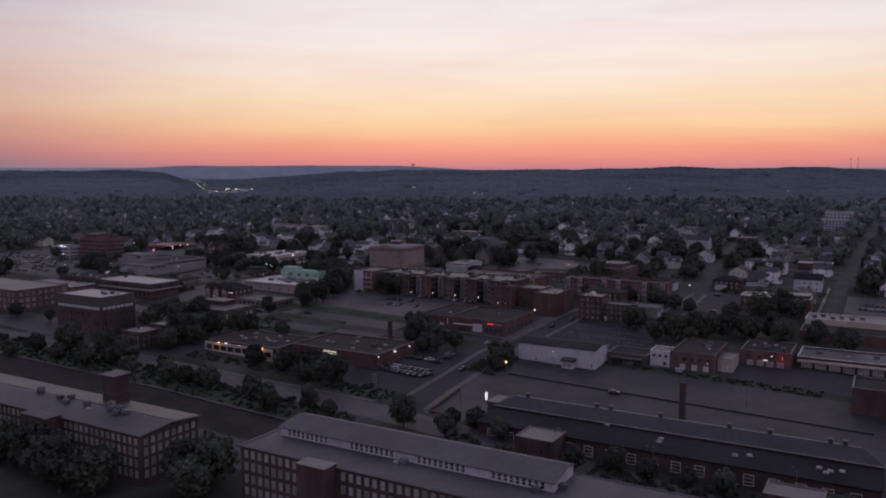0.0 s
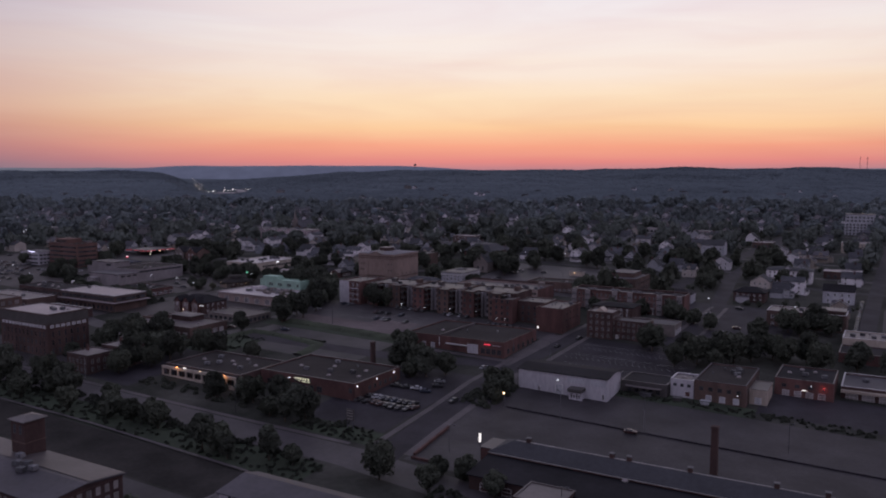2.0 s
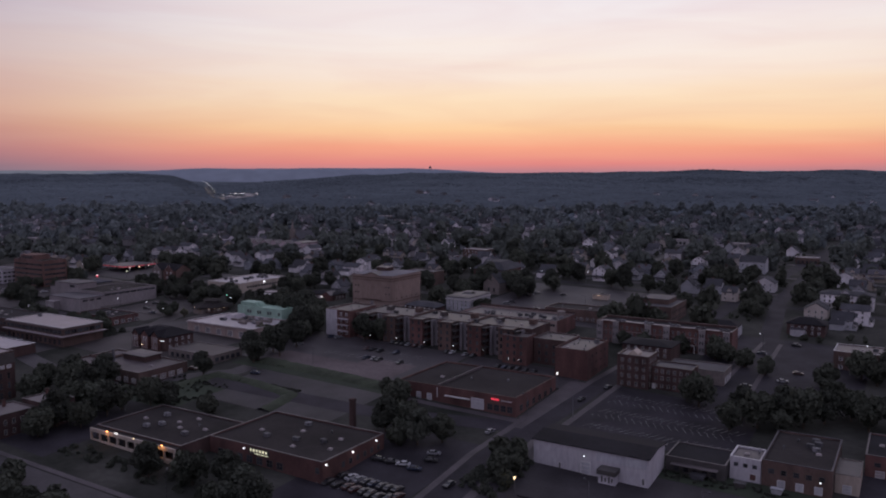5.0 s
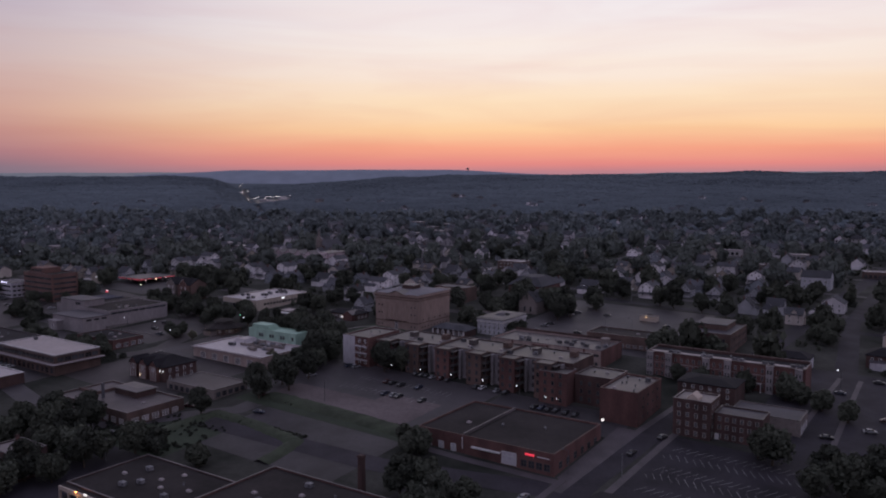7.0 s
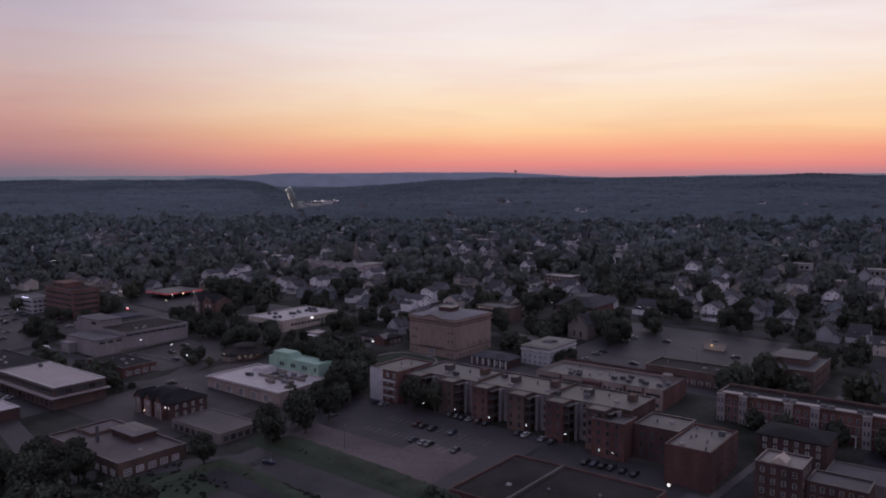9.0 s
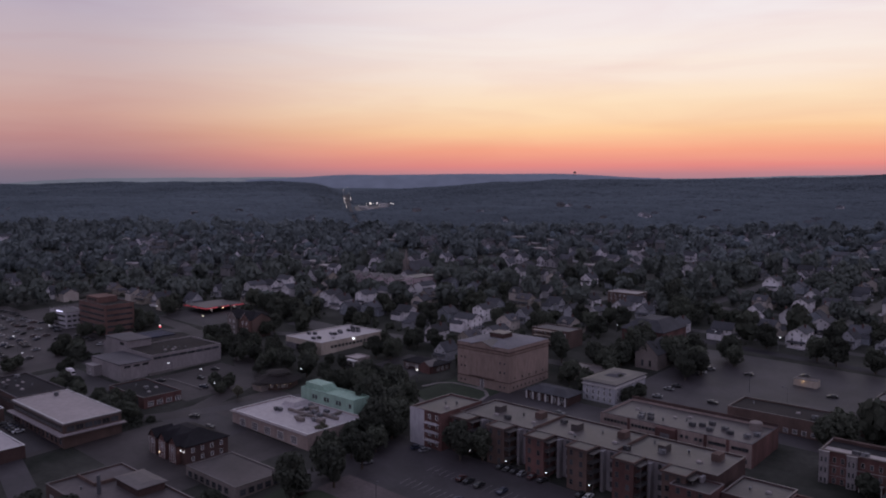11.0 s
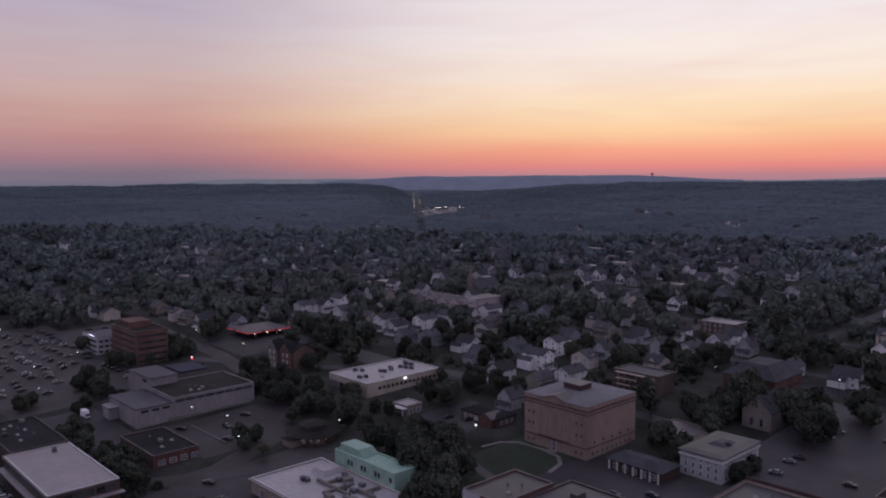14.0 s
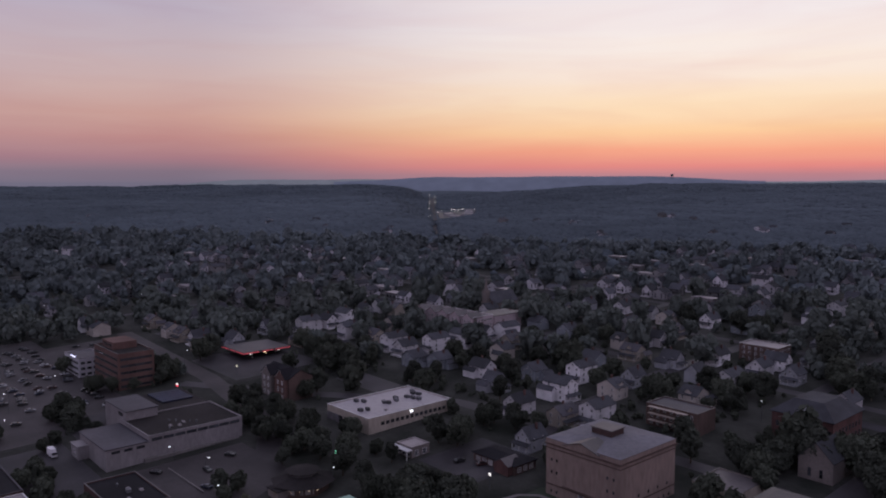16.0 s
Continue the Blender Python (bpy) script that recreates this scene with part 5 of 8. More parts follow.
    r, sz = hipped("back_house", "dark three-storey house behind the brick row", "house", -160, -138, 452, 468, 8.5, 1.2, 7, BRICK_DARK, ROOF_BLACK)
    openings(r, sz, "S", [0.9, 3.9, 6.4], 6, 1, 21, window_mesh(1.1, 1.5))
    r, sz = block("brick_hall", "brown brick hall with a raised flat roof", "hall", -184, -160, 533, 566, 9.4, BRICK_BROWN, ROOF_GREY, 0.5, ROOF_PALE)
    part("upper_roof", Shape().box(4, 19, 12, 30, 9.4, 12), BRICK_BROWN, r)
    part("upper_slab", Shape().box(3.6, 19.4, 11.6, 30.4, 12, 12.3), ROOF_GREY, r)
    openings(r, sz, "S", [2.0, 5.6], 5, 1, 23, window_mesh(1.5, 1.9, TRIM_DARK, GLASS))
    openings(r, sz, "E", [2.0, 5.6], 7, 1, 32, window_mesh(1.5, 1.9, TRIM_DARK, GLASS))
    r, sz = hipped("long_house", "long low house with a grey hipped roof", "house", -147, -123, 522, 534, 5.5, 2.2, 5, WALL_GREY, ROOF_BLACK)
    openings(r, sz, "S", [0.9, 3.4], 8, 1, 23, window_mesh(1.2, 1.4))


long_row()
# ---------------------------------------------------------------- the stone hall and its neighbours
def stone_hall():
    x0, x1, y0, y1, h = -346, -316, 491, 522, 17.8
    zb = land(-331, 491)
    root = thing("stone_hall", "massive tan stone lodge hall with almost windowless walls", "hall", x0, y0, zb)
    L, D = x1 - x0, y1 - y0
    part("wall", Shape().box(0, L, 0, D, -3, h), BRICK_TAN, root)
    part("cornice", Shape().box(-0.5, L + 0.5, -0.5, D + 0.5, h, h + 0.5).box(-0.2, L + 0.2, -0.2, D + 0.2, h - 1.4, h - 1.1), BRICK_BROWN, root, "dark projecting cornice")
    part("parapet", Shape().box(-0.1, L + 0.1, -0.1, D + 0.1, h + 0.5, h + 1.9), BRICK_TAN, root)
    part("roof", Shape().hip(0, L, 0, D, h + 1.9, 1.0, 9, 0.15, 0.12), ROOF_BLUE, root, "low pale hipped roof")
    part("pediment", Shape().gable_wall(8, 22, -0.5, 1.0, h + 0.4, h + 1.4, 2.4, "y"), BRICK_TAN, root, "low front pediment")
    part("pediment_roof", Shape().gable(8, 22, -0.6, 8, h + 1.4, 2.2, 0.4, 0.2, "y"), ROOF_PALE, root)
    part("roof_lantern", Shape().box(9.0, 17.0, 13, 20, h + 2.2, h + 5.0), BRICK_DARK, root, "dark boxed roof lantern")
    part("lantern_roof", Shape().box(8.6, 17.4, 12.6, 20.4, h + 5.0, h + 5.3), ROOF_PALE, root)
    for x in (8.0, 11.4, 14.8, 18.2, 21.6):
        part("pilaster", Shape().box(x - 0.5, x + 0.5, -0.12, 0, 4.5, 14.5), BRICK_TAN, root)
    part("entablature", Shape().box(7, 22.6, -0.2, 0, 14.5, 15.3), BRICK_TAN, root)
    part("belt", Shape().box(-0.15, L + 0.15, -0.15, 0, 3.9, 4.3).box(L, L + 0.15, 0, D, 3.9, 4.3).box(7.4, 22.2, -0.9, -0.15, 4.6, 4.9), BRICK_BROWN, root)
    part("door", door_mesh(2.2, 4.2, DOOR), None, root, "tall dark entrance door", (14.8, 0, 0))
    part("porch_step", Shape().box(12.5, 17, -2.4, 0, -1.5, 0.1), CONCRETE, root)
    slot = window_mesh(0.7, 1.0, TRIM_DARK, GLASS, sill=False)
    for z in (1.4, 8.0, 12.2):
        for x in (2.4, 4.6, 25.2, 27.6):
            part("window", slot, None, root, "", (x, 0, z))
    openings(root, (L, D), "E", [1.2], 9, 2, 29, slot)
    openings(root, (L, D), "E", [5.2], 5, 2, 29, slot)
    TAKEN.append((x0 - 2, x1 + 2, y0 - 2, y1 + 2))


stone_hall()
r, sz = hipped("club_house", "pale three-storey square house with heavy cornice", "house", -287, -271.5, 506, 533, 8.6, 0.5, 3, SIDING_GREY, ROOF_PALE, 0.8)
part("cornice", Shape().box(-0.5, 16, -0.5, 27.5, 7.0, 7.5), TRIM, r, "white cornice")
part("roof_hut", Shape().hip(5, 11, 10, 18, 9.0, 1.0, 2, 0.5), ROOF_GREY, r)
openings(r, sz, "S", [0.8, 3.4], 5, 0.8, 14.8, window_mesh(1.3, 1.7)), openings(r, sz, "E", [0.8, 3.4], 8, 1, 26, window_mesh(1.3, 1.7)), openings(r, sz, "S", [5.9], 5, 0.8, 14.8, window_mesh(0.9, 0.9)), openings(r, sz, "E", [5.9], 8, 1, 26, window_mesh(0.9, 0.9))
r, sz = hipped("carriage_house", "long low house with slate roof and white columns", "house", -307, -286, 492, 503, 3.6, 2.0, 4.5, BRICK_DARK, ROOF_SLATE, 0.9)
for i in range(7):
    part("column", Shape().box(0.3 + i * 3.3, 0.8 + i * 3.3, -0.85, -0.4, -1, 3.6), TRIM, r)
openings(r, sz, "S", [0.5], 5, 1, 20, window_mesh(2.0, 2.2, TRIM, GLASS, 2))


def mint_and_market():
    r, sz = block("mint_building", "mint green painted two-storey building", "shop", -371, -338, 418.5, 427.5, 9.4, WALL_MINT, WALL_MINT, 0.4, WALL_MINT)
    for u in (9, 16.5, 24):
        openings(r, sz, "S", [6.2], 2, u - 1.8, u + 1.8, window_mesh(1.2, 1.8, TRIM_DARK, GLASS))
    part("window", window_mesh(1.2, 1.8, TRIM_DARK, GLASS), None, r, "", (31, 0, 6.2))
    part("stair_head", Shape().box(0.4, 11, 2.2, 8.6, 9.4, 11.6), WALL_MINT, r, "raised mint green stair head")
    for i in range(4):
        part("roof_step", Shape().box(11 + i * 0.8, 11.8 + i * 0.8, 2.2, 8.6, 9.4, 11.2 - i * 0.5), WALL_MINT, r)
    r, sz = block("market_hall", "low white-roofed shop with tan pink walls", "shop", -379, -331, 390, 418.2, 5.2, WALL_BLUSH, ROOF_WHITE, 0.4, TRIM)
    openings(r, sz, "S", [0.4], 5, 3, 44, door_mesh(3.6, 3.0, DOOR), "door")
    openings(r, sz, "W", [0.6], 4, 3, 26, window_mesh(2.4, 2.0, TRIM_DARK, GLASS, 2))
    part("raised_roof", Shape().box(8, 16, 18, 27.6, 5.2, 6.9, 0, 1.2), ROOF_WHITE, r, "raised white roof section")
    for x0, x1, y0, y1, z in ((17, 35, 14.6, 15.6, 0.9), (21, 22, 15.6, 24, 0.8), (27, 28.2, 10, 22, 0.7), (33, 42, 19, 20.2, 1.0), (36, 37, 20.2, 26, 0.9), (30, 33.5, 8.5, 10.5, 1.3), (24, 26.5, 20, 23, 1.6), (38, 41, 12, 14.5, 1.4)):
        part("roof_duct", Shape().box(x0, x1, y0, y1, 5.4, 5.4 + z, 0, 0.08).box(x0 + 0.2, x1 - 0.2, y0 + 0.2, y1 - 0.2, 5.2, 5.4), WALL_STONE, r, "dull tan roof duct")
    part("roof_edge", Shape().box(-0.7, 48.3, -0.9, -0.1, 5.1, 5.4), ROOF_LIGHT, r, "pale overhanging roof edge")
    units_on(r, [("ac", 13, 12), ("ac", 14.5, 12.6), ("ac", 12, 20), ("ac", 22, 20), ("ac", 25, 22), ("ac", 28, 19), ("ac", 30, 16), ("ac", 33, 18), ("ac", 36, 13), ("ac", 20, 24), ("ac", 39, 20), ("ac", 31, 23)], 5.2)


mint_and_market()


def west_side():
    r, sz = block("white_roof_hall", "large hall with a bright white flat roof", "hall", -451, -402, 333, 355, 8.8, BRICK_BROWN, ROOF_LIGHT, 0.15, TRIM)
    part("upper_band", Shape().box(-0.5, 49.5, -0.5, 0, 8.3, 8.85).box(-0.5, 0, 0, 22, 8.3, 8.85).box(49, 49.5, 0, 22, 8.3, 8.85), ROOF_PALE, r, "pale overhanging fascia")
    openings(r, sz, "W", [5.5], 7, 1, 21, window_mesh(1.8, 1.8, TRIM_DARK, GLASS))
    openings(r, sz, "S", [5.6], 14, 1, 48, window_mesh(3.1, 2.0, TRIM_DARK, GLASS, 2))
    openings(r, sz, "E", [5.6], 6, 1, 21, window_mesh(3.0, 2.0, TRIM_DARK, GLASS, 2))
    part("canopy", Shape().box(0, 51.4, -2.4, -0.12, 4.7, 5.1).box(49, 51.4, -0.12, 23, 4.7, 5.1), ROOF_LIGHT, r, "pale flat canopy round the hall")
    openings(r, sz, "S", [0.3], 12, 1, 48, window_mesh(2.6, 2.6, BRICK_RED, GLASS))
    units_on(r, [("ac", 6, 15)], 8.8)
    r, sz = block("works_annexe", "low annexe with a pale flat roof", "works", -500, -452, 312, 330, 5.4, BRICK_BROWN, ROOF_PALE, 0.3, TRIM)
    openings(r, sz, "S", [1.0], 12, 1, 47, window_mesh(2.0, 2.2, TRIM, GLASS))
    units_on(r, [("hatch", 20, 9), ("ac", 32, 8)], 5.4)
    r, sz = block("works_annexe", "low brick annexe with a bright pale roof", "works", -440, -404.5, 299, 320.5, 5.0, BRICK_DARK, ROOF_WHITE, 0.2, TRIM)
    openings(r, sz, "S", [1.0], 8, 1, 31, window_mesh(2.0, 2.0, TRIM_DARK, GLASS))
    r, sz = block("brick_works", "tall dark brick works with bright strip windows and pale roof", "works", -386, -350, 258, 279, 19.0, BRICK_DARK, ROOF_LIGHT, 0.3, ROOF_PALE)
    tall, strip = window_mesh(1.5, 2.7, BRICK_BROWN, GLASS), window_mesh(1.9, 1.4, TRIM, WALL_GREY)
    openings(r, sz, "S", [0.8, 4.7, 8.6], 11, 1, 35, tall), openings(r, sz, "E", [0.8, 4.7, 8.6], 6, 1, 20, tall)
    openings(r, sz, "S", [12.8], 13, 1, 35, strip), openings(r, sz, "E", [12.8], 7, 1, 20, strip)
    part("blank_band", Shape().box(-0.12, 36.12, -0.12, 0, 14.6, 18.8).box(36, 36.12, 0, 21, 14.6, 18.8), TRIM_DARK, r, "dark blank band below the roof")
    units_on(r, [("ac", 22, 12), ("ac", 25, 11), ("hatch", 30, 15), ("ac", 27, 14)], 19.0)
    r, sz = block("brick_works", "orange-brown brick works with arched bays", "works", -525, -437, 267, 300, 11.5, BRICK_BROWN, ROOF_PALE, 0.4)
    openings(r, sz, "S", [0.8, 4.4, 8.0], 20, 1, 87, window_mesh(2.6, 2.6, BRICK_DARK, BLIND, 2))
    openings(r, sz, "E", [0.8, 4.4, 8.0], 8, 1, 32, window_mesh(2.6, 2.6, BRICK_DARK, BLIND, 2))
    for x0, x1, y0, y1, h in ((-326, -312, 251, 264, 7.8), (-322, -307, 265, 276, 8.6)):
        r, sz = block("brick_house", "small brick house with a flat pale roof", "house", x0, x1, y0, y1, h, BRICK_DARK, ROOF_PALE, 0.3)
        openings(r, sz, "S", [0.9, 4.2], 5, 0.6, x1 - x0 - 0.6, window_mesh(1.1, 1.9, TRIM_MILL)), openings(r, sz, "E", [0.9, 4.2], 4, 0.6, y1 - y0 - 0.6, window_mesh(1.1, 1.9, TRIM_MILL))
        chimney(x0 + 3, y0 + 8, 2.0, 0.9, "short brick chimney on a flat roof", r.location.z + h)
    r, sz = block("flat_store", "low store with wide pale roof and brick band", "store", -365, -318, 312, 337, 4.8, BRICK_BROWN, ROOF_DULL, 0.5, ROOF_PALE)
    part("penthouse", Shape().box(17, 31.5, 15, 23.6, 4.8, 7.2), BRICK_DARK, r, "dark raised roof storey")
    part("penthouse_roof", Shape().hip(17, 31.5, 15, 23.6, 7.2, 0.5, 3, 0.7), ROOF_PALE, r)
    part("dividing_wall", Shape().box(0.4, 13, 9.6, 10.0, 4.8, 5.9).box(12.6, 13.0, 10.0, 24.6, 4.8, 5.9), BRICK_BROWN, r, "low parapet across the roof")
    part("roof_duct", Shape().tube(19.5, 8.2, 4.8, 10.6, 0.7, 0.6, 8), STEEL_DARK, r, "dark metal flue")
    openings(r, sz, "S", [0.5], 9, 2, 46, window_mesh(2.8, 2.2, TRIM, BLIND, 2)), openings(r, sz, "E", [0.5], 5, 1, 23, window_mesh(2.8, 2.2, TRIM, BLIND, 2))
    units_on(r, [("hatch", 40, 12), ("vent", 12, 6)], 4.8)
    r, sz = block("flat_store", "low grey flat-roofed store", "store", -346, -316.5, 350, 368, 3.6, WALL_STONE, ROOF_DULL, 0.2)
    openings(r, sz, "S", [0.5], 7, 1, 26, window_mesh(2.2, 2.0, TRIM_DARK, GLASS)), openings(r, sz, "E", [0.5], 5, 1, 17, window_mesh(2.2, 2.0, TRIM_DARK, GLASS))
    r, sz = hipped("timbered_house", "dark brick house with slate roof and white timber gables", "house", -376, -353, 354, 371, 6.2, 3.4, 7.5, BRICK_DARK, ROOF_BLACK, 0.5)
    for a in (0.6, 7.5, 14.8):
        part("gable", Shape().gable_wall(a, a + 5, -1.6, 3, -2, 6.6, 2.6, "y"), BRICK_RED, r, "projecting timbered gable")
        part("gable_roof", Shape().gable(a, a + 5, -1.6, 6, 6.6, 2.6, 0.35, 0.2, "y"), ROOF_BLACK, r)
        for u in (0.4, 1.6, 2.8, 4.0):
            part("timber", Shape().box(a + u, a + u + 0.18, -1.7, -1.6, 0, 6.4), TRIM, r)
        part("window", window_mesh(1.3, 1.7), None, r, "", (a + 2.5, -1.62, 4), 0)
    openings(r, sz, "E", [0.8, 3.8], 4, 1, 16, window_mesh(1.2, 1.6))
    for x in (15, 17):
        lamp_on(r, (x + 5.2, 0, 4.6), LAMP_WHITE, 0.18, 5, (1, 0.9, 0.75))
    lamp_on(r, (8, -1.7, 1.8), LAMP_WARM, 0.2)
    r, sz = block("dark_store", "low dark-roofed brick store", "store", -453.5, -422, 374.5, 392, 4.2, BRICK_RED, ROOF_BLACK, 0.4)
    openings(r, sz, "S", [0.5], 6, 1, 28, window_mesh(2.6, 2.0, TRIM_DARK, GLASS, 2)), openings(r, sz, "E", [0.5], 4, 1, 18, window_mesh(2.6, 2.0, TRIM, GLASS, 2))
    units_on(r, [("hatch", 14, 10), ("ac", 17, 9), ("hatch", 18, 13), ("vent", 9, 8), ("hatch", 23, 7)], 4.2)
    # long pale store with a raised hall
    r, sz = block("long_store", "long pale store with a dark clerestory strip", "store", -499, -469, 403, 442, 9.0, WALL_LILAC, ROOF_BROWN, 0.3, WALL_LILAC)
    openings(r, sz, "E", [7.0], 8, 1, 38, window_mesh(4.2, 1.25, TRIM_DARK, GLASS, 1, False))
    wing = part("front_wing", Shape().box(0.4, 30.4, -16, -0.01, -3, 7.3), WALL_LILAC, r, "lower pale front wing")
    part("front_roof", Shape().box(0.1, 30.8, -16.4, -0.02, 7.3, 7.65), ROOF_GREY, r)
    for u in (-14, -9.4, -4.8):
        part("window", window_mesh(3.2, 1.1, TRIM_DARK, GLASS, 1, False), None, wing, "", (30.4, u + 1.6, 5.4), 90)
    part("porch", Shape().box(3, 11, -20, -16, -2, 4.6).box(2.6, 11.4, -20.4, -16, 4.6, 4.9), WALL_LILAC, r, "pale entrance porch"), part("door", door_mesh(2.4, 2.8, DOOR), None, r, "", (7, -20, 0.2))
    part("loading_ledge", Shape().box(30, 31.6, -2, 37, -2, 1.1), CONCRETE, r, "low concrete loading ledge")
    part("rear_wing", Shape().box(-30, 0, 4, 39, -3, 9.0), WALL_LILAC, r, "pale rear wing"), part("rear_roof", Shape().box(-30.2, 0.3, 3.8, 38.6, 9.0, 9.25), ROOF_BROWN, r)
    part("raised_hall", Shape().box(-20, 4, 1, 14, -3, 12.6), WALL_LILAC, r, "raised pale hall on the roof")
    part("window", window_mesh(5.0, 1.6, TRIM_DARK, GLASS, 3), None, r, "", (-2, 1, 10.0))
    part("raised_slab", Shape().box(-20.4, 4.4, 0.6, 14.4, 12.6, 12.9), ROOF_GREY, r)
    for i in range(5):
        part("solar_panel", Shape().box(-28 + i * 3.6, -24.8 + i * 3.6, 22, 36, 9.4, 9.9), material("blue_roof_panel", (0.018, 0.022, 0.045), 0.7, 0.3, 2.0) if i == 0 else bpy.data.materials["blue_roof_panel"], r)
    sg = thing("lit_sign_mast", "small lit sign glowing white and red", "sign", -524.5, 438, r.location.z + 9.25)
    part("mast", Shape().tube(0, 0, 0, 2.4, 0.15), STEEL_DARK, sg), part("upper_panel", Shape().box(-0.8, 0.8, -0.2, 0.2, 3.2, 3.7), SIGN_WHITE, sg), part("lower_panel", Shape().box(-0.9, 0.9, -0.2, 0.2, 2.4, 3.2), SIGN_RED, sg)
    units_on(r, [("hatch", 22, 12), ("hatch", 24, 15), ("vent", 26, 10), ("hatch", 21, 18), ("vent", 18, 16), ("vent", 20, 17.5), ("vent", 16, 14), ("vent", 22, 20), ("vent", 24, 22)], 9.0)
    part("kerb", Shape().box(0, 30, -0.2, 0.2, 0, 0.4), CONCRETE, thing("kerb", "pale concrete kerb beside the car park", "kerb", -457, 405.5, land(-442, 405.5)))
    # office towers
    r, sz = block("office_block", "five-storey orange brick office block with window bands", "office", -604, -569, 427, 445, 17.6, BRICK_ORANGE, ROOF_BROWN, 0.6)
    for z in (0.8, 4.2, 7.6, 11.0, 14.4):
        openings(r, sz, "S", [z], 8, 1, 34, window_mesh(4.0, 1.4, TRIM_DARK, GLASS, 3, False)), openings(r, sz, "E", [z], 4, 1, 17, window_mesh(4.0, 1.4, TRIM_DARK, GLASS, 3, False))
    part("upper_storey", Shape().box(4, 20, 3, 15, 17.6, 21.2), BRICK_ORANGE, r, "set-back orange top storey")
    for u in (7, 10, 13, 16):
        part("window", window_mesh(2.2, 1.6, TRIM_DARK, GLASS), None, r, "", (u, 3, 18.6))
    r, sz = block("office_block", "white three-storey office block with blue lit top", "office", -632, -608, 420, 434, 9.6, WALL_WHITE, ROOF_GREY, 0.4)
    openings(r, sz, "S", [0.8, 3.8, 6.8], 8, 0.6, 23.4, window_mesh(2.2, 1.3, TRIM_DARK, GLASS)), openings(r, sz, "E", [0.8, 3.8, 6.8], 4, 0.6, 13.4, window_mesh(2.2, 1.3, TRIM_DARK, GLASS))
    for x in (12, 15, 18):
        part("roof_lamp", Shape().box(x, x + 0.8, -0.3, 0, 9.9, 10.5), shining("violet_lamp", (0.72, 0.7, 1.0), 3.0), r)
    # shop with white membrane roof
    r, sz = block("white_roof_shop", "large shop with a bright white roof and many machines", "shop", -463, -432.5, 480, 526, 6.2, WALL_CREAM, ROOF_WHITE, 0.4, TRIM)
    openings(r, sz, "E", [2.6], 14, 6, 43, window_mesh(1.8, 1.5, TRIM_DARK, GLASS)), openings(r, sz, "S", [0.4], 4, 8, 25, window_mesh(3.2, 3.2, TRIM_DARK, GLASS, 2))
    part("corner_recess", Shape().box(-0.1, 9, -0.1, 0, 0, 3.6), DOOR, r)
    units_on(r, [("ac", 15, 20), ("ac", 17, 21), ("ac", 16, 26), ("ac", 13, 28), ("ac", 15, 33), ("ac", 18, 34), ("ac", 21, 35), ("ac", 12, 39), ("ac", 15, 40), ("ac", 9, 41), ("ac", 8, 14), ("ac", 5, 12), ("ac", 18, 5), ("ac", 19, 8), ("hatch", 24, 14)], 6.2)
    lamp_on(r, (0, 0, 0), LAMP_WHITE, 0.1)
    part("wall_lamp", Shape().box(30.5, 30.8, 22, 23.6, 5.2, 5.9), LAMP_WHITE, r, "bright lit wall lamp")
    # round diner
    zb = land(-407, 430)
    d = thing("round_diner", "octagonal diner with wide dark roof and a ring of lamps", "diner", -407, 433, zb)
    part("wall", Shape().tube(0, 0, -1, 3.2, 9.0, n=8), BRICK_BROWN, d), part("roof", Shape().tube(0, 0, 3.2, 5.4, 11.4, 5.0, 8), ROOF_BROWN, d, "wide brown shingle roof")
    part("clerestory", Shape().tube(0, 0, 5.4, 6.6, 5.0, 4.8, 8), TRIM_DARK, d, "dark clerestory ring"), part("roof_cap", Shape().tube(0, 0, 6.6, 7.2, 6.0, 1.0, 8), ROOF_BROWN, d)
    part("porch", Shape().box(-3.2, 3.2, -12.0, -8.0, -1, 2.4), WALL_STONE, d, "pale square entrance porch"), part("porch_roof", Shape().box(-3.6, 3.6, -12.4, -8.0, 2.4, 2.7), ROOF_BROWN, d)
    for i in range(11):
        a = math.pi * (1.02 + i * 0.096)
        part("eave_lamp", Shape().box(-0.08, 0.08, -0.08, 0.08, 2.48, 2.64), LAMP_WARM, d, "", (10.3 * math.cos(a), 10.3 * math.sin(a), 0))
        part("shop_window", window_mesh(2.0, 1.6, TRIM_MILL, BLIND), None, d, "", (8.6 * math.cos(a), 8.6 * math.sin(a), 0.8), math.degrees(a) + 90)
    l = bpy.data.lights.new("eave_light", "POINT")
    l.energy, l.color, l.shadow_soft_size = 14, (1, 0.7, 0.45), 0.6
    new("eave_light", l).location = (-405, 420, zb + 2.2)
    TAKEN.append((-420, -394, 419, 446))
    # filling station
    x0, x1, y0, y1, h = -604, -577, 499, 529, 4.4
    c = thing("station_canopy", "filling station canopy with red lit edge", "canopy", x0, y0, land((x0 + x1) / 2, y0))
    L, D = x1 - x0, y1 - y0
    for u in (0.15, 0.85):
        for w in (0.25, 0.75):
            part("post", Shape().box(L * u - 0.25, L * u + 0.25, D * w - 0.25, D * w + 0.25, -1, h - 0.9), TRIM, c)
    part("deck", Shape().box(0, L, 0, D, h - 0.9, h), ROOF_PALE, c)
    red_edge = shining("red_lit_edge", (0.70, 0.10, 0.13), 0.3)
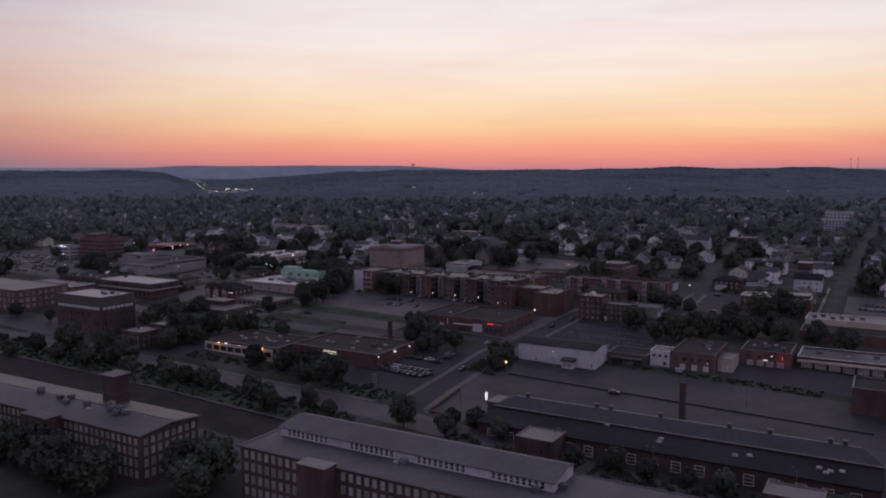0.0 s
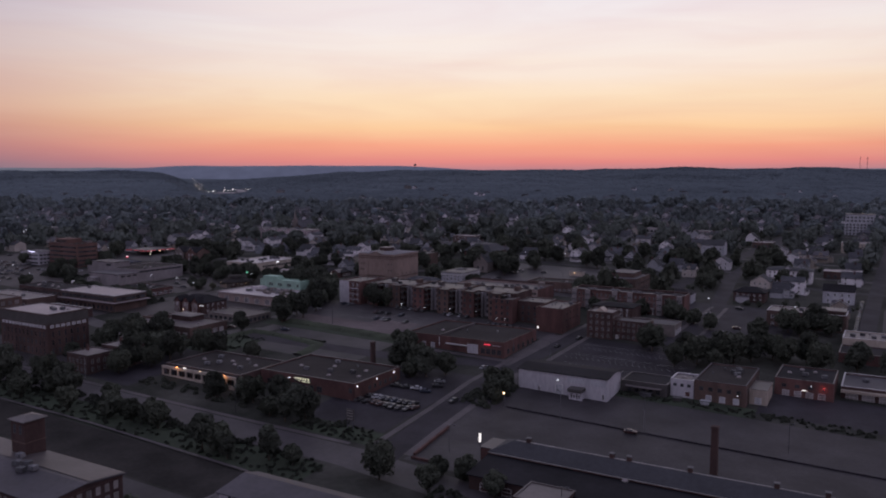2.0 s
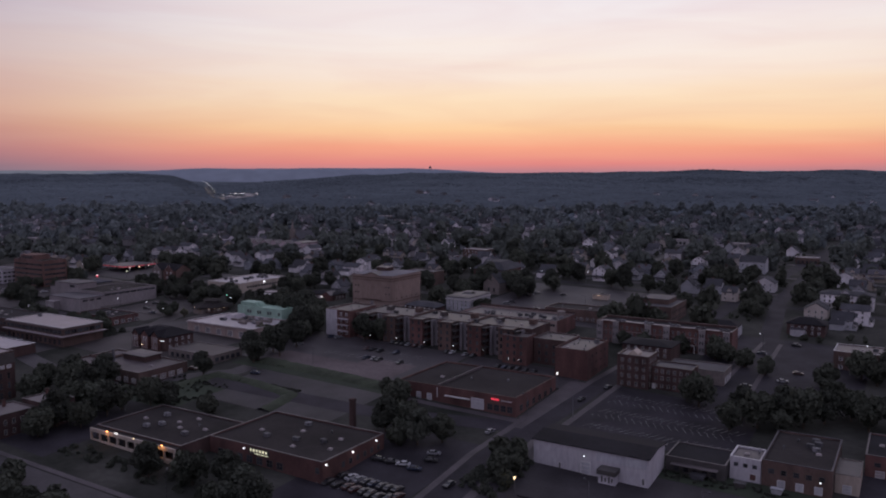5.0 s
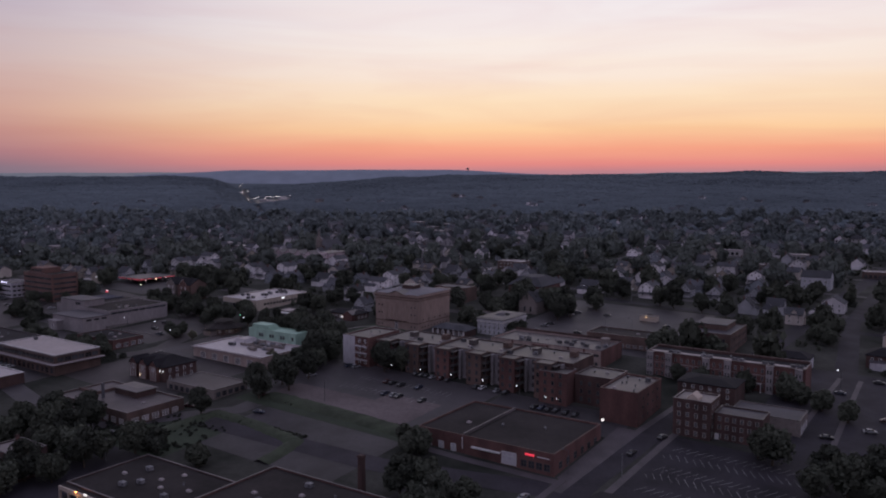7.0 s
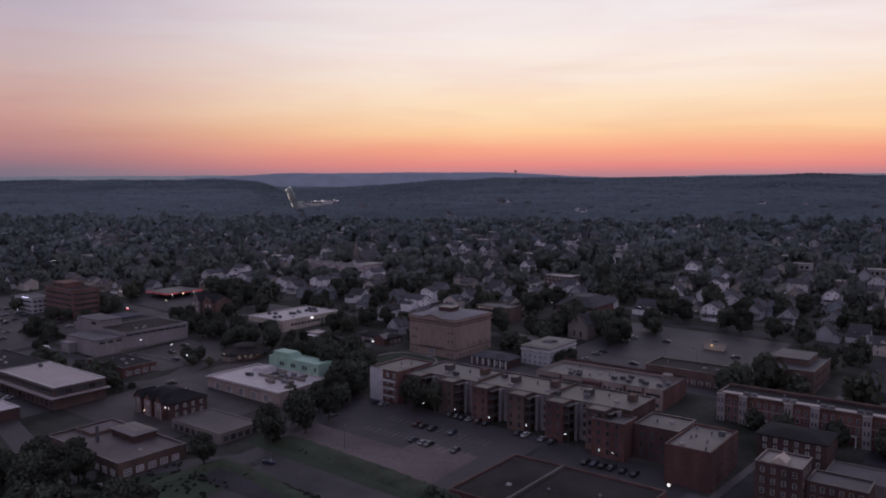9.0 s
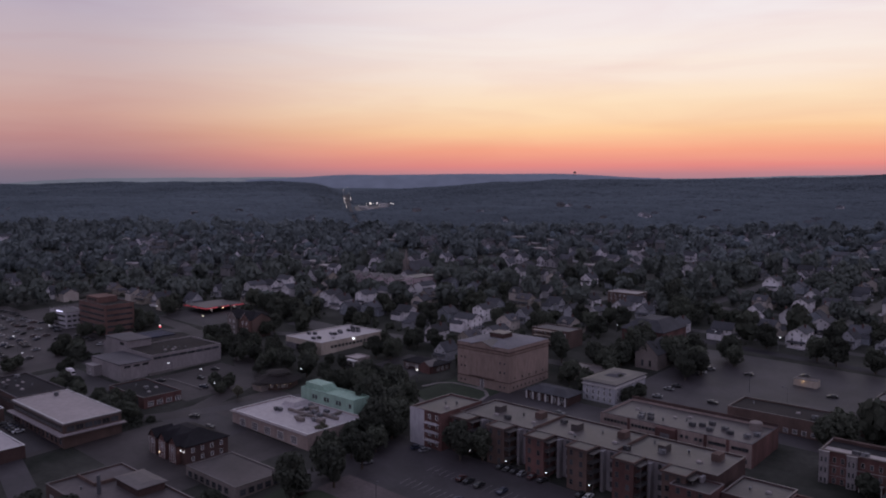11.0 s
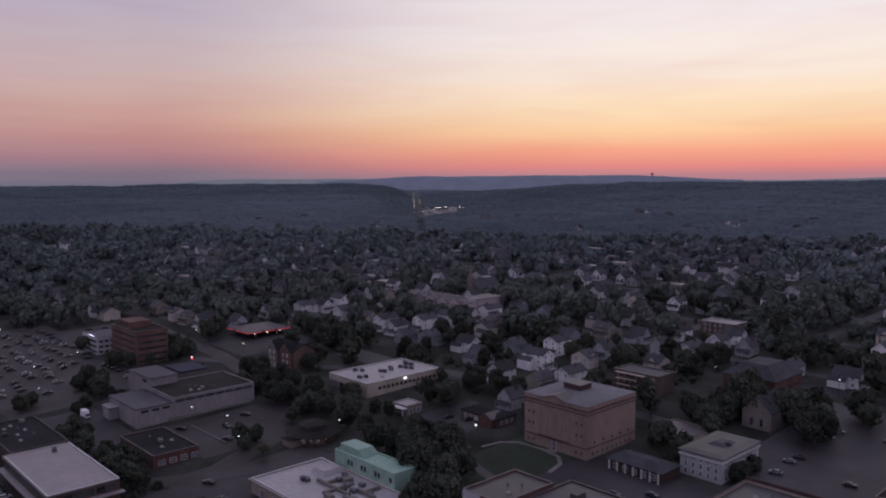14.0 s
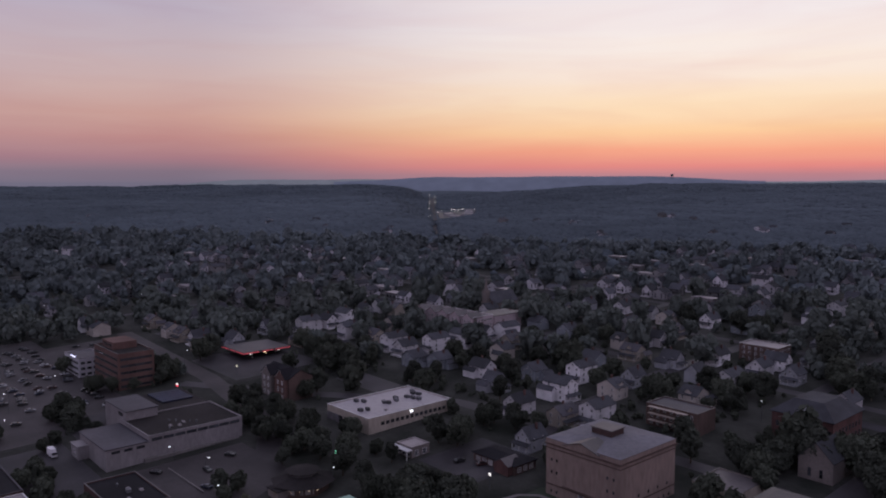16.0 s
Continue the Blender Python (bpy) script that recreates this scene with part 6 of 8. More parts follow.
    for a, b in ((0, 0.32), (0.40, 0.62), (0.68, 1.0)):
        part("lit_edge", Shape().box(L * a, L * b, -0.15, 0, h - 0.8, h - 0.3).box(L, L + 0.15, D * a, D * b, h - 0.8, h - 0.3), red_edge, c, "red lit fascia")
    for i in range(3):
        part("lamp_panel", Shape().box(L - 0.3, L + 0.25, 4 + i * 9, 4.8 + i * 9, h - 1.4, h - 1.0), LAMP_WARM if i % 2 else SIGN_WHITE, c)
    TAKEN.append((x0 - 2, x1 + 2, y0 - 2, y1 + 2))
    r, sz = block("station_kiosk", "small kiosk with a pale flat roof", "kiosk", -410, -401, 477, 486, 4.0, WALL_STONE, ROOF_LIGHT, 0.2, ROOF_LIGHT)
    openings(r, sz, "S", [0.5], 3, 0.5, 8.5, window_mesh(2.0, 2.2, TRIM, GLASS)), openings(r, sz, "E", [0.5], 2, 0.5, 8.5, window_mesh(2.0, 2.2, TRIM, GLASS))
    part("canopy", Shape().box(-1, 10, -3.0, -0.3, 3.2, 3.6), TRIM, r, "white canopy over the door")
    for u in (-0.8, 9.4):
        part("canopy_post", Shape().box(u, u + 0.3, -2.9, -2.6, -1, 3.2), TRIM, r)
    r, sz = hipped("roadside_cafe", "low dark-roofed cafe with a gabled porch", "cafe", -384, -363, 493.5, 505, 3.2, 1.8, 5, BRICK_BROWN, ROOF_BLACK, 0.7)
    openings(r, sz, "S", [0.5], 6, 1, 20, window_mesh(2.2, 1.9, TRIM, BLIND, 2)), openings(r, sz, "E", [0.5], 3, 1, 10.5, window_mesh(2.0, 1.9, TRIM, BLIND, 2))
    part("gable", Shape().gable_wall(13, 20, -2.4, 2, -2, 3.4, 2.0, "y"), BRICK_RED, r, "projecting porch gable"), part("gable_roof", Shape().gable(13, 20, -2.4, 5, 3.4, 2.0, 0.3, 0.2, "y"), ROOF_PALE, r)
    r, sz = block("works_hall", "dark-roofed works hall with scattered roof vents", "works", -498, -455, 336, 356, 7.0, BRICK_DARK, ROOF_BLACK, 0.3, ROOF_GREY)
    openings(r, sz, "S", [3.6], 14, 1, 42, window_mesh(1.8, 2.0, TRIM_DARK, GLASS)), openings(r, sz, "E", [3.6], 6, 1, 19, window_mesh(1.8, 2.0, TRIM_DARK, GLASS))
    units_on(r, [("hatch", 8, 9), ("hatch", 11, 6), ("vent", 14, 10), ("hatch", 17, 12), ("hatch", 22, 8), ("vent", 25, 13), ("ac", 20, 4), ("hatch", 30, 7), ("ac", 5, 14)], 7.0)
    # gabled brick terrace
    r, sz = rooms("gabled_terrace", "tan terrace house with two white-trimmed pointed gables", "house", -519, -494, 479, 492, 10.5, 3.6, BRICK_BROWN, ROOF_BLACK, "x", 0.3)
    for a in (2, 15):
        part("gable", Shape().gable_wall(a, a + 9, -1.5, 3, -2, 10.5, 4.2, "y"), WALL_STONE if a < 5 else BRICK_ORANGE, r), part("gable_roof", Shape().gable(a, a + 9, -1.5, 5, 10.5, 4.2, 0.3, 0.2, "y"), ROOF_BLACK, r)
        part("gable_trim", Shape().gable(a - 0.1, a + 9.1, -1.75, -1.5, 10.25, 4.2, 0.0, 0.3, "y"), TRIM, r)
        for u in (2.6, 6.4):
            for z in (0.8, 4.2, 7.6):
                part("window", window_mesh(1.5, 1.9, TRIM, BLIND), None, r, "", (a + u, -1.5, z))
    r, sz = block("long_school", "long pinkish three-storey institution", "school", -585, -530, 634, 652, 10.5, WALL_PINK, ROOF_PALE, 0.5, TRIM)
    openings(r, sz, "S", [0.9, 4.2, 7.5], 20, 1, 54, window_mesh(1.5, 1.8, TRIM, GLASS)), openings(r, sz, "E", [0.9, 4.2, 7.5], 6, 1, 17, window_mesh(1.5, 1.8, TRIM, GLASS))
    for a in (0, 11.8, 23.5, 35.2, 47):
        bay = part("bay", Shape().gable_wall(a, a + 8, -2, 3, -2, 10.6, 3.0, "y"), WALL_PINK, r, "gabled front bay")
        part("bay_roof", Shape().gable(a, a + 8, -2, 8, 10.6, 3.0, 0.3, 0.2, "y"), ROOF_PALE, r)
        for u in (2.2, 5.8):
            for z in (0.9, 4.2, 7.5):
                part("window", window_mesh(1.3, 1.8, TRIM, GLASS), None, bay, "", (a + u, -2, z))
    part("long_wing", Shape().box(40, 56, 18, 44, -3, 10.0), WALL_PINK, r, "rear wing of the institution"), part("wing_roof", Shape().box(39.6, 56.4, 17.6, 44.4, 10.0, 10.4), ROOF_PALE, r)
    r, sz = hipped("brick_school", "old red brick school with a broad slate roof", "school", -319, -295, 598, 626, 10.6, 5.2, 7, BRICK_RED, ROOF_SLATE, 0.8)
    openings(r, sz, "S", [1.0, 5.0], 8, 1, 24, window_mesh(1.5, 2.2, TRIM_DARK, GLASS)), openings(r, sz, "E", [1.0, 5.0], 8, 1, 27, window_mesh(1.5, 2.2, TRIM_DARK, GLASS))
    part("dormer", Shape().gable_wall(9, 16, 1, 6, 10, 12.3, 2.6, "y"), WALL_GREY, r), part("dormer_roof", Shape().gable(9, 16, 1, 9, 12.3, 2.6, 0.3, 0.2, "y"), ROOF_SLATE, r)
    r, sz = rooms("stone_chapel", "small stone chapel with a steep roof", "chapel", -294, -282, 566, 582, 7.5, 6.0, WALL_STONE, ROOF_METAL, "y", 0.3)
    openings(r, sz, "S", [1.4], 2, 2, 10, window_mesh(1.2, 3.0, TRIM_DARK, GLASS))
    r, sz = block("flat_apartments", "brick apartment house with porches and flat roof", "apartment house", -362, -338, 574, 588, 9.0, BRICK_BROWN, ROOF_GREY, 0.4)
    openings(r, sz, "S", [0.9, 3.8, 6.6], 7, 1, 23, window_mesh(1.2, 1.6))
    for z in (2.7, 5.6, 8.4):
        part("porch_deck", Shape().box(2, 20, -2.2, 0, z, z + 0.2), WALL_CREAM, r)
    r, sz = block("brick_flats", "square brick flats with a bright pale roof", "apartment house", -386, -364, 699, 714, 9.0, BRICK_BROWN, ROOF_LIGHT, 0.4, TRIM)
    openings(r, sz, "S", [0.9, 3.8, 6.6], 6, 1, 21, window_mesh(1.2, 1.6)), openings(r, sz, "E", [0.9, 3.8, 6.6], 4, 1, 14, window_mesh(1.2, 1.6))
    lot("parking_lot", -512, -466, 517, 534, ASPHALT_PALE, 0.08, "pale empty yard beside the white shop")
    r, sz = rooms("church", "grey church with a pointed roof", "church", -580, -568, 690, 716, 8, 7, WALL_STONE, ROOF_SLATE, "y", 0.3)
    part("steeple", Shape().box(4, 8, -3, 1, 0, 17).tube(6, -1, 17, 27, 2.2, 0.1, 4), WALL_STONE, r)
    r, sz = block("white_annexe", "low cream annexe behind the stone hall", "annexe", -313, -296, 528, 546, 3.6, WALL_CREAM, ROOF_PALE, 0.3)


west_side()



def east_side():
    r, sz = block("far_offices", "pale institutional block far up the street", "office", -70, -34, 985, 1008, 13, WALL_GREY, ROOF_PALE, 0.4, TRIM)
    openings(r, sz, "S", [1, 4.2, 7.4, 10.4], 10, 1, 35, window_mesh(1.9, 1.6, TRIM_DARK, GLASS))
    part("upper_block", Shape().box(4, 32, 4, 20, 13, 22), WALL_GREY, r, "set-back upper storeys"), part("upper_slab", Shape().box(3.6, 32.4, 3.6, 20.4, 22, 22.4), ROOF_PALE, r)
    for z in (14.4, 18):
        for i in range(7):
            part("window", window_mesh(1.9, 1.6, TRIM_DARK, GLASS), None, r, "", (6.4 + i * 3.8, 4, z))
    r, sz = hipped("double_house", "long white two-storey house with a dark roof and porches", "house", -96, -67, 632, 647, 8.4, 1.6, 6, SIDING_WHITE, ROOF_SLATE, 0.6)
    openings(r, sz, "S", [0.9, 3.6, 6.2], 9, 1, 28, window_mesh(1.2, 1.6, TRIM, GLASS)), openings(r, sz, "E", [0.9, 3.6, 6.2], 4, 1, 14, window_mesh(1.2, 1.7, TRIM, GLASS))
    part("porch_roof", Shape().box(2, 27, -2.4, 0, 3.1, 3.35), ROOF_LIGHT, r, "pale flat porch roof")
    for i in range(7):
        part("porch_post", Shape().box(2.2 + i * 4, 2.5 + i * 4, -2.3, -2.0, -1, 3.1), TRIM, r)
    part("dormer", Shape().gable_wall(11, 16, 1.5, 6, 7, 9.6, 1.8, "y"), SIDING_WHITE, r), part("dormer_roof", Shape().gable(11, 16, 1.5, 8, 9.6, 1.8, 0.3, 0.2, "y"), ROOF_SLATE, r)
    r, sz = rooms("grey_barn", "tall grey gabled building among the houses", "house", -165, -146, 747, 763, 9, 4.0, WALL_GREY, ROOF_SLATE, "x", 0.4)
    openings(r, sz, "S", [1.2, 5.0], 5, 1, 18, window_mesh(1.3, 1.8, TRIM, GLASS))
    for x0, x1, y0, y1, wall in ((-210, -191, 818, 829, WALL_STONE), (-134, -116, 822, 834, BRICK_BROWN), (-62, -38, 666, 682, BRICK_DARK)):
        r, sz = block("flat_shop", "low shop with a bright pale roof edge", "shop", x0, x1, y0, y1, 5.0, wall, ROOF_LIGHT, 0.3, TRIM)
        openings(r, sz, "S", [0.6], 5, 1, x1 - x0 - 1, window_mesh(2.2, 2.2, TRIM_DARK, GLASS, 2))
    r, sz = rooms("side_house", "grey-lilac gabled house beside the long street", "house", -55, -38, 567, 580, 7.6, 3.4, WALL_GREY, ROOF_BLACK, "x", 0.4)
    openings(r, sz, "S", [0.9, 4.4], 4, 1, 16, window_mesh(1.2, 1.7))
    r, sz = hipped("corner_house", "dark brick house with black hipped roof", "house", -103, -85, 546, 560, 5.8, 2.8, 6, BRICK_DARK, ROOF_BLACK, 0.6)
    openings(r, sz, "S", [0.9, 3.6], 5, 1, 17, window_mesh(1.2, 1.5))
    part("white_wing", Shape().box(2, 9, -4, 0, -2, 3.6), WALL_WHITE, r, "low white front wing"), part("wing_roof", Shape().box(1.6, 9.4, -4.4, 0, 3.6, 3.85), ROOF_GREY, r)
    r, sz = block("flat_apartments", "pale three-storey apartment house with a light roof", "apartment house", -60, -38, 822, 836, 9, WALL_CREAM, ROOF_LIGHT, 0.4, TRIM)
    openings(r, sz, "S", [0.9, 3.8, 6.6], 7, 1, 21, window_mesh(1.3, 1.6))
    r, sz = rooms("side_house", "white gabled house beside the straight street", "house", -140, -127, 668, 680, 6.0, 3.8, SIDING_WHITE, ROOF_SLATE, "y", 0.4)
    openings(r, sz, "S", [0.9, 3.8], 3, 1, 12, window_mesh(1.2, 1.6))
    r, sz = rooms("side_house", "cream gabled house with a dark roof", "house", -100, -88, 590, 604, 6.0, 3.6, SIDING_CREAM, ROOF_SLATE, "y", 0.4)
    openings(r, sz, "S", [0.9, 3.8], 3, 1, 11, window_mesh(1.2, 1.6))


east_side()

# ---------------------------------------------------------------- cars
PAINTS = {"white": (0.33, 0.33, 0.35), "silver": (0.15, 0.152, 0.165), "black": (0.02, 0.02, 0.022), "dark red": (0.045, 0.016, 0.016), "dark blue": (0.02, 0.027, 0.05)}
CAR_GLASS = material("car_glass", (0.02, 0.022, 0.026), 0.1, 0.2, 1.0, 0.0, spec=0.6)
CARS = {}


def car_at(colour, x, y, turn, simple=False):
    z = land(x, y) + 0.13
    sx, sy = SLOPE * -SN, SLOPE * CS
    m = pose(x, y, z, math.degrees(math.atan(sy)), -math.degrees(math.atan(sx)), 0) @ pose(0, 0, 0, 0, 0, turn)
    if (colour, simple) in CARS:
        copy_thing(CARS[colour, simple], m)
        return
    root = thing("car", colour + " parked car standing on asphalt", "car", x, y, z, group="parked cars")
    CARS[colour, simple] = root
    pname = colour.replace(" ", "_") + "_car_paint"
    paint = bpy.data.materials.get(pname) or material(pname, PAINTS[colour], 0.3, 0.06, 2.0, 0.0, spec=0.6)
    prof = [(-2.25, 0.32), (2.2, 0.32), (2.28, 0.62), (2.15, 0.85), (1.1, 0.98), (-1.55, 1.0), (-2.2, 0.92), (-2.3, 0.6)]
    s = Shape()
    for k, (w0, w1) in enumerate(((-0.88, 0.88),)):
        vs = [(px, w0, pz) for px, pz in prof] + [(px, w1, pz) for px, pz in prof]
        s.add(vs, [tuple(range(8)), tuple(range(15, 7, -1))] + [(i + 8, (i + 1) % 8 + 8, (i + 1) % 8, i) for i in range(8)])
    part("body", s, paint, root)
    g = Shape().add([(-1.75, -0.8, 1.0), (1.1, -0.8, 0.98), (1.1, 0.8, 0.98), (-1.75, 0.8, 1.0), (-1.2, -0.62, 1.42), (0.3, -0.62, 1.44), (0.3, 0.62, 1.44), (-1.2, 0.62, 1.42)],
                    [(0, 1, 5, 4), (1, 2, 6, 5), (2, 3, 7, 6), (3, 0, 4, 7)])
    part("cabin_glass", g, CAR_GLASS, root)
    part("cabin_roof", Shape().box(-1.25, 0.35, -0.64, 0.64, 1.42, 1.47), paint, root)
    for px in () if simple else (-1.4, 1.4):
        for py in (-0.8, 0.8):
            w = part("wheel", Shape().tube(0, 0, -0.1, 0.1, 0.33, n=10), RUBBER, root, "", (px, py, 0.33))
            w.matrix_basis = pose(px, py, 0.33, 90, 0, 0)
    root.matrix_basis = m


rng = random.Random(7)
COLS = ["white", "black", "silver", "black", "black", "white", "dark blue", "black", "silver"]


DULL = ["silver", "black", "black", "dark blue", "dark red", "black", "black", "silver", "black", "white"]


def park(points, turn=90, jitter=4):
    for x, y in points:
        car_at(rng.choice(COLS + DULL * 3 if -200 < x < -170 and y < 320 else DULL), x, y, turn + rng.uniform(-jitter, jitter) + (180 if rng.random() < 0.4 else 0))


park([(-194, 283), (-190.5, 283), (-187, 283.5), (-184, 283), (-181, 283.5), (-178.5, 283), (-175.5, 283), (-172.5, 283.5)], 80)
park([(-193, 289), (-190, 289), (-187, 289), (-184, 289), (-181.5, 289), (-178.5, 289), (-176, 289), (-173.4, 289.5), (-170.8, 286)], 80)
park([(-191, 304), (-186, 304.5), (-182, 305), (-177, 304), (-178, 317), (-176, 312)], 20)
park([(-162, 300), (-171, 343), (-156, 391), (-152, 410), (-149, 455)], 84)
park([(-272, 407), (-269, 407), (-264.5, 407), (-256, 408), (-263, 394), (-258.5, 394), (-256, 394), (-245, 395)], 90)
park([(-268, 423), (-265, 423), (-262, 423), (-259, 423), (-255, 423), (-251, 423), (-236, 422), (-233, 422), (-226, 422), (-222, 422), (-204, 413), (-201, 413.5), (-198, 413.5), (-195, 414), (-191, 414), (-187, 414)], 90)
park([(-265, 571), (-264, 576), (-263, 584), (-264, 541), (-263, 547), (-245, 586), (-241, 535), (-263, 528), (-224, 600), (-205, 575)], 10, 12)
park([(-292, 474), (-300, 470), (-283, 482)], 0, 10)
park([(-302, 417), (-298, 417), (-306, 396)], 70)
park([(-447, 328.5), (-443.6, 328.5), (-440.2, 328.6), (-436.8, 328.4), (-433.4, 328.6)], 84)
park([(-455, 400), (-452, 428), (-430, 408), (-444, 415), (-380, 380), (-396, 383)], 20, 20)
park([(-310, 530), (-306, 531), (-302, 532), (-298, 533), (-312, 540)], 100)
park([(-104, 441), (-101, 478), (-107, 496), (-95, 520), (-88, 470), (-75, 440), (-92, 455)], 10, 20)
park([(-340, 305), (-338, 302), (-318, 306), (-330, 298)], 20)
park([(-34, 470 + 7 * i) for i in range(16)], 88)
park([(-14 + 3 * i, 520) for i in range(10)] + [(-14 + 3 * i, 534) for i in range(9)], 90)
park([(-372, 500), (-378, 492), (-386, 488), (-376, 520), (-365, 515)], 40, 40)
car_at("dark red", -94, 303, 10)
park([(-305, 365), (-318, 340), (-290, 350)], 20)
for row in range(7):
    for i in range(24):
        if rng.random() < (0.72 if i < 17 else 0.4):
            car_at(rng.choice(DULL), -700 + i * 6.5 + rng.uniform(-2.6, 2.6), 358 + row * 9.5 + 1.6 * math.sin(i * 0.7 + row) + rng.uniform(-1, 1), 80 + 40 * (row % 3 == 1) + rng.uniform(-8, 8), True)
for i in range(18):
    if rng.random() < 0.7:
        car_at(rng.choice(DULL), -680 + i * 3.2, 440 + (i % 3) * 9, 85, True)
van = thing("delivery_van", "white box van parked in a yard", "van", -500, 377, land(-500, 377))
part("box", Shape().box(-3.2, 1.6, -1.1, 1.1, 0.6, 3.2, 0, 0.05), SIDING_WHITE, van), part("cab", Shape().box(1.6, 3.4, -1.05, 1.05, 0.5, 2.4, 0, 0.12), SIDING_WHITE, van), part("windscreen", Shape().box(3.3, 3.42, -0.9, 0.9, 1.4, 2.2), CAR_GLASS, van)
for px in (-2, 2.4):
    for py in (-0.95, 0.95):
        part("wheel", Shape().tube(0, 0, -0.13, 0.13, 0.42), RUBBER, van).matrix_basis = pose(px, py, 0.42, 90, 0, 0)

# ---------------------------------------------------------------- street lamps and poles
LAMPS = {}


def street_lamp(x, y, h=8.0, lit=True, turn=0, z=None):
    m = pose(x, y, land(x, y), 0, 0, turn)
    key = (h, lit)
    if key in LAMPS:
        copy_thing(LAMPS[key], m)
        return
    root = thing("street_lamp", ("lit" if lit else "unlit") + " street lamp on a thin steel pole", "street lamp", x, y, land(x, y), group="street lamps")
    part("pole", Shape().tube(0, 0, -0.5, h, 0.13, 0.08, 8), STEEL, root)
    part("arm", Shape().limb((0, 0, h - 0.1), (0, -1.6, h + 0.25), 0.06, 0.05), STEEL, root)
    head = part("head", Shape().box(-0.2, 0.2, -2.2, -1.5, h + 0.15, h + 0.36), STEEL_DARK, root)
    part("lens", Shape().box(-0.24, 0.24, -2.15, -1.55, h - 0.05, h + 0.16), LAMP_WHITE if lit else STEEL_DARK, head)
    root.matrix_basis = m
    LAMPS[key] = root


for x, y, h, lit in [(-91, 309, 12, False), (-120, 304, 10, False), (-45, 312, 10, False), (-278, 374, 8, False), (-299, 291, 8, False), (-462, 410, 6, True), (-448, 416, 4, True), (-419, 409, 4, True), (-541, 368, 6, True), (-595, 403, 7, True), (-402, 442, 7, True), (-152, 372, 8, False), (-167, 365, 8, False),
                     (-243, 428, 5, True), (-226, 250, 9, False), (-310, 248, 9, False), (-360, 246, 9, False), (-140, 258, 9, False), (-60, 234, 9, False), (-20, 236, 9, False), (-92, 234, 9, False), (-570, 378, 9, True), (-640, 392, 9, False),
                     (-340, 262, 7, True), (-590, 470, 9, True), (-250, 640, 8, True), (-280, 630, 8, True), (-330, 612, 8, True), (-150, 600, 8, True), (-108, 505, 8, True), (-235, 560, 9, False), (-215, 548, 9, False), (-62, 505, 8, True), (-753, 434, 8, True), (-834, 504, 8, True), (-910, 540, 8, True), (-792, 522, 8, True), (-796, 526, 8, True), (-799, 452, 8, True), (-1007, 551, 8, True), (-836, 573, 8, True)]:
    street_lamp(x, y, h, lit, (x * 7) % 360)
post = thing("gate_lamp", "white glowing post lamp at the yard gate", "lamp", -134, 268, land(-134, 268))
part("post", Shape().box(-0.2, 0.2, -0.2, 0.2, 0, 1.2), STEEL_DARK, post), part("panel", Shape().box(-0.35, 0.35, -0.2, 0.2, 1.2, 4.0), SIGN_WHITE, post, "tall glowing white panel")
post = thing("yard_lamp", "warm lantern on a post among bushes", "lamp", -143, 305, land(-143, 305))
part("post", Shape().tube(0, 0, -0.3, 5.0, 0.12), STEEL_DARK, post), part("lantern", Shape().box(-0.22, 0.22, -0.22, 0.22, 5.0, 5.7, 0, 0.05), LAMP_WARM, post)
ll = bpy.data.lights.new("yard_light", "POINT")
ll.energy, ll.color, ll.shadow_soft_size = 60, (1, 0.75, 0.4), 0.4
new("yard_light", ll).location = (-143, 304, land(-143, 305) + 5)
for x, y, mat, lab in ((-171, 402, SIGN_WHITE, "small lit white sign beside a bush"), (-361, 479, SIGN_WHITE, "lit white forecourt sign on a pole"), (-415, 452, shining("green_signal", (0.25, 0.95, 0.55), 1.0), "green traffic light on a pole"), (-552, 482, SIGN_LIT, "lit yellow price sign on a pole"), (-700, 392, LAMP_WHITE, "bright lamp on a mast")):
    p = thing("lit_sign", lab, "sign", x, y, land(x, y))
    part("pole", Shape().tube(0, 0, -0.3, 5, 0.12), STEEL_DARK, p), part("panel", Shape().box(-0.4, 0.4, -0.2, 0.2, 5, 5.8), mat, p)

# skips and a truck behind the shops
for x, y, w, mat, lab in ((-100, 343, 4.5, STEEL_DARK, "dark steel skip behind the shops"), (-88, 344, 3.5, TRIM_DARK, "black refuse container behind the shops"), (-78, 345, 3.5, WALL_GREY, "grey refuse container behind the shops")):
    sk = thing("skip", lab, "container", x, y, land(x, y))
    part("tub", Shape().add([(-w / 2 + 0.5, -0.9, 0.1), (w / 2 - 0.5, -0.9, 0.1), (w / 2 - 0.5, 0.9, 0.1), (-w / 2 + 0.5, 0.9, 0.1), (-w / 2, -1.1, 1.7), (w / 2, -1.1, 1.7), (w / 2, 1.1, 1.7), (-w / 2, 1.1, 1.7)], [(3, 2, 1, 0), (4, 5, 6, 7), (0, 1, 5, 4), (1, 2, 6, 5), (2, 3, 7, 6), (3, 0, 4, 7)]), mat, sk)
    part("rim", Shape().box(-w / 2 - 0.08, w / 2 + 0.08, -1.18, -1.1, 1.55, 1.75).box(-w / 2 - 0.08, w / 2 + 0.08, 1.1, 1.18, 1.55, 1.75), STEEL, sk)
rail = Shape()
ends = [(-148.3, 250), (-150.4, 276)]
lows = [(x + d, y, land(x, y) + z) for x, y in ends for d in (-0.4, 0.4) for z in (-0.3, 1.0)]
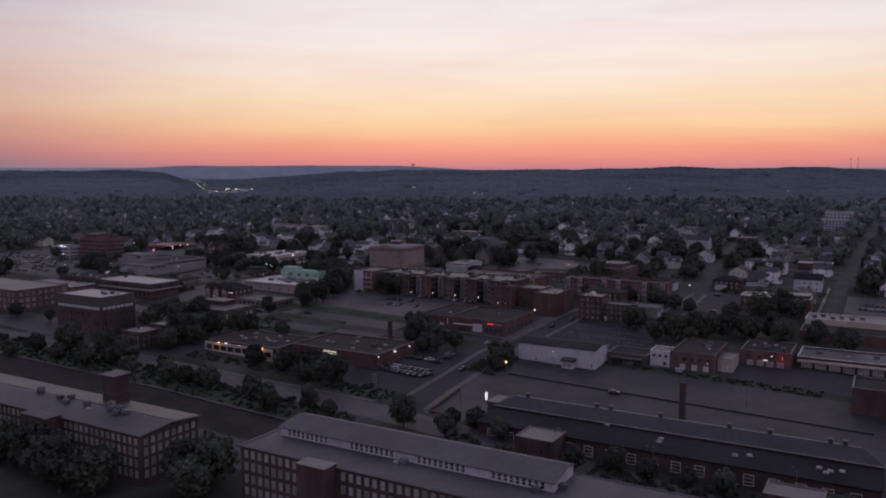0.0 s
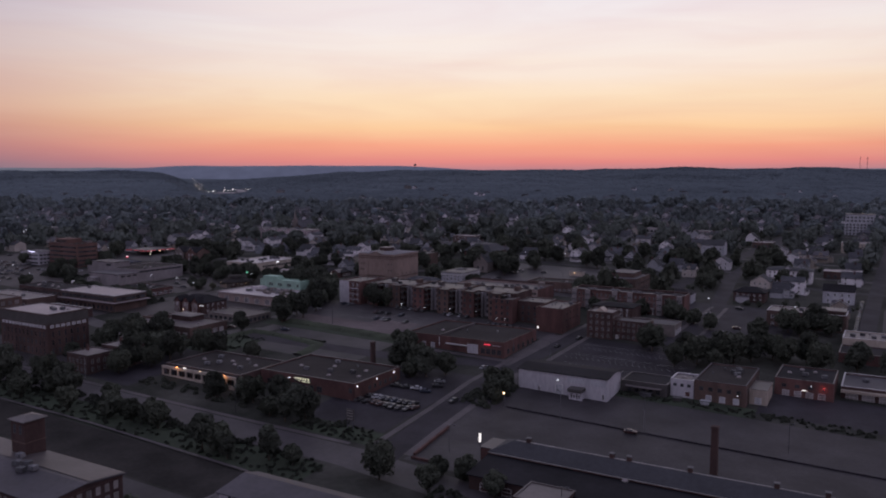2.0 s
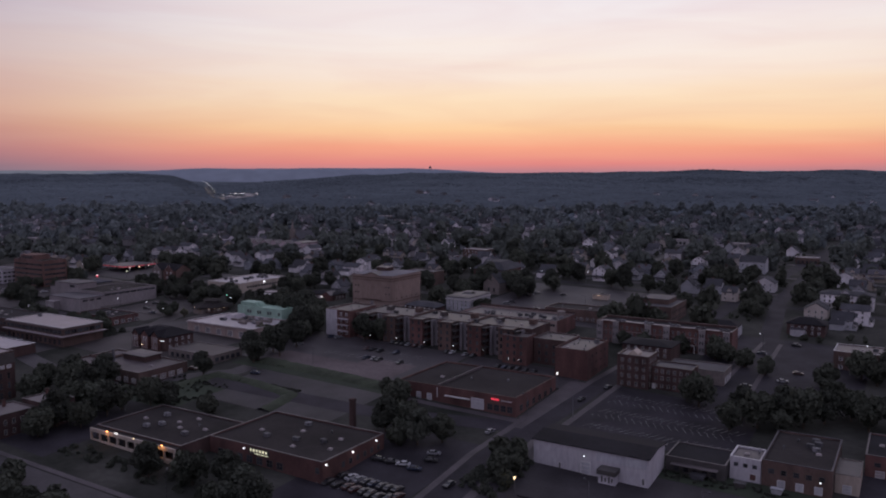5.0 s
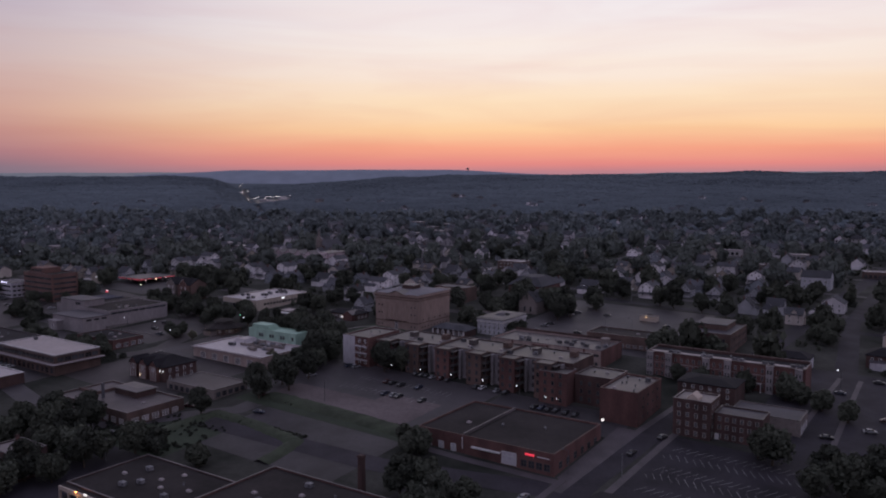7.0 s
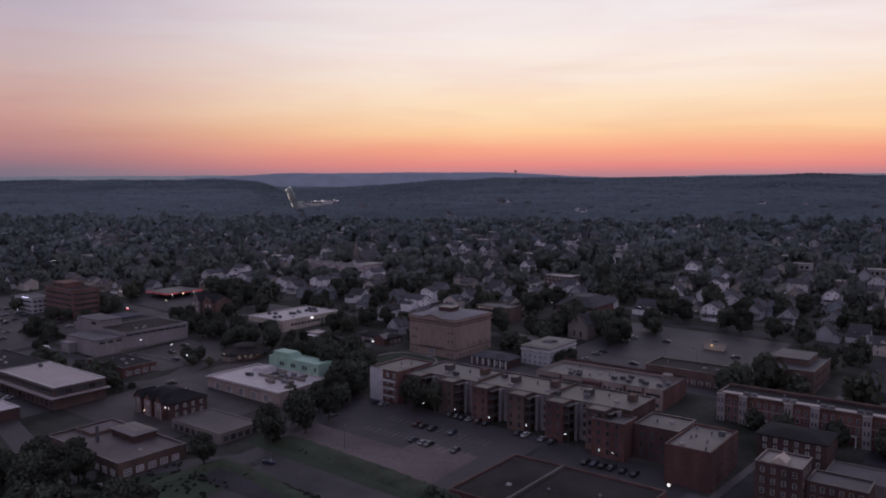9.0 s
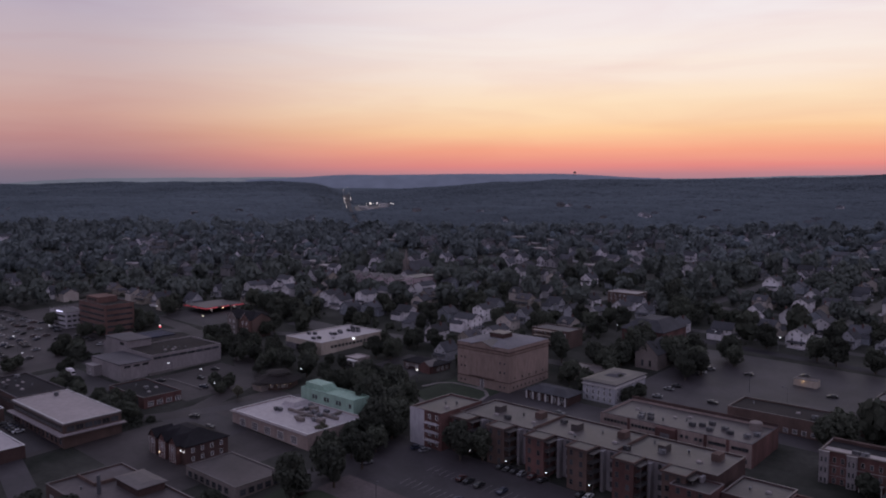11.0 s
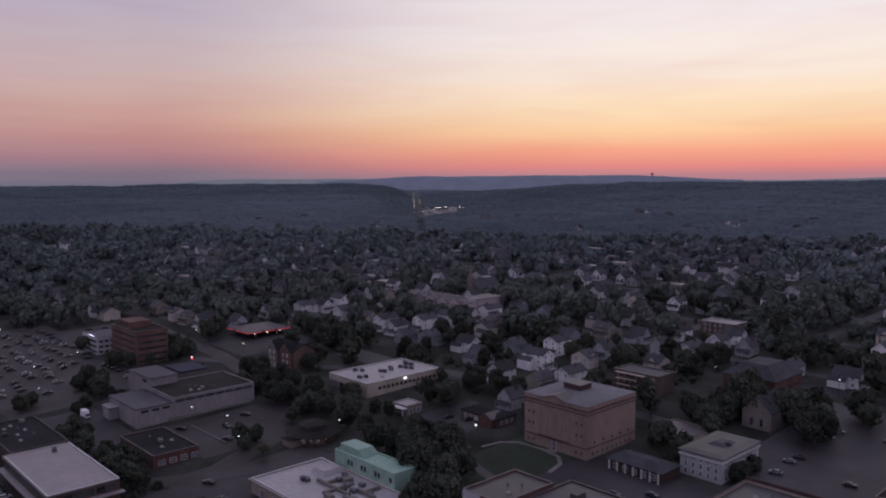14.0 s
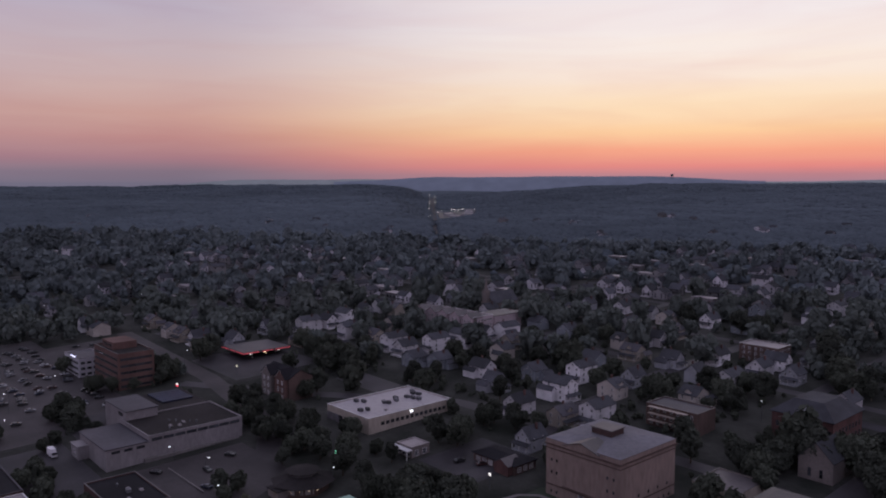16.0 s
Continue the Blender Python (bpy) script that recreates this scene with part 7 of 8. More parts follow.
rail.add(lows, [(0, 2, 3, 1), (4, 5, 7, 6), (0, 1, 5, 4), (2, 6, 7, 3), (1, 3, 7, 5), (0, 4, 6, 2)])
rail.box(-148, -136, 247.6, 248.2, land(-142, 248) - 0.5, land(-142, 248) + 0.9)
tagged(new("low_wall", rail.mesh("low_wall", BRICK_RED)), "low reddish brick wall beside the pavement", "wall", kind="structure")

# retaining kerb across the yard, coloured dark for the shadow line along it
kerb = Shape()
for i in range(28):
    x = -142 + i * 5
    kerb.box(x, x + 5, 305 - 0.25, 305 + 0.25, land(x + 2.5, 305) - 0.5, land(x + 2.5, 305) + 0.5)
tagged(new("kerb", kerb.mesh("kerb", ASPHALT)), "low kerb across the yard, darkened as its shadow line", "kerb", kind="structure")
# ---------------------------------------------------------------- trees


def crown_mesh(name, seed, rx, rz, zc, lobes, leaves, size, mat, slim=1.0):
    """A crown of several lobes, each covered with small leaf clumps; gaps stay between them."""
    g = np.random.default_rng(seed)
    d = g.normal(size=(lobes, 3))
    d /= np.linalg.norm(d, axis=1)[:, None]
    c = d * (0.35 + 0.4 * g.random((lobes, 1))) * np.array([rx, rx, rz]) + np.array([0, 0, zc])
    rad = rx * (0.24 + 0.22 * g.random(lobes)) * slim
    k = g.integers(0, lobes, leaves)
    n = g.normal(size=(leaves, 3))
    n /= np.linalg.norm(n, axis=1)[:, None]
    p = c[k] + n * (rad[k] * (0.72 + 0.36 * g.random(leaves)))[:, None]
    o = n + 0.5 * g.normal(size=(leaves, 3))
    o /= np.linalg.norm(o, axis=1)[:, None]
    a = np.cross(o, g.normal(size=(leaves, 3)))
    a /= np.linalg.norm(a, axis=1)[:, None] + 1e-9
    b = np.cross(o, a)
    s = (size * (0.55 + 0.9 * g.random(leaves)))[:, None]
    quad = np.stack([p - a * s - b * s * 0.6, p + a * s - b * s * 0.6, p + a * s * 0.6 + b * s, p - a * s * 0.7 + b * s * 0.8], 1).reshape(-1, 3)
    me = bpy.data.meshes.new(name)
    me.from_pydata(quad.tolist(), [], np.arange(leaves * 4).reshape(-1, 4).tolist())
    me.materials.append(mat)
    me.update()
    return me


TREE_KINDS = []


def tree_kind(seed, rx, rz, zc, trunk, label, mat, slim=1.0, leaves=3600):
    s = Shape()
    r = random.Random(seed)
    s.limb((0, 0, -0.5), (0, 0, trunk), 0.32, 0.22, 8)
    for i in range(6):
        a = i * 1.05 + r.random()
        s.limb((0, 0, trunk * (0.75 + 0.05 * i)), (rx * 0.55 * math.cos(a), rx * 0.55 * math.sin(a), zc + rz * r.uniform(-0.2, 0.5)), 0.14, 0.05, 5)
    s.limb((0, 0, trunk), (0, 0, zc + rz * 0.5), 0.22, 0.06, 6)
    TREE_KINDS.append((s.mesh("trunk", BARK), crown_mesh("crown", seed, rx, rz, zc, 40, leaves, 0.34, mat, slim), label))


tree_kind(1, 4.2, 4.4, 5.6, 2.4, "broad leafy dark green street tree", LEAF)
tree_kind(2, 5.0, 4.4, 5.6, 2.4, "wide spreading dark green tree", LEAF)
tree_kind(3, 3.4, 5.0, 5.9, 2.2, "tall oval dark green tree", LEAF_DARK)
tree_kind(4, 4.6, 5.4, 6.4, 2.6, "large dense dark green tree", LEAF_DARK)
tree_kind(5, 2.6, 2.5, 2.8, 1.0, "small round dark green tree", LEAF)
tree_kind(7, 3.2, 3.4, 4.6, 2.0, "thin pale tree with sparse leaves", LEAF_PALE, 0.8, 900)


def tree(k, x, y, scale=1.0, turn=None):
    trunk, crown, label = TREE_KINDS[k]
    root = thing("tree", label, "tree", x, y, land(x, y), group="trees of the town")
    root.matrix_basis = pose(x, y, land(x, y), 0, 0, rng.uniform(0, 360) if turn is None else turn) @ Matrix.Diagonal((scale, scale, scale * rng.uniform(0.9, 1.1), 1))
    part("trunk", trunk, None, root)
    part("crown", crown, None, root)


for x, y, k, s in [(-357, 214, 4, 1.1), (-349, 222, 0, .8), (-333, 222, 4, 1.2), (-322, 226, 4, 1.2), (-310, 220, 0, .8), (-304, 230, 4, 1.3), (-281, 220, 0, .8), (-275, 234, 4, 1.2), (-262, 224, 4, 1.4), (-252, 225, 0, .7), (-246, 228, 4, 1.3), (-238, 225, 0, .8), (-210, 219, 2, .95), (-204, 221, 4, 1.4),
                   (-198, 218, 2, .6), (-186, 224, 2, .9), (-178, 226, 4, 1), (-148, 230, 1, .9), (-134, 241, 4, 1.3), (-131, 230, 0, .95), (-126, 243, 4, 1.5), (-113, 236, 0, .9), (-82, 225, 0, .85), (-71, 231, 1, .85), (-60, 228, 1, .8), (-48, 226, 3, .7), (-38, 230, 1, .8), (-8, 230, 1, .8), (6, 234, 0, .9),
                   (-176, 156, 3, .9), (-172, 163, 1, 1), (-168, 150, 0, 1), (-226, 140, 3, .9), (-214, 139, 1, 1), (-206, 136, 3, 1), (-196, 140, 1, 1), (-240, 138, 0, 1), (-252, 140, 3, .9), (-264, 138, 1, 1),
                   (-244, 258, 3, .9), (-228, 261, 1, .9), (-219, 266, 3, .8), (-208, 262, 2, 1), (-197, 255, 3, .95), (-204, 252, 2, .9), (-252, 264, 4, 1.2), (-236, 264, 4, 1.3), (-213, 254, 4, 1.3),
                   (-203, 325, 3, .95), (-196, 328, 1, .9), (-187, 321, 3, .9), (-181, 327, 0, .9), (-193, 318, 4, 1.3), (-156, 322, 4, 1.3), (-152, 312, 4, 1.2), (-149, 318, 0, .6), (-152, 326, 4, 1.1), (-148, 308, 4, .9),
                   (-308, 337, 3, .8), (-303, 362, 3, 1), (-300, 376, 2, 1.1), (-308, 380, 1, 1), (-304, 392, 2, 1), (-311, 405, 1, 1), (-317, 412, 3, 1), (-305, 366, 4, 1.2), (-283, 419, 3, 1), (-277, 424, 0, .9),
                   (-115, 407, 1, 1.1), (-120, 410, 0, .8), (-98, 401, 3, .9), (-92, 396, 1, 1), (-86, 408, 3, 1), (-78, 404, 1, 1.1), (-72, 412, 3, .9), (-64, 420, 1, 1), (-58, 412, 0, 1), (-50, 420, 3, 1), (-100, 388, 0, .9), (-84, 394, 0, .8), (-44, 410, 1, 1), (-70, 425, 0, 1), (-30, 418, 3, 1), (-16, 415, 1, 1),
                   (-76, 458, 4, 1.6), (-64, 476, 1, 1), (-52, 482, 3, 1), (-58, 470, 0, 1), (-44, 478, 1, .9), (-110, 470, 4, 1.4), (-100, 462, 4, 1.2),
                   (-344, 300, 3, 1), (-336, 296, 1, 1), (-328, 304, 3, 1), (-330, 290, 1, 1.1), (-320, 292, 3, 1), (-310, 286, 1, 1), (-300, 284, 3, .9), (-318, 282, 0, 1), (-296, 300, 1, .9), (-301, 291, 0, .9), (-345, 288, 0, 1), (-290, 304, 3, .7), (-340, 280, 1, .9),
                   (-270, 305, 4, 1.3), (-402, 264, 0, .8), (-427, 260, 1, .9), (-216, 353, 4, 1.4), (-224, 356, 4, 1.1), (-217, 348, 0, .7),
                   (-352, 452, 3, 1.1), (-346, 440, 1, 1.1), (-342, 432, 3, 1.15), (-334, 436, 1, 1.1), (-326, 430, 3, 1.1), (-320, 424, 1, 1.1), (-346, 448, 3, 1.1), (-336, 446, 1, 1), (-360, 444, 0, 1.1), (-366, 452, 3, 1), (-372, 446, 1, .9), (-356, 458, 1, 1), (-328, 420, 3, 1), (-322, 412, 2, 1), (-316, 418, 1, .9), (-325, 408, 0, .9), (-322, 402, 3, .9), (-324, 394, 1, .8), (-314, 396, 2, .9), (-338, 440, 0, .9),
                   (-493, 459, 3, 1), (-484, 456, 1, 1), (-478, 462, 3, 1), (-470, 464, 1, 1), (-488, 446, 0, 1), (-476, 448, 1, 1), (-500, 464, 3, 1), (-456, 446, 0, .8), (-580, 539, 1, 1), (-534, 395, 1, 1), (-544, 400, 0, 1), (-526, 392, 3, .9), (-552, 396, 1, 1), (-570, 424, 0, .9), (-578, 420, 1, .8), (-584, 452, 3, 1), (-574, 458, 1, 1), (-592, 460, 0, 1),
                   (-424, 410, 3, .7), (-420, 415, 4, 1.3), (-416, 408, 4, 1.2), (-418, 362, 1, .9), (-424, 358, 3, .9), (-412, 364, 0, .9), (-430, 364, 1, .9), (-438, 362, 3, .8), (-445, 366, 0, .8), (-462, 364, 1, .8), (-472, 368, 0, .8), (-482, 366, 3, .8), (-507, 376, 4, 1.2), (-514, 382, 4, 1.2),
                   (-279, 582, 1, 1.15), (-274, 588, 3, 1.1), (-260, 602, 2, 1.1), (-334, 229, 3, 1.1), (-312, 232, 1, 1.1), (-296, 231, 3, 1), (-498, 497, 3, .9), (-494, 488, 1, .8), (-552, 530, 1, 1), (-546, 538, 3, 1), (-560, 545, 0, 1), (-536, 540, 1, .9), (-612, 447, 3, 1), (-616, 455, 1, 1), (-596, 482, 1, 1), (-604, 492, 3, 1), (-575, 416, 1, .9), (-566, 447, 3, .9), (-436, 446, 1, .8), (-430, 438, 3, .7), (-306, 268, 3, .9), (-303, 259, 1, .9), (-331, 258, 3, .8), (-298, 272, 1, .8), (-284, 580, 1, 1.1), (-290, 572, 3, 1.1), (-262, 606, 1, 1), (-296, 582, 3, 1), (-256, 596, 0, .9), (-257, 643, 3, 1), (-352, 530, 3, 1), (-356, 540, 0, 1), (-276, 520, 4, 1.4), (-268, 512, 4, 1.2), (-350, 512, 2, .8), (-186, 518, 1, 1), (-190, 512, 0, 1), (-218, 628, 3, 1), (-228, 632, 1, 1), (-200, 626, 0, 1), (-168, 478, 4, 1.1), (-158, 477, 4, 1.2), (-140, 478, 4, 1.3), (-124, 476, 4, 1.5), (-118, 474, 4, 1.3)]:
    tree(k, x, y, s * (1.15 if -290 < x < -180 and 250 < y < 270 else 1.55 if y < 175 else 0.95 if (x > -140 and y < 245) or (x < -400 and y < 470) or (-340 < x < -310 and 390 < y < 412) else 1.25))

for x, y, k, s in [(-456, 466, 1, .9), (-424, 451, 3, .9), (-417, 459, 1, 1), (-440, 474, 4, 1.2), (-389, 447, 3, .9), (-379, 443, 1, 1), (-403, 469, 2, .8), (-406, 495, 3, 1), (-398, 498, 1, 1), (-378, 457, 0, 1), (-368, 459, 3, 1), (-358, 465, 1, .9),
                   (-477, 540, 3, 1), (-534, 533, 1, 1.1), (-538, 556, 3, 1.1), (-567, 536, 0, 1.1), (-492, 583, 1, 1.2), (-476, 584, 3, 1.2), (-474, 629, 3, 1.3), (-461, 632, 1, 1.2), (-364, 524, 3, .9), (-334, 558, 2, 1.2), (-326, 549, 2, 1.2),
                   (-308, 552, 3, 1.1), (-301, 551, 1, 1.1), (-300, 563, 3, 1.1), (-300, 574, 1, 1.1), (-295, 544, 0, 1), (-270, 568, 3, 1.2), (-268, 578, 1, 1.2), (-265, 560, 3, 1.1), (-262, 571, 2, 1.2), (-365, 629, 3, 1.1), (-353, 622, 1, 1.2), (-341, 612, 3, 1),
                   (-473, 359, 1, .8), (-457, 362, 4, 1.5), (-423, 368, 3, .8), (-476, 364, 3, .8), (-438, 370, 0, .8), (-544, 389, 4, 1.4), (-622, 416, 0, .9), (-572, 452, 1, 1), (-530, 359, 4, 1.4), (-535, 365, 4, 1.2), (-461, 446, 3, .9), (-459, 453, 1, .9),
                   (-505, 459, 1, 1), (-404, 409, 5, .8), (-335, 400, 5, 1), (-437, 452, 1, .9), (-430, 455, 3, .9), (-434, 474, 0, .8), (-406, 449, 3, 1), (-414, 470, 4, 1.1), (-404, 506, 1, 1), (-309, 561, 0, 1), (-306, 569, 1, .9), (-278, 588, 3, 1.1), (-269, 524, 4, 1.1), (-290, 590, 1, .9), (-447, 459, 1, 1), (-450, 450, 3, .8),
                   (-352, 642, 0, 1.2), (-337, 700, 3, 1.6), (-328, 687, 1, 1.5), (-349, 728, 3, 1.5), (-313, 682, 2, 1.4), (-372, 602, 1, 1.1), (-414, 755, 3, 1.4), (-398, 749, 1, 1.4), (-451, 755, 3, 1.3), (-459, 678, 1, 1.2), (-466, 660, 3, 1.2), (-385, 532, 0, .9)]:
    tree(k, x, y, s * 1.05)
    TAKEN.append((x - 3, x + 3, y - 3, y + 3))


# grassy slopes between the terraced car parks
def bank(pts, width, height, label, seed):
    g = np.random.default_rng(seed)
    vs, fs, k = [], [], 7
    line = []
    for (xa, ya), (xb, yb) in zip(pts, pts[1:]):
        n = max(2, int(math.hypot(xb - xa, yb - ya) / 1.2))
        line += [(xa + (xb - xa) * i / n, ya + (yb - ya) * i / n) for i in range(n)]
    line.append(pts[-1])
    for i, (x, y) in enumerate(line):
        (xa, ya), (xb, yb) = line[max(0, i - 2)], line[min(len(line) - 1, i + 2)]
        d = math.hypot(xb - xa, yb - ya)
        nx, ny = -(yb - ya) / d, (xb - xa) / d
        for j in range(k):
            u = j / (k - 1) - 0.5
            px, py = x + nx * u * width, y + ny * u * width
            rise = math.cos(u * math.pi) ** 0.7 if abs(u) < 0.5 else 0.0
            vs.append((px + g.normal() * 0.25, py + g.normal() * 0.25, land(px, py) + 0.04 + height * rise * (0.75 + 0.5 * g.random())))
    for i in range(len(line) - 1):
        for j in range(k - 1):
            a = i * k + j
            fs.append((a, a + k, a + k + 1, a + 1))
    me = bpy.data.meshes.new("grass_bank")
    me.from_pydata(vs, [], fs)
    me.materials.append(BANK_GRASS)
    me.polygons.foreach_set("use_smooth", [True] * len(fs))
    me.update()
    tagged(new("grass_bank", me), label, "bank", kind="structure")


bank([(-302, 367), (-277, 367), (-252, 366), (-224, 364)], 10, 1.2, "overgrown green bank below the upper car park", 1)
bank([(-305.5, 314), (-305.5, 330), (-304, 341), (-284, 341), (-258, 337.5), (-255.5, 327), (-254.5, 318)], 6.5, 0.9, "rank green bank around the empty car park", 2)


# low scrub and hedges: clumps too many to count
def scrub(name, x0, x1, y0, y1, n, size, label, mat=LEAF_DARK, seed=1):
    g = np.random.default_rng(seed)
    vs, fs = [], 0
    pts = []
    for i in range(n):
        x, y = x0 + (x1 - x0) * g.random(), y0 + (y1 - y0) * g.random()
        h = size * (0.5 + g.random())
        m = 110
        d = g.normal(size=(m, 3))
        d /= np.linalg.norm(d, axis=1)[:, None]
        d[:, 2] = np.abs(d[:, 2])
        p = np.array([x, y, land(x, y)]) + d * np.array([h * 0.8, h * 0.8, h]) * (0.7 + 0.4 * g.random((m, 1)))
        a = g.normal(size=(m, 3)) * 0.17
        b = g.normal(size=(m, 3)) * 0.17
        pts.append(np.stack([p - a - b, p + a - b, p + a + b, p - a + b], 1).reshape(-1, 3))
    q3 = np.concatenate(pts)
    me = bpy.data.meshes.new(name)
    me.from_pydata(q3.tolist(), [], np.arange(len(q3)).reshape(-1, 4).tolist())
    me.materials.append(mat)
    me.update()
    tagged(new(name, me), label, "shrubs", kind="stuff")


scrub("hedge", -150, -20, 339, 346, 190, 0.5, "weedy dark scrub behind the shops", LEAF_DARK, 2)
scrub("hedge", -420, -180, 228, 234, 160, 1.5, "dark hedge along the street behind the mills", LEAF_DARK, 3)
scrub("hedge", -130, 10, 222, 234, 110, 1.2, "dark scrub in front of the long shed", LEAF_DARK, 4)
scrub("hedge", -286, -180, 255, 262, 90, 1.0, "low shrubs in front of the brick shops", LEAF_DARK, 5)
scrub("hedge", -160, -146, 300, 328, 50, 1.5, "bushes beside the street", LEAF_DARK, 6)
scrub("hedge", -440, -404, 358, 370, 70, 2.2, "thick dark hedge behind the white roofed hall", LEAF_DARK, 7)
scrub("hedge", -330, -290, 304, 312, 40, 1.2, "rough bushes by the side street", LEAF_DARK, 8)
scrub("rough_grass", -420, -166, 216, 231, 520, 0.45, "rough dark tufts on the canal bank", LEAF_DARK, 21)
scrub("rough_grass", -325, -286, 300, 334, 160, 0.4, "rough dark tufts beside the side street", LEAF_DARK, 22)
scrub("rough_grass", -302, -224, 363, 369, 300, 0.35, "rank tufts on the car park bank", LEAF, 24)
scrub("rough_grass", -303, -257, 339, 342.5, 120, 0.35, "rank tufts round the empty car park", LEAF, 25)
scrub("rough_grass", -200, -168, 250, 260, 90, 0.4, "rough dark tufts at the street corner", LEAF_DARK, 23)
scrub("hedge", -560, -520, 390, 402, 60, 2.0, "thick bushes beside the car park", LEAF_DARK, 9)

# ---------------------------------------------------------------- the town's houses
OCC = np.zeros((1300, 900), bool)  # 2 m cells from (-1700, 150)


def cell(x, y):
    return int((x + 1700) / 2), int((y - 150) / 2)


def claim(x0, x1, y0, y1):
    a, b = cell(x0, y0)
    c, d = cell(x1, y1)
    OCC[max(0, a):max(0, c + 1), max(0, b):max(0, d + 1)] = True


def free(x, y, r):
    a, b = cell(x - r, y - r)
    c, d = cell(x + r, y + r)
    if a < 0 or b < 0 or c >= 1300 or d >= 900:
        return False
    return not OCC[a:c + 1, b:d + 1].any()


for rect in TAKEN:
    claim(*rect)
STREET_X = [-1480, -1390, -1300, -1210, -1120, -1030, -940, -850, -760, -680, -600, -500, -420, -330, -240, -60, 60, 150, 240, 330, 420, 510]
STREET_Y = [480, 560, 660, 735, 810, 885, 960, 1040, 1120, 1200, 1290, 1380]


def in_town(x, y):
    s, r = -x * SN + y * CS, x * CS + y * SN
    wob = 60 * noise.noise((r / 160, 0.2, 4.4))
    return 430 < s < 1225 + wob - 110 * ease(-500, -800, r) and -0.98 * s < r < 0.66 * s + 40 and y > 440


spots = []
for sy in STREET_Y:
    for side in (-1, 1):
        x = -1500.0
        while x < 560:
            x += rng.uniform(15, 25)
            spots.append((x + rng.uniform(-2, 2), sy + side * rng.uniform(14, 20), 0 if side > 0 else 180))
for sx in STREET_X:
    for side in (-1, 1):
        y = 445.0
        while y < 1420:
            y += rng.uniform(16, 26)
            spots.append((sx + side * rng.uniform(14, 20), y + rng.uniform(-2, 2), 90 if side < 0 else -90))
for y in STREET_Y:
    claim(-1500, 560, y - 4, y + 4)
for x in STREET_X:
    claim(x - 4, x + 4, 445, 1420)

for sx in STREET_X:
    if sx not in (-60, -420):
        way("road", [(sx, {-240: 650, -330: 650, -600: 490, -680: 490}.get(sx, 560 if sx > -520 else 445)), (sx, 900), (sx, 1380)], 7, ASPHALT_OLD, 0.05, "quiet street between houses", clear=False)
for sy in STREET_Y[2:]:
    way("road", [(-1450, sy), (-600, sy), (-340, sy), (0, sy), (540, sy)], 7, ASPHALT_OLD, 0.07, "quiet cross street between houses", clear=False)

WALLS = [SIDING_WHITE, SIDING_CREAM, SIDING_GREY, SIDING_TAN, SIDING_WHITE, SIDING_BLUE]
HUES = ["white", "cream", "grey", "tan", "white", "blue-grey"]
KINDS = [(8.5, 12, 5.6, 3.6, "y", True), (9, 11, 5.8, 3.2, "x", False), (8, 10, 5.2, 4.0, "y", True), (11, 9, 5.6, 3.0, "x", True), (9, 14, 8.0, 2.6, "y", True), (10, 10, 5.4, 3.4, "y", False)]
HOUSES = {}


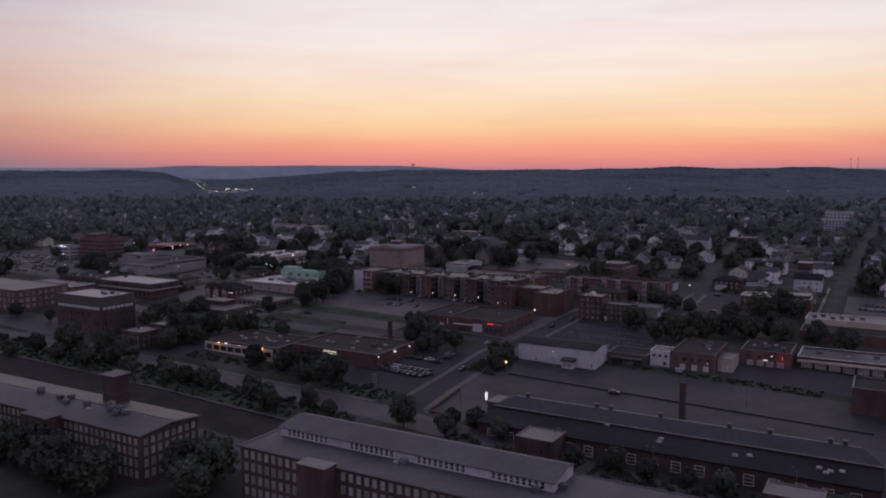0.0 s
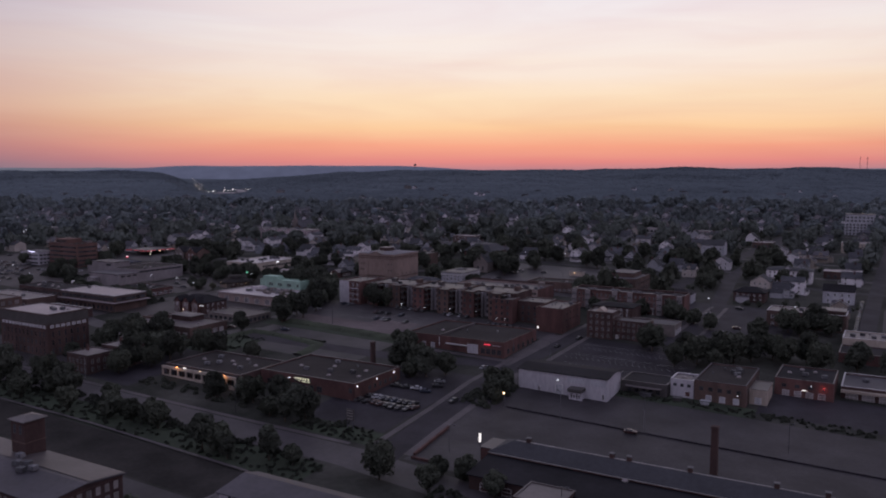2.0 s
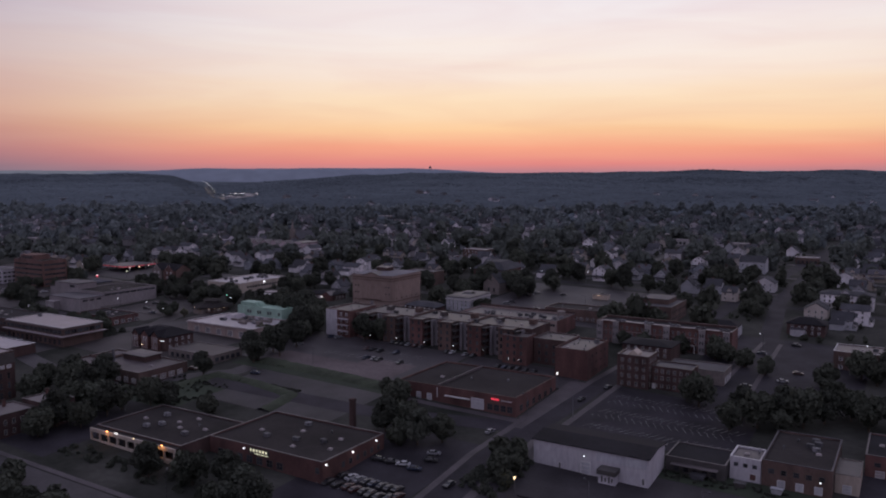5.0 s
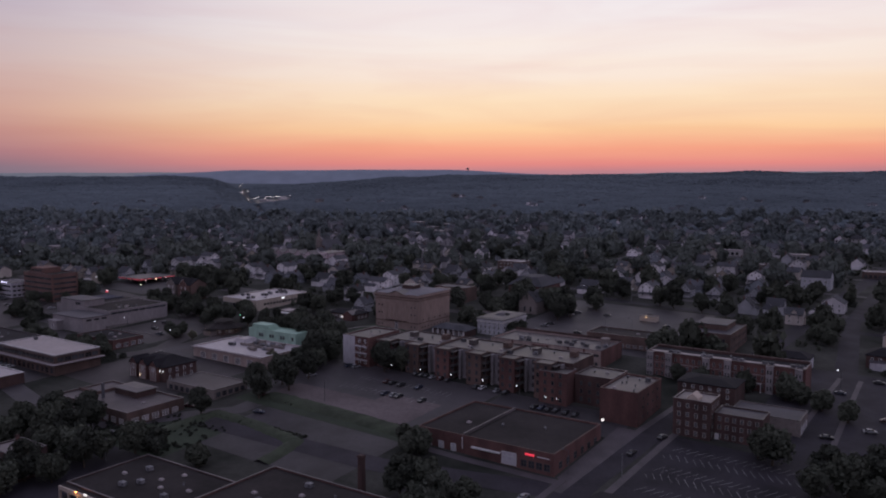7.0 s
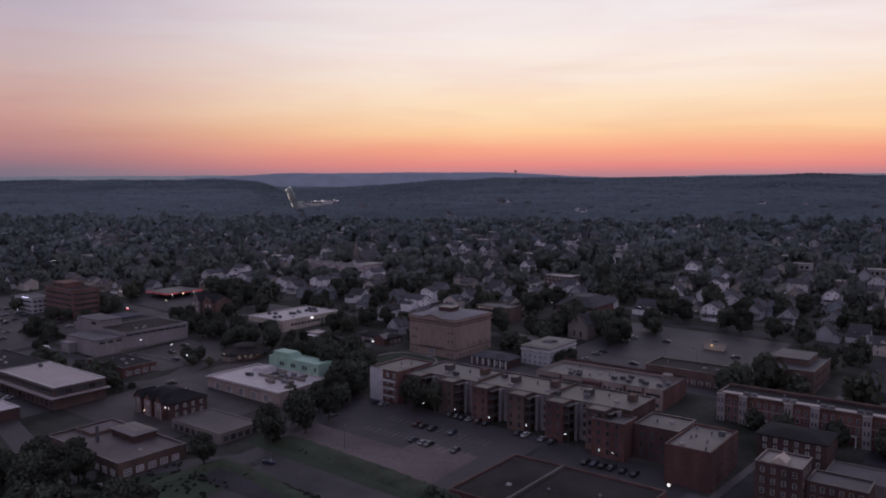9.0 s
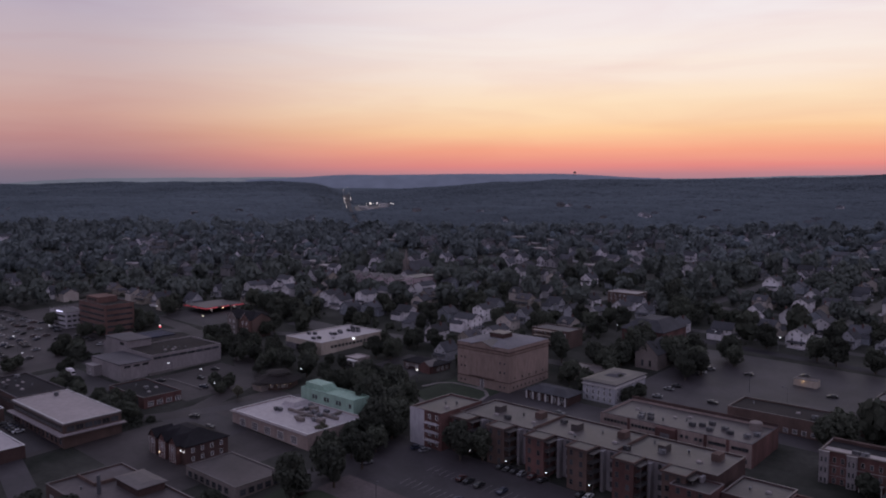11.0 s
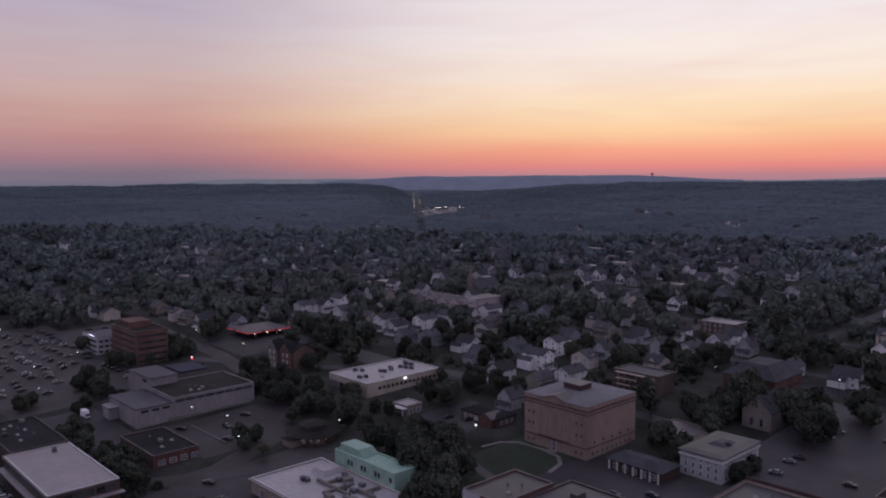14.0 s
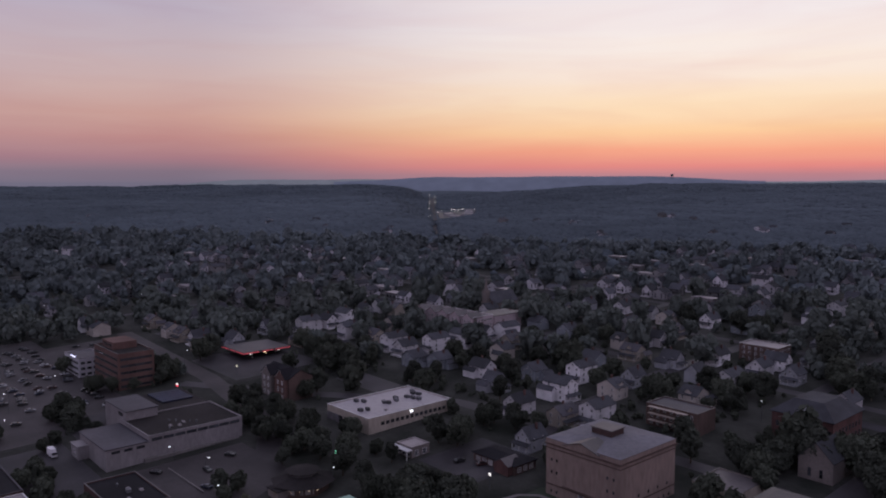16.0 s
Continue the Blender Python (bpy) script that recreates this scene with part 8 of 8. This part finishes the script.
def house(kind, x, y, turn, fine=True):
    key = (kind, fine)
    z = land(x, y)
    if key in HOUSES:
        copy_thing(HOUSES[key], pose(x, y, z, 0, 0, turn))
        return
    w, d, h, rise, along, porch = KINDS[kind % 6]
    root = thing("house", HUES[kind % 6] + " clapboard town house with a dark pitched roof", "house", x, y, z, group="houses of the town")
    # each house has a lower cross wing and, on some, a dormer
    side = 1 if kind % 2 else -1
    wx = sorted((side * w / 2, side * (w / 2 + 3.2)))
    body = Shape().gable_wall(-w / 2, w / 2, -d / 2, d / 2, -2.5, h, rise, along).gable_wall(wx[0], wx[1], -d * 0.1, d / 2 + 1, -2.5, h * 0.62, 1.6, "y")
    cover = Shape().gable(-w / 2, w / 2, -d / 2, d / 2, h, rise, 0.45, 0.2, along).gable(wx[0], wx[1], -d * 0.1, d / 2 + 1, h * 0.62, 1.6, 0.3, 0.2, "y")
    if along == "x":
        body.gable_wall(-1.4, 1.4, -d / 2 + 0.5, 0, h, h + 1.5, 1.1, "y"), cover.gable(-1.4, 1.4, -d / 2 + 0.5, 0, h + 1.5, 1.1, 0.25, 0.15, "y")
    part("wall", body, WALLS[kind % 6], root)
    top = part("roof", cover, ROOF_SLATE if kind != 3 else ROOF_GREY, root)
    part("chimney", Shape().box(w * 0.12, w * 0.12 + 0.8, d * 0.1, d * 0.1 + 0.8, h, h + rise + 1.0), BRICK_RED, top)
    if porch:
        deck = part("porch", Shape().box(-w / 2, w / 2, -d / 2 - 2, -d / 2, -1.5, 0.5), WALLS[kind % 6], root)
        part("porch_roof", Shape().add([(-w / 2 - 0.2, -d / 2 - 2.3, 2.7), (w / 2 + 0.2, -d / 2 - 2.3, 2.7), (w / 2 + 0.2, -d / 2, 3.4), (-w / 2 - 0.2, -d / 2, 3.4), (-w / 2 - 0.2, -d / 2 - 2.3, 2.9), (w / 2 + 0.2, -d / 2 - 2.3, 2.9), (w / 2 + 0.2, -d / 2, 3.6), (-w / 2 - 0.2, -d / 2, 3.6)],
                                       [(3, 2, 1, 0), (4, 5, 6, 7), (0, 1, 5, 4), (1, 2, 6, 5), (2, 3, 7, 6), (3, 0, 4, 7)]), ROOF_SLATE, root)
        if fine:
            for u in (-w / 2 + 0.2, -0.2, w / 2 - 0.5):
                part("porch_post", Shape().box(u, u + 0.25, -d / 2 - 2.1, -d / 2 - 1.85, 0.5, 2.7), TRIM, deck)
    wm = window_mesh(1.1, 1.5, TRIM, GLASS)
    zs = (1.0, 3.9) if h < 7 else (1.0, 3.6, 6.2)
    for zz in zs if fine else zs[-1:]:
        for u in (-w * 0.27, w * 0.27):
            part("window", wm, None, root, "", (u, -d / 2, zz))
        for u in (-d * 0.28, d * 0.22):
            part("window", wm, None, root, "", (w / 2, u, zz), 90)
            if fine:
                part("window", wm, None, root, "", (-w / 2, u, zz), -90)
    if along == "y":
        part("attic_window", window_mesh(0.9, 1.2, TRIM, GLASS), None, root, "", (0, -d / 2, h + rise * 0.15))
    root.matrix_basis = pose(x, y, z, 0, 0, turn)
    HOUSES[key] = root


# houses that stand close enough to be told apart
for i, (x, y, turn) in enumerate([(-409, 546, 0), (-440, 590, 0), (-410, 575, 90), (-421, 605, 0), (-427, 658, 0), (-403, 659, 90), (-398, 617, 0), (-394, 594, 90), (-390, 683, 0), (-362, 694, 90), (-503, 563, 0), (-519, 593, 0),
                                 (-616, 566, 0), (-492, 629, 90), (-345, 676, 0), (-351, 713, 0), (-463, 748, 90), (-567, 685, 0), (-505, 759, 0), (-433, 816, 0), (-393, 818, 90), (-395, 853, 0), (-364, 812, 0), (-630, 622, 90), (-631, 546, 0),
                                 (-524, 726, 0), (-439, 762, 0), (-471, 635, 0), (-416, 760, 90), (-245, 661, 0), (-243, 696, 0), (-219, 751, 90), (-181, 682, 0), (-162, 649, 90), (-147, 626, 0), (-136, 649, 0), (-462, 575, 90), (-490, 570, 0),
                                 (-361, 643, 0), (-377, 560, 0), (-386, 548, 90), (-377, 518, 0), (-440, 562, 90), (-361, 610, 0), (-310, 650, 0), (-284, 652, 90), (-433, 630, 90)]):
    kind = (i * 5 + i // 3) % 6
    house(kind, x, y, turn, True)
    claim(x - 8, x + 8, y - 9, y + 9)
END = Vector((-176, 293))
spots.sort(key=lambda p: (Vector(p[:2]) - END).length)
count = 0
far = []
for x, y, turn in spots:
    if -330 < x < -85 and y < 610 or -480 < x < -340 and y < 535 or x < -640 and rng.random() < 0.45 or -352 < x < -276 and 664 < y < 812 and rng.random() < 0.7 or not in_town(x, y) or not free(x, y, 6.5) or rng.random() < 0.14 - 0.7 * noise.noise((x / 120, y / 120, 7.7)) + 0.4 * ease(0.42, 0.75, -(x * CS + y * SN) / (y * CS - x * SN)):
        continue
    claim(x - 5.5, x + 5.5, y - 8, y + 6)
    count += 1
    k = rng.choice([0, 1, 2, 3, 4, 5, 0, 2])
    if count <= 24:
        house(k, x, y, turn + rng.uniform(-3, 3), True)
    elif count <= 120:
        house(k, x, y, turn + rng.uniform(-3, 3), False)
    else:
        far.append((k, x, y, turn))
# a few more stand scattered on the wooded slope
for i in range(46):
    q3 = rng.uniform(1260, 1700)
    x, y = from_sr(q3, rng.uniform(-0.75, 0.5) * q3)
    far.append((rng.randrange(6), x, y, rng.choice([0, 90])))
fs = {}
flats_far = Shape()
for k, x, y, turn in far:
    z = land(x, y)
    if int(x * 7 + y * 3) % 11 == 0:
        flats_far.box(x - 9, x + 9, y - 5, y + 5, z - 2, z + 5, 0).box(x - 9.3, x + 9.3, y - 5.3, y + 5.3, z + 5, z + 5.4, 1)
        for u in (-6, -2, 2, 6):
            flats_far.box(x + u - 1.2, x + u + 1.2, y - 5.08, y - 5, z + 1, z + 3.4, 2)
        continue
    w, d, h, rise, along, porch = KINDS[k]
    h *= rng.uniform(0.85, 1.2)
    if turn in (90, -90):
        w, d, along = d, w, "x" if along == "y" else "y"
    s = fs.setdefault(int(abs(x * 3 + y)) % 3, Shape())
    s.gable_wall(x - w / 2, x + w / 2, y - d / 2, y + d / 2, z - 2, z + h, rise, along, 0)
    s.gable(x - w / 2, x + w / 2, y - d / 2, y + d / 2, z + h, rise, 0.4, 0.25, along, 1)
    for zz in (1.0, h - 2.2):
        for u in (-0.28, 0.28):
            s.box(x + w * u - 0.6, x + w * u + 0.6, y - d / 2 - 0.06, y - d / 2, z + zz, z + zz + 1.5, 2)
            s.box(x + w / 2, x + w / 2 + 0.06, y + d * u - 0.6, y + d * u + 0.6, z + zz, z + zz + 1.5, 2)
    if porch:
        s.box(x - w / 2, x + w / 2, y - d / 2 - 2.2, y - d / 2 - 0.01, z + 2.7, z + 2.95, 1).box(x - w / 2 + 0.1, x + w / 2 - 0.1, y - d / 2 - 2.0, y - d / 2 - 0.05, z - 1.5, z + 0.9, 0)
    if k % 2:  # lower wing at the back or side
        e = w / 2 + 3.4
        s.gable_wall(x + w / 2 - 0.05, x + e, y - d * 0.05, y + d * 0.4, z - 2, z + h * 0.55, 1.5, "x", 0).gable(x + w / 2 - 0.05, x + e, y - d * 0.05, y + d * 0.4, z + h * 0.55, 1.5, 0.3, 0.2, "x", 1)
    s.box(x - 0.4, x + 0.4, y + 0.6, y + 1.4, z + h, z + h + rise + 1.1, 3)
tagged(new("far_stores", flats_far.mesh("far_stores", [SIDING_DUSK, ROOF_LIGHT, GLASS])), "low flat-roofed stores far off among houses", "stores", kind="stuff")
for k, s in fs.items():
    tagged(new("far_houses", s.mesh("far_houses", [(SIDING_FAR, SIDING_DUSK, SIDING_FAR)[k], ROOF_FAR, GLASS, BRICK_DARK])), "many small pale houses far off among trees", "houses", kind="stuff")

# ---------------------------------------------------------------- tree canopy of the town and woods on the hills


def ico(level):
    bm = bmesh.new()
    bmesh.ops.create_icosphere(bm, subdivisions=level, radius=1.0)
    v = np.array([p.co[:] for p in bm.verts])
    f = np.array([[q2.index for q2 in p.verts] for p in bm.faces])
    bm.free()
    return v, f


def canopy(name, pts, radius, tall, level, rough, mat, label, seed, lift):
    """Thousands of uneven crowns in one mesh."""
    g = np.random.default_rng(seed)
    v, f = ico(level)
    n = len(pts)
    sc = radius * (0.6 + 0.8 * g.random((n, 1, 1)))
    sh = np.concatenate([np.ones((n, 1, 2)) * (0.85 + 0.3 * g.random((n, 1, 2))), tall * (0.8 + 0.5 * g.random((n, 1, 1)))], 2)
    r = 1 + rough * g.normal(size=(n, len(v), 1)).clip(-1.6, 1.6)
    ang = g.random(n) * 6.283
    c, s_ = np.cos(ang)[:, None], np.sin(ang)[:, None]
    w = v[None] * r
    rot = np.stack([w[:, :, 0] * c - w[:, :, 1] * s_, w[:, :, 0] * s_ + w[:, :, 1] * c, w[:, :, 2]], 2)
    out = rot * sc * sh + np.array(pts)[:, None, :] + np.concatenate([np.zeros((n, 1, 2)), sc * lift], 2)
    faces = (f[None] + (np.arange(n) * len(v))[:, None, None]).reshape(-1, 3)
    me = bpy.data.meshes.new(name)
    verts = out.reshape(-1, 3).astype(np.float32)
    me.vertices.add(len(verts))
    me.vertices.foreach_set("co", verts.ravel())
    me.loops.add(faces.size)
    me.loops.foreach_set("vertex_index", faces.ravel().astype(np.int32))
    me.polygons.add(len(faces))
    me.polygons.foreach_set("loop_start", (np.arange(len(faces)) * 3).astype(np.int32))
    me.materials.append(mat)
    me.polygons.foreach_set("use_smooth", [True] * len(faces))
    me.update(calc_edges=True)
    me.validate()
    tagged(new(name, me), label, "trees", kind="stuff")


near_pts, far_pts = [], []
for i in range(22000):
    x, y = rng.uniform(-1500, 560), rng.uniform(300, 1420)
    s, r = -x * SN + y * CS, x * CS + y * SN
    if s < 400 or s > 1290 or r < -1.0 * s or r > 0.7 * s + 60:
        continue
    if not free(x, y, 1.6):
        continue
    if y < 505 and x > -560 or (s < 560 and -330 < r < 250 and rng.random() < 0.75):
        continue
    if rng.random() > 0.82 + 1.0 * noise.noise((x / 75, y / 75, 11.3)) + 0.25 * ease(950, 1250, s) + 0.35 * ease(0.42, 0.75, -r / s):
        continue
    a, b = cell(x, y)
    OCC[a - 1:a + 2, b - 1:b + 2] = True
    d = (Vector((x, y)) - END).length
    (near_pts if d < 420 else far_pts).append((x, y, land(x, y)))
grove = [(rng.uniform(-352, -278), rng.uniform(668, 808)) for i in range(34)]
far_pts += [(x, y, land(x, y)) for x, y in grove if free(x, y, 2.5)]
rng.shuffle(near_pts)
for x, y, z in near_pts[:50]:
    tree(rng.choice([0, 1, 2, 3, 3, 1]), x, y, rng.uniform(0.85, 1.3))
far_pts += near_pts[50:]


def leafy(name, pts, radius, leaves, size, mat, label, seed):
    """Many crowns in one mesh, each a cluster of leaf clumps round a small inner mass."""
    g = np.random.default_rng(seed)
    forms = []
    for k in range(8):
        lobes = 14
        d = g.normal(size=(lobes, 3))
        d /= np.linalg.norm(d, axis=1)[:, None]
        c = d * (0.35 + 0.4 * g.random((lobes, 1)))
        i = g.integers(0, lobes, leaves)
        nn = g.normal(size=(leaves, 3))
        nn /= np.linalg.norm(nn, axis=1)[:, None]
        p = c[i] + nn * (0.22 + 0.2 * g.random((leaves, 1)))
        o = nn + 0.45 * g.normal(size=(leaves, 3))
        a = np.cross(o, g.normal(size=(leaves, 3)))
        a /= np.linalg.norm(a, axis=1)[:, None] + 1e-9
        b = np.cross(o, a)
        b /= np.linalg.norm(b, axis=1)[:, None] + 1e-9
        w = (size * (0.6 + 0.8 * g.random((leaves, 1))))
        quads = [np.stack([p - a * w - b * w, p + a * w - b * w, p + a * w + b * w, p - a * w + b * w], 1).reshape(-1, 3)]
        # dense inner twigs and leaves that close the gaps
        nn = g.normal(size=(70, 3))
        nn /= np.linalg.norm(nn, axis=1)[:, None]
        a = np.cross(nn, g.normal(size=(70, 3)))
        a /= np.linalg.norm(a, axis=1)[:, None]
        b = np.cross(nn, a)
        p = nn * (0.50 + 0.1 * g.random((70, 1)))
        quads.append(np.stack([p - a * 0.17 - b * 0.17, p + a * 0.17 - b * 0.17, p + a * 0.17 + b * 0.17, p - a * 0.17 + b * 0.17], 1).reshape(-1, 3))
        forms.append(np.concatenate(quads))
    forms = np.array(forms)
    n = len(pts)
    pick = g.integers(0, 8, n)
    sc = radius * (0.55 + 0.95 * g.random((n, 1)) ** 1.5)
    ang = g.random(n) * 6.283
    c, s_ = np.cos(ang)[:, None], np.sin(ang)[:, None]
    w = forms[pick]
    z = w[:, :, 2] * sc * (0.95 + 0.5 * g.random((n, 1)))
    out = np.stack([(w[:, :, 0] * c - w[:, :, 1] * s_) * sc, (w[:, :, 0] * s_ + w[:, :, 1] * c) * sc, z + sc * 1.15], 2) + np.array(pts)[:, None, :]
    verts = out.reshape(-1, 3).astype(np.float32)
    quads = len(verts) // 4
    me = bpy.data.meshes.new(name)
    me.vertices.add(len(verts))
    me.vertices.foreach_set("co", verts.ravel())
    me.loops.add(quads * 4)
    me.loops.foreach_set("vertex_index", np.arange(quads * 4).astype(np.int32))
    me.polygons.add(quads)
    me.polygons.foreach_set("loop_start", (np.arange(quads) * 4).astype(np.int32))
    me.materials.append(mat)
    me.update(calc_edges=True)
    tagged(new(name, me), label, "trees", kind="stuff")


END_D = [(Vector((p[0], p[1])) - END).length for p in far_pts]
leafy("town_trees", [p for p, d in zip(far_pts, END_D) if d < 430], 5.4, 300, 0.13, LEAF, "dark leafy trees between the nearer houses", 4)
leafy("town_trees", [p for p, d in zip(far_pts, END_D) if 430 <= d < 640], 5.7, 240, 0.15, LEAF_HAZE, "dense trees between the town's houses, toned as by haze", 5)
leafy("town_trees", [p for p, d in zip(far_pts, END_D) if d >= 640], 5.4, 90, 0.23, LEAF_HAZE_DEEP, "dense trees farther out among the houses, paled as by haze", 8)
shrubs = []
for i in range(9000):
    x, y = rng.uniform(-900, 200), rng.uniform(440, 1000)
    s, r = -x * SN + y * CS, x * CS + y * SN
    if 400 < s < 900 and -0.8 * s < r < 0.6 * s and free(x, y, 1.0) and not (y < 505 and x > -480):
        shrubs.append((x, y, land(x, y) - 0.6))
leafy("garden_shrubs", shrubs, 1.7, 46, 0.2, LEAF, "low dark shrubs in the gardens between the houses", 12)

hill, size = [], []
s = 1040.0
while s < 3500:
    step = 6.6 + max(0, s - 1330) * 0.0036
    r = -1.02 * s
    while r < 0.72 * s + 60:
        r += step * rng.uniform(0.8, 1.25)
        x, y = from_sr(s + rng.uniform(-1, 1) * step * 0.6, r)
        if s < 1300 + 60 * noise.noise((r / 160, 0.2, 4.4)) and (not free(x, y, 3) or rng.random() < 0.85 * (1 - ease(1040, 1300, s))):
            continue
        d = r - (-374 - (s - 1406) * 0.353)
        if s > 1330 and abs(d) < 9 + 0.006 * (s - 1400) + (95 * ease(1850, 2050, s) * (1 - ease(2300, 2450, s)) if d > 0 else 0):
            continue
        k = ease(1300, 1800, s)
        hill.append((x, y, land(x, y) - 0.5)), size.append((6.4 + 3.6 * k, 0.72 - 0.46 * k))
    s += step * 0.95
size = np.array(size)[:, None, :]
canopy("hill_forest", hill, size[:, :, :1], size[:, :, 1:], 1, 0.08, HAZE_WOODS, "unbroken dark woods covering the hills, blued as by haze", 6, size[:, :, 1:] * 0.4)

# lights along the valley road and over the lit yards beside it
ROAD_LAMP = shining("far_road_lamp", (1.0, 0.90, 0.84), 4.0)
def valley(s, d):
    x, y = from_sr(s, -374 - (s - 1406) * 0.353 + d)
    return x, y, land(x, y)


yard = bpy.data.meshes.new("yard")
rows = [[valley(s, d) for d in (14, 40, 70, 100)] for s in (1930, 1990, 2050, 2110, 2170, 2230, 2290)]
yard.from_pydata([(x, y, z + 0.8) for row in rows for x, y, z in row], [], [(i * 4 + j, i * 4 + j + 1, i * 4 + j + 5, i * 4 + j + 4) for i in range(6) for j in range(3)])
yard.materials.append(ASPHALT_PALE)
tagged(new("parking_lot", yard), "pale car park of the stores along the valley road", "pavement", kind="structure")
spots2 = [(2229, 60, 1.6), (2235, 78, 1.6)] + [(rng.uniform(2080, 2300), rng.uniform(15, 130), 0.8) for i in range(14)] + [(rng.uniform(2300, 3950), rng.choice([-10, 10]), 1.1) for i in range(16)] + [(rng.uniform(1850, 2100), rng.choice([-9, 9, 12]), 0.7) for i in range(5)]
for s, d, k in spots2:
    x, y, z = valley(s, d)
    p = thing("road_lamp", "far lit lamp beside the valley road", "street lamp", x, y, z, group="valley road lamps")
    part("pole", Shape().tube(0, 0, -1, 9, 0.25, n=6), STEEL_DARK, p), part("lens", Shape().box(-0.45 * k, 0.45 * k, -0.45 * k, 0.45 * k, 9, 9 + 0.7 * k), ROAD_LAMP, p)

# pale sheds beside the valley road
for s, d in ((1960, 50), (2030, 85), (2090, 40), (2160, 96), (2260, 100)):
    x, y, z = valley(s, d)
    p = thing("roadside_shed", "low pale shed beside the valley road", "shed", x, y, z)
    part("wall", Shape().box(-14, 14, -7, 7, -3, 5), SIDING_GREY, p), part("roof", Shape().gable(-14, 14, -7, 7, 5, 1.2, 0.5, 0.3, "x"), ROOF_LIGHT, p)

# water tower and masts on the crest
x, y = from_sr(4560, -174)
wt2 = thing("water_tower", "far water tower on legs above the trees", "water tower", x, y, 136)
part("tank", Shape().tube(0, 0, 26, 33, 7, 8, 14).tube(0, 0, 33, 37, 8, 2, 14), STEEL_DARK, wt2)
for i in range(6):
    a = i * math.pi / 3
    part("leg", Shape().limb((8 * math.cos(a), 8 * math.sin(a), 0), (6 * math.cos(a), 6 * math.sin(a), 26), 0.6, 0.5), STEEL_DARK, wt2)
for az in (0.517, 0.526):
    x, y = from_sr(3250, 3250 * az)
    p = thing("radio_mast", "thin far radio mast on the ridge", "mast", x, y, land(x, y))
    part("mast", Shape().tube(0, 0, 0, 52, 0.9, 0.5, 6), STEEL_DARK, p)
    part("platform", Shape().tube(0, 0, 44, 47, 2.2, 2.2, 8), STEEL_DARK, p)
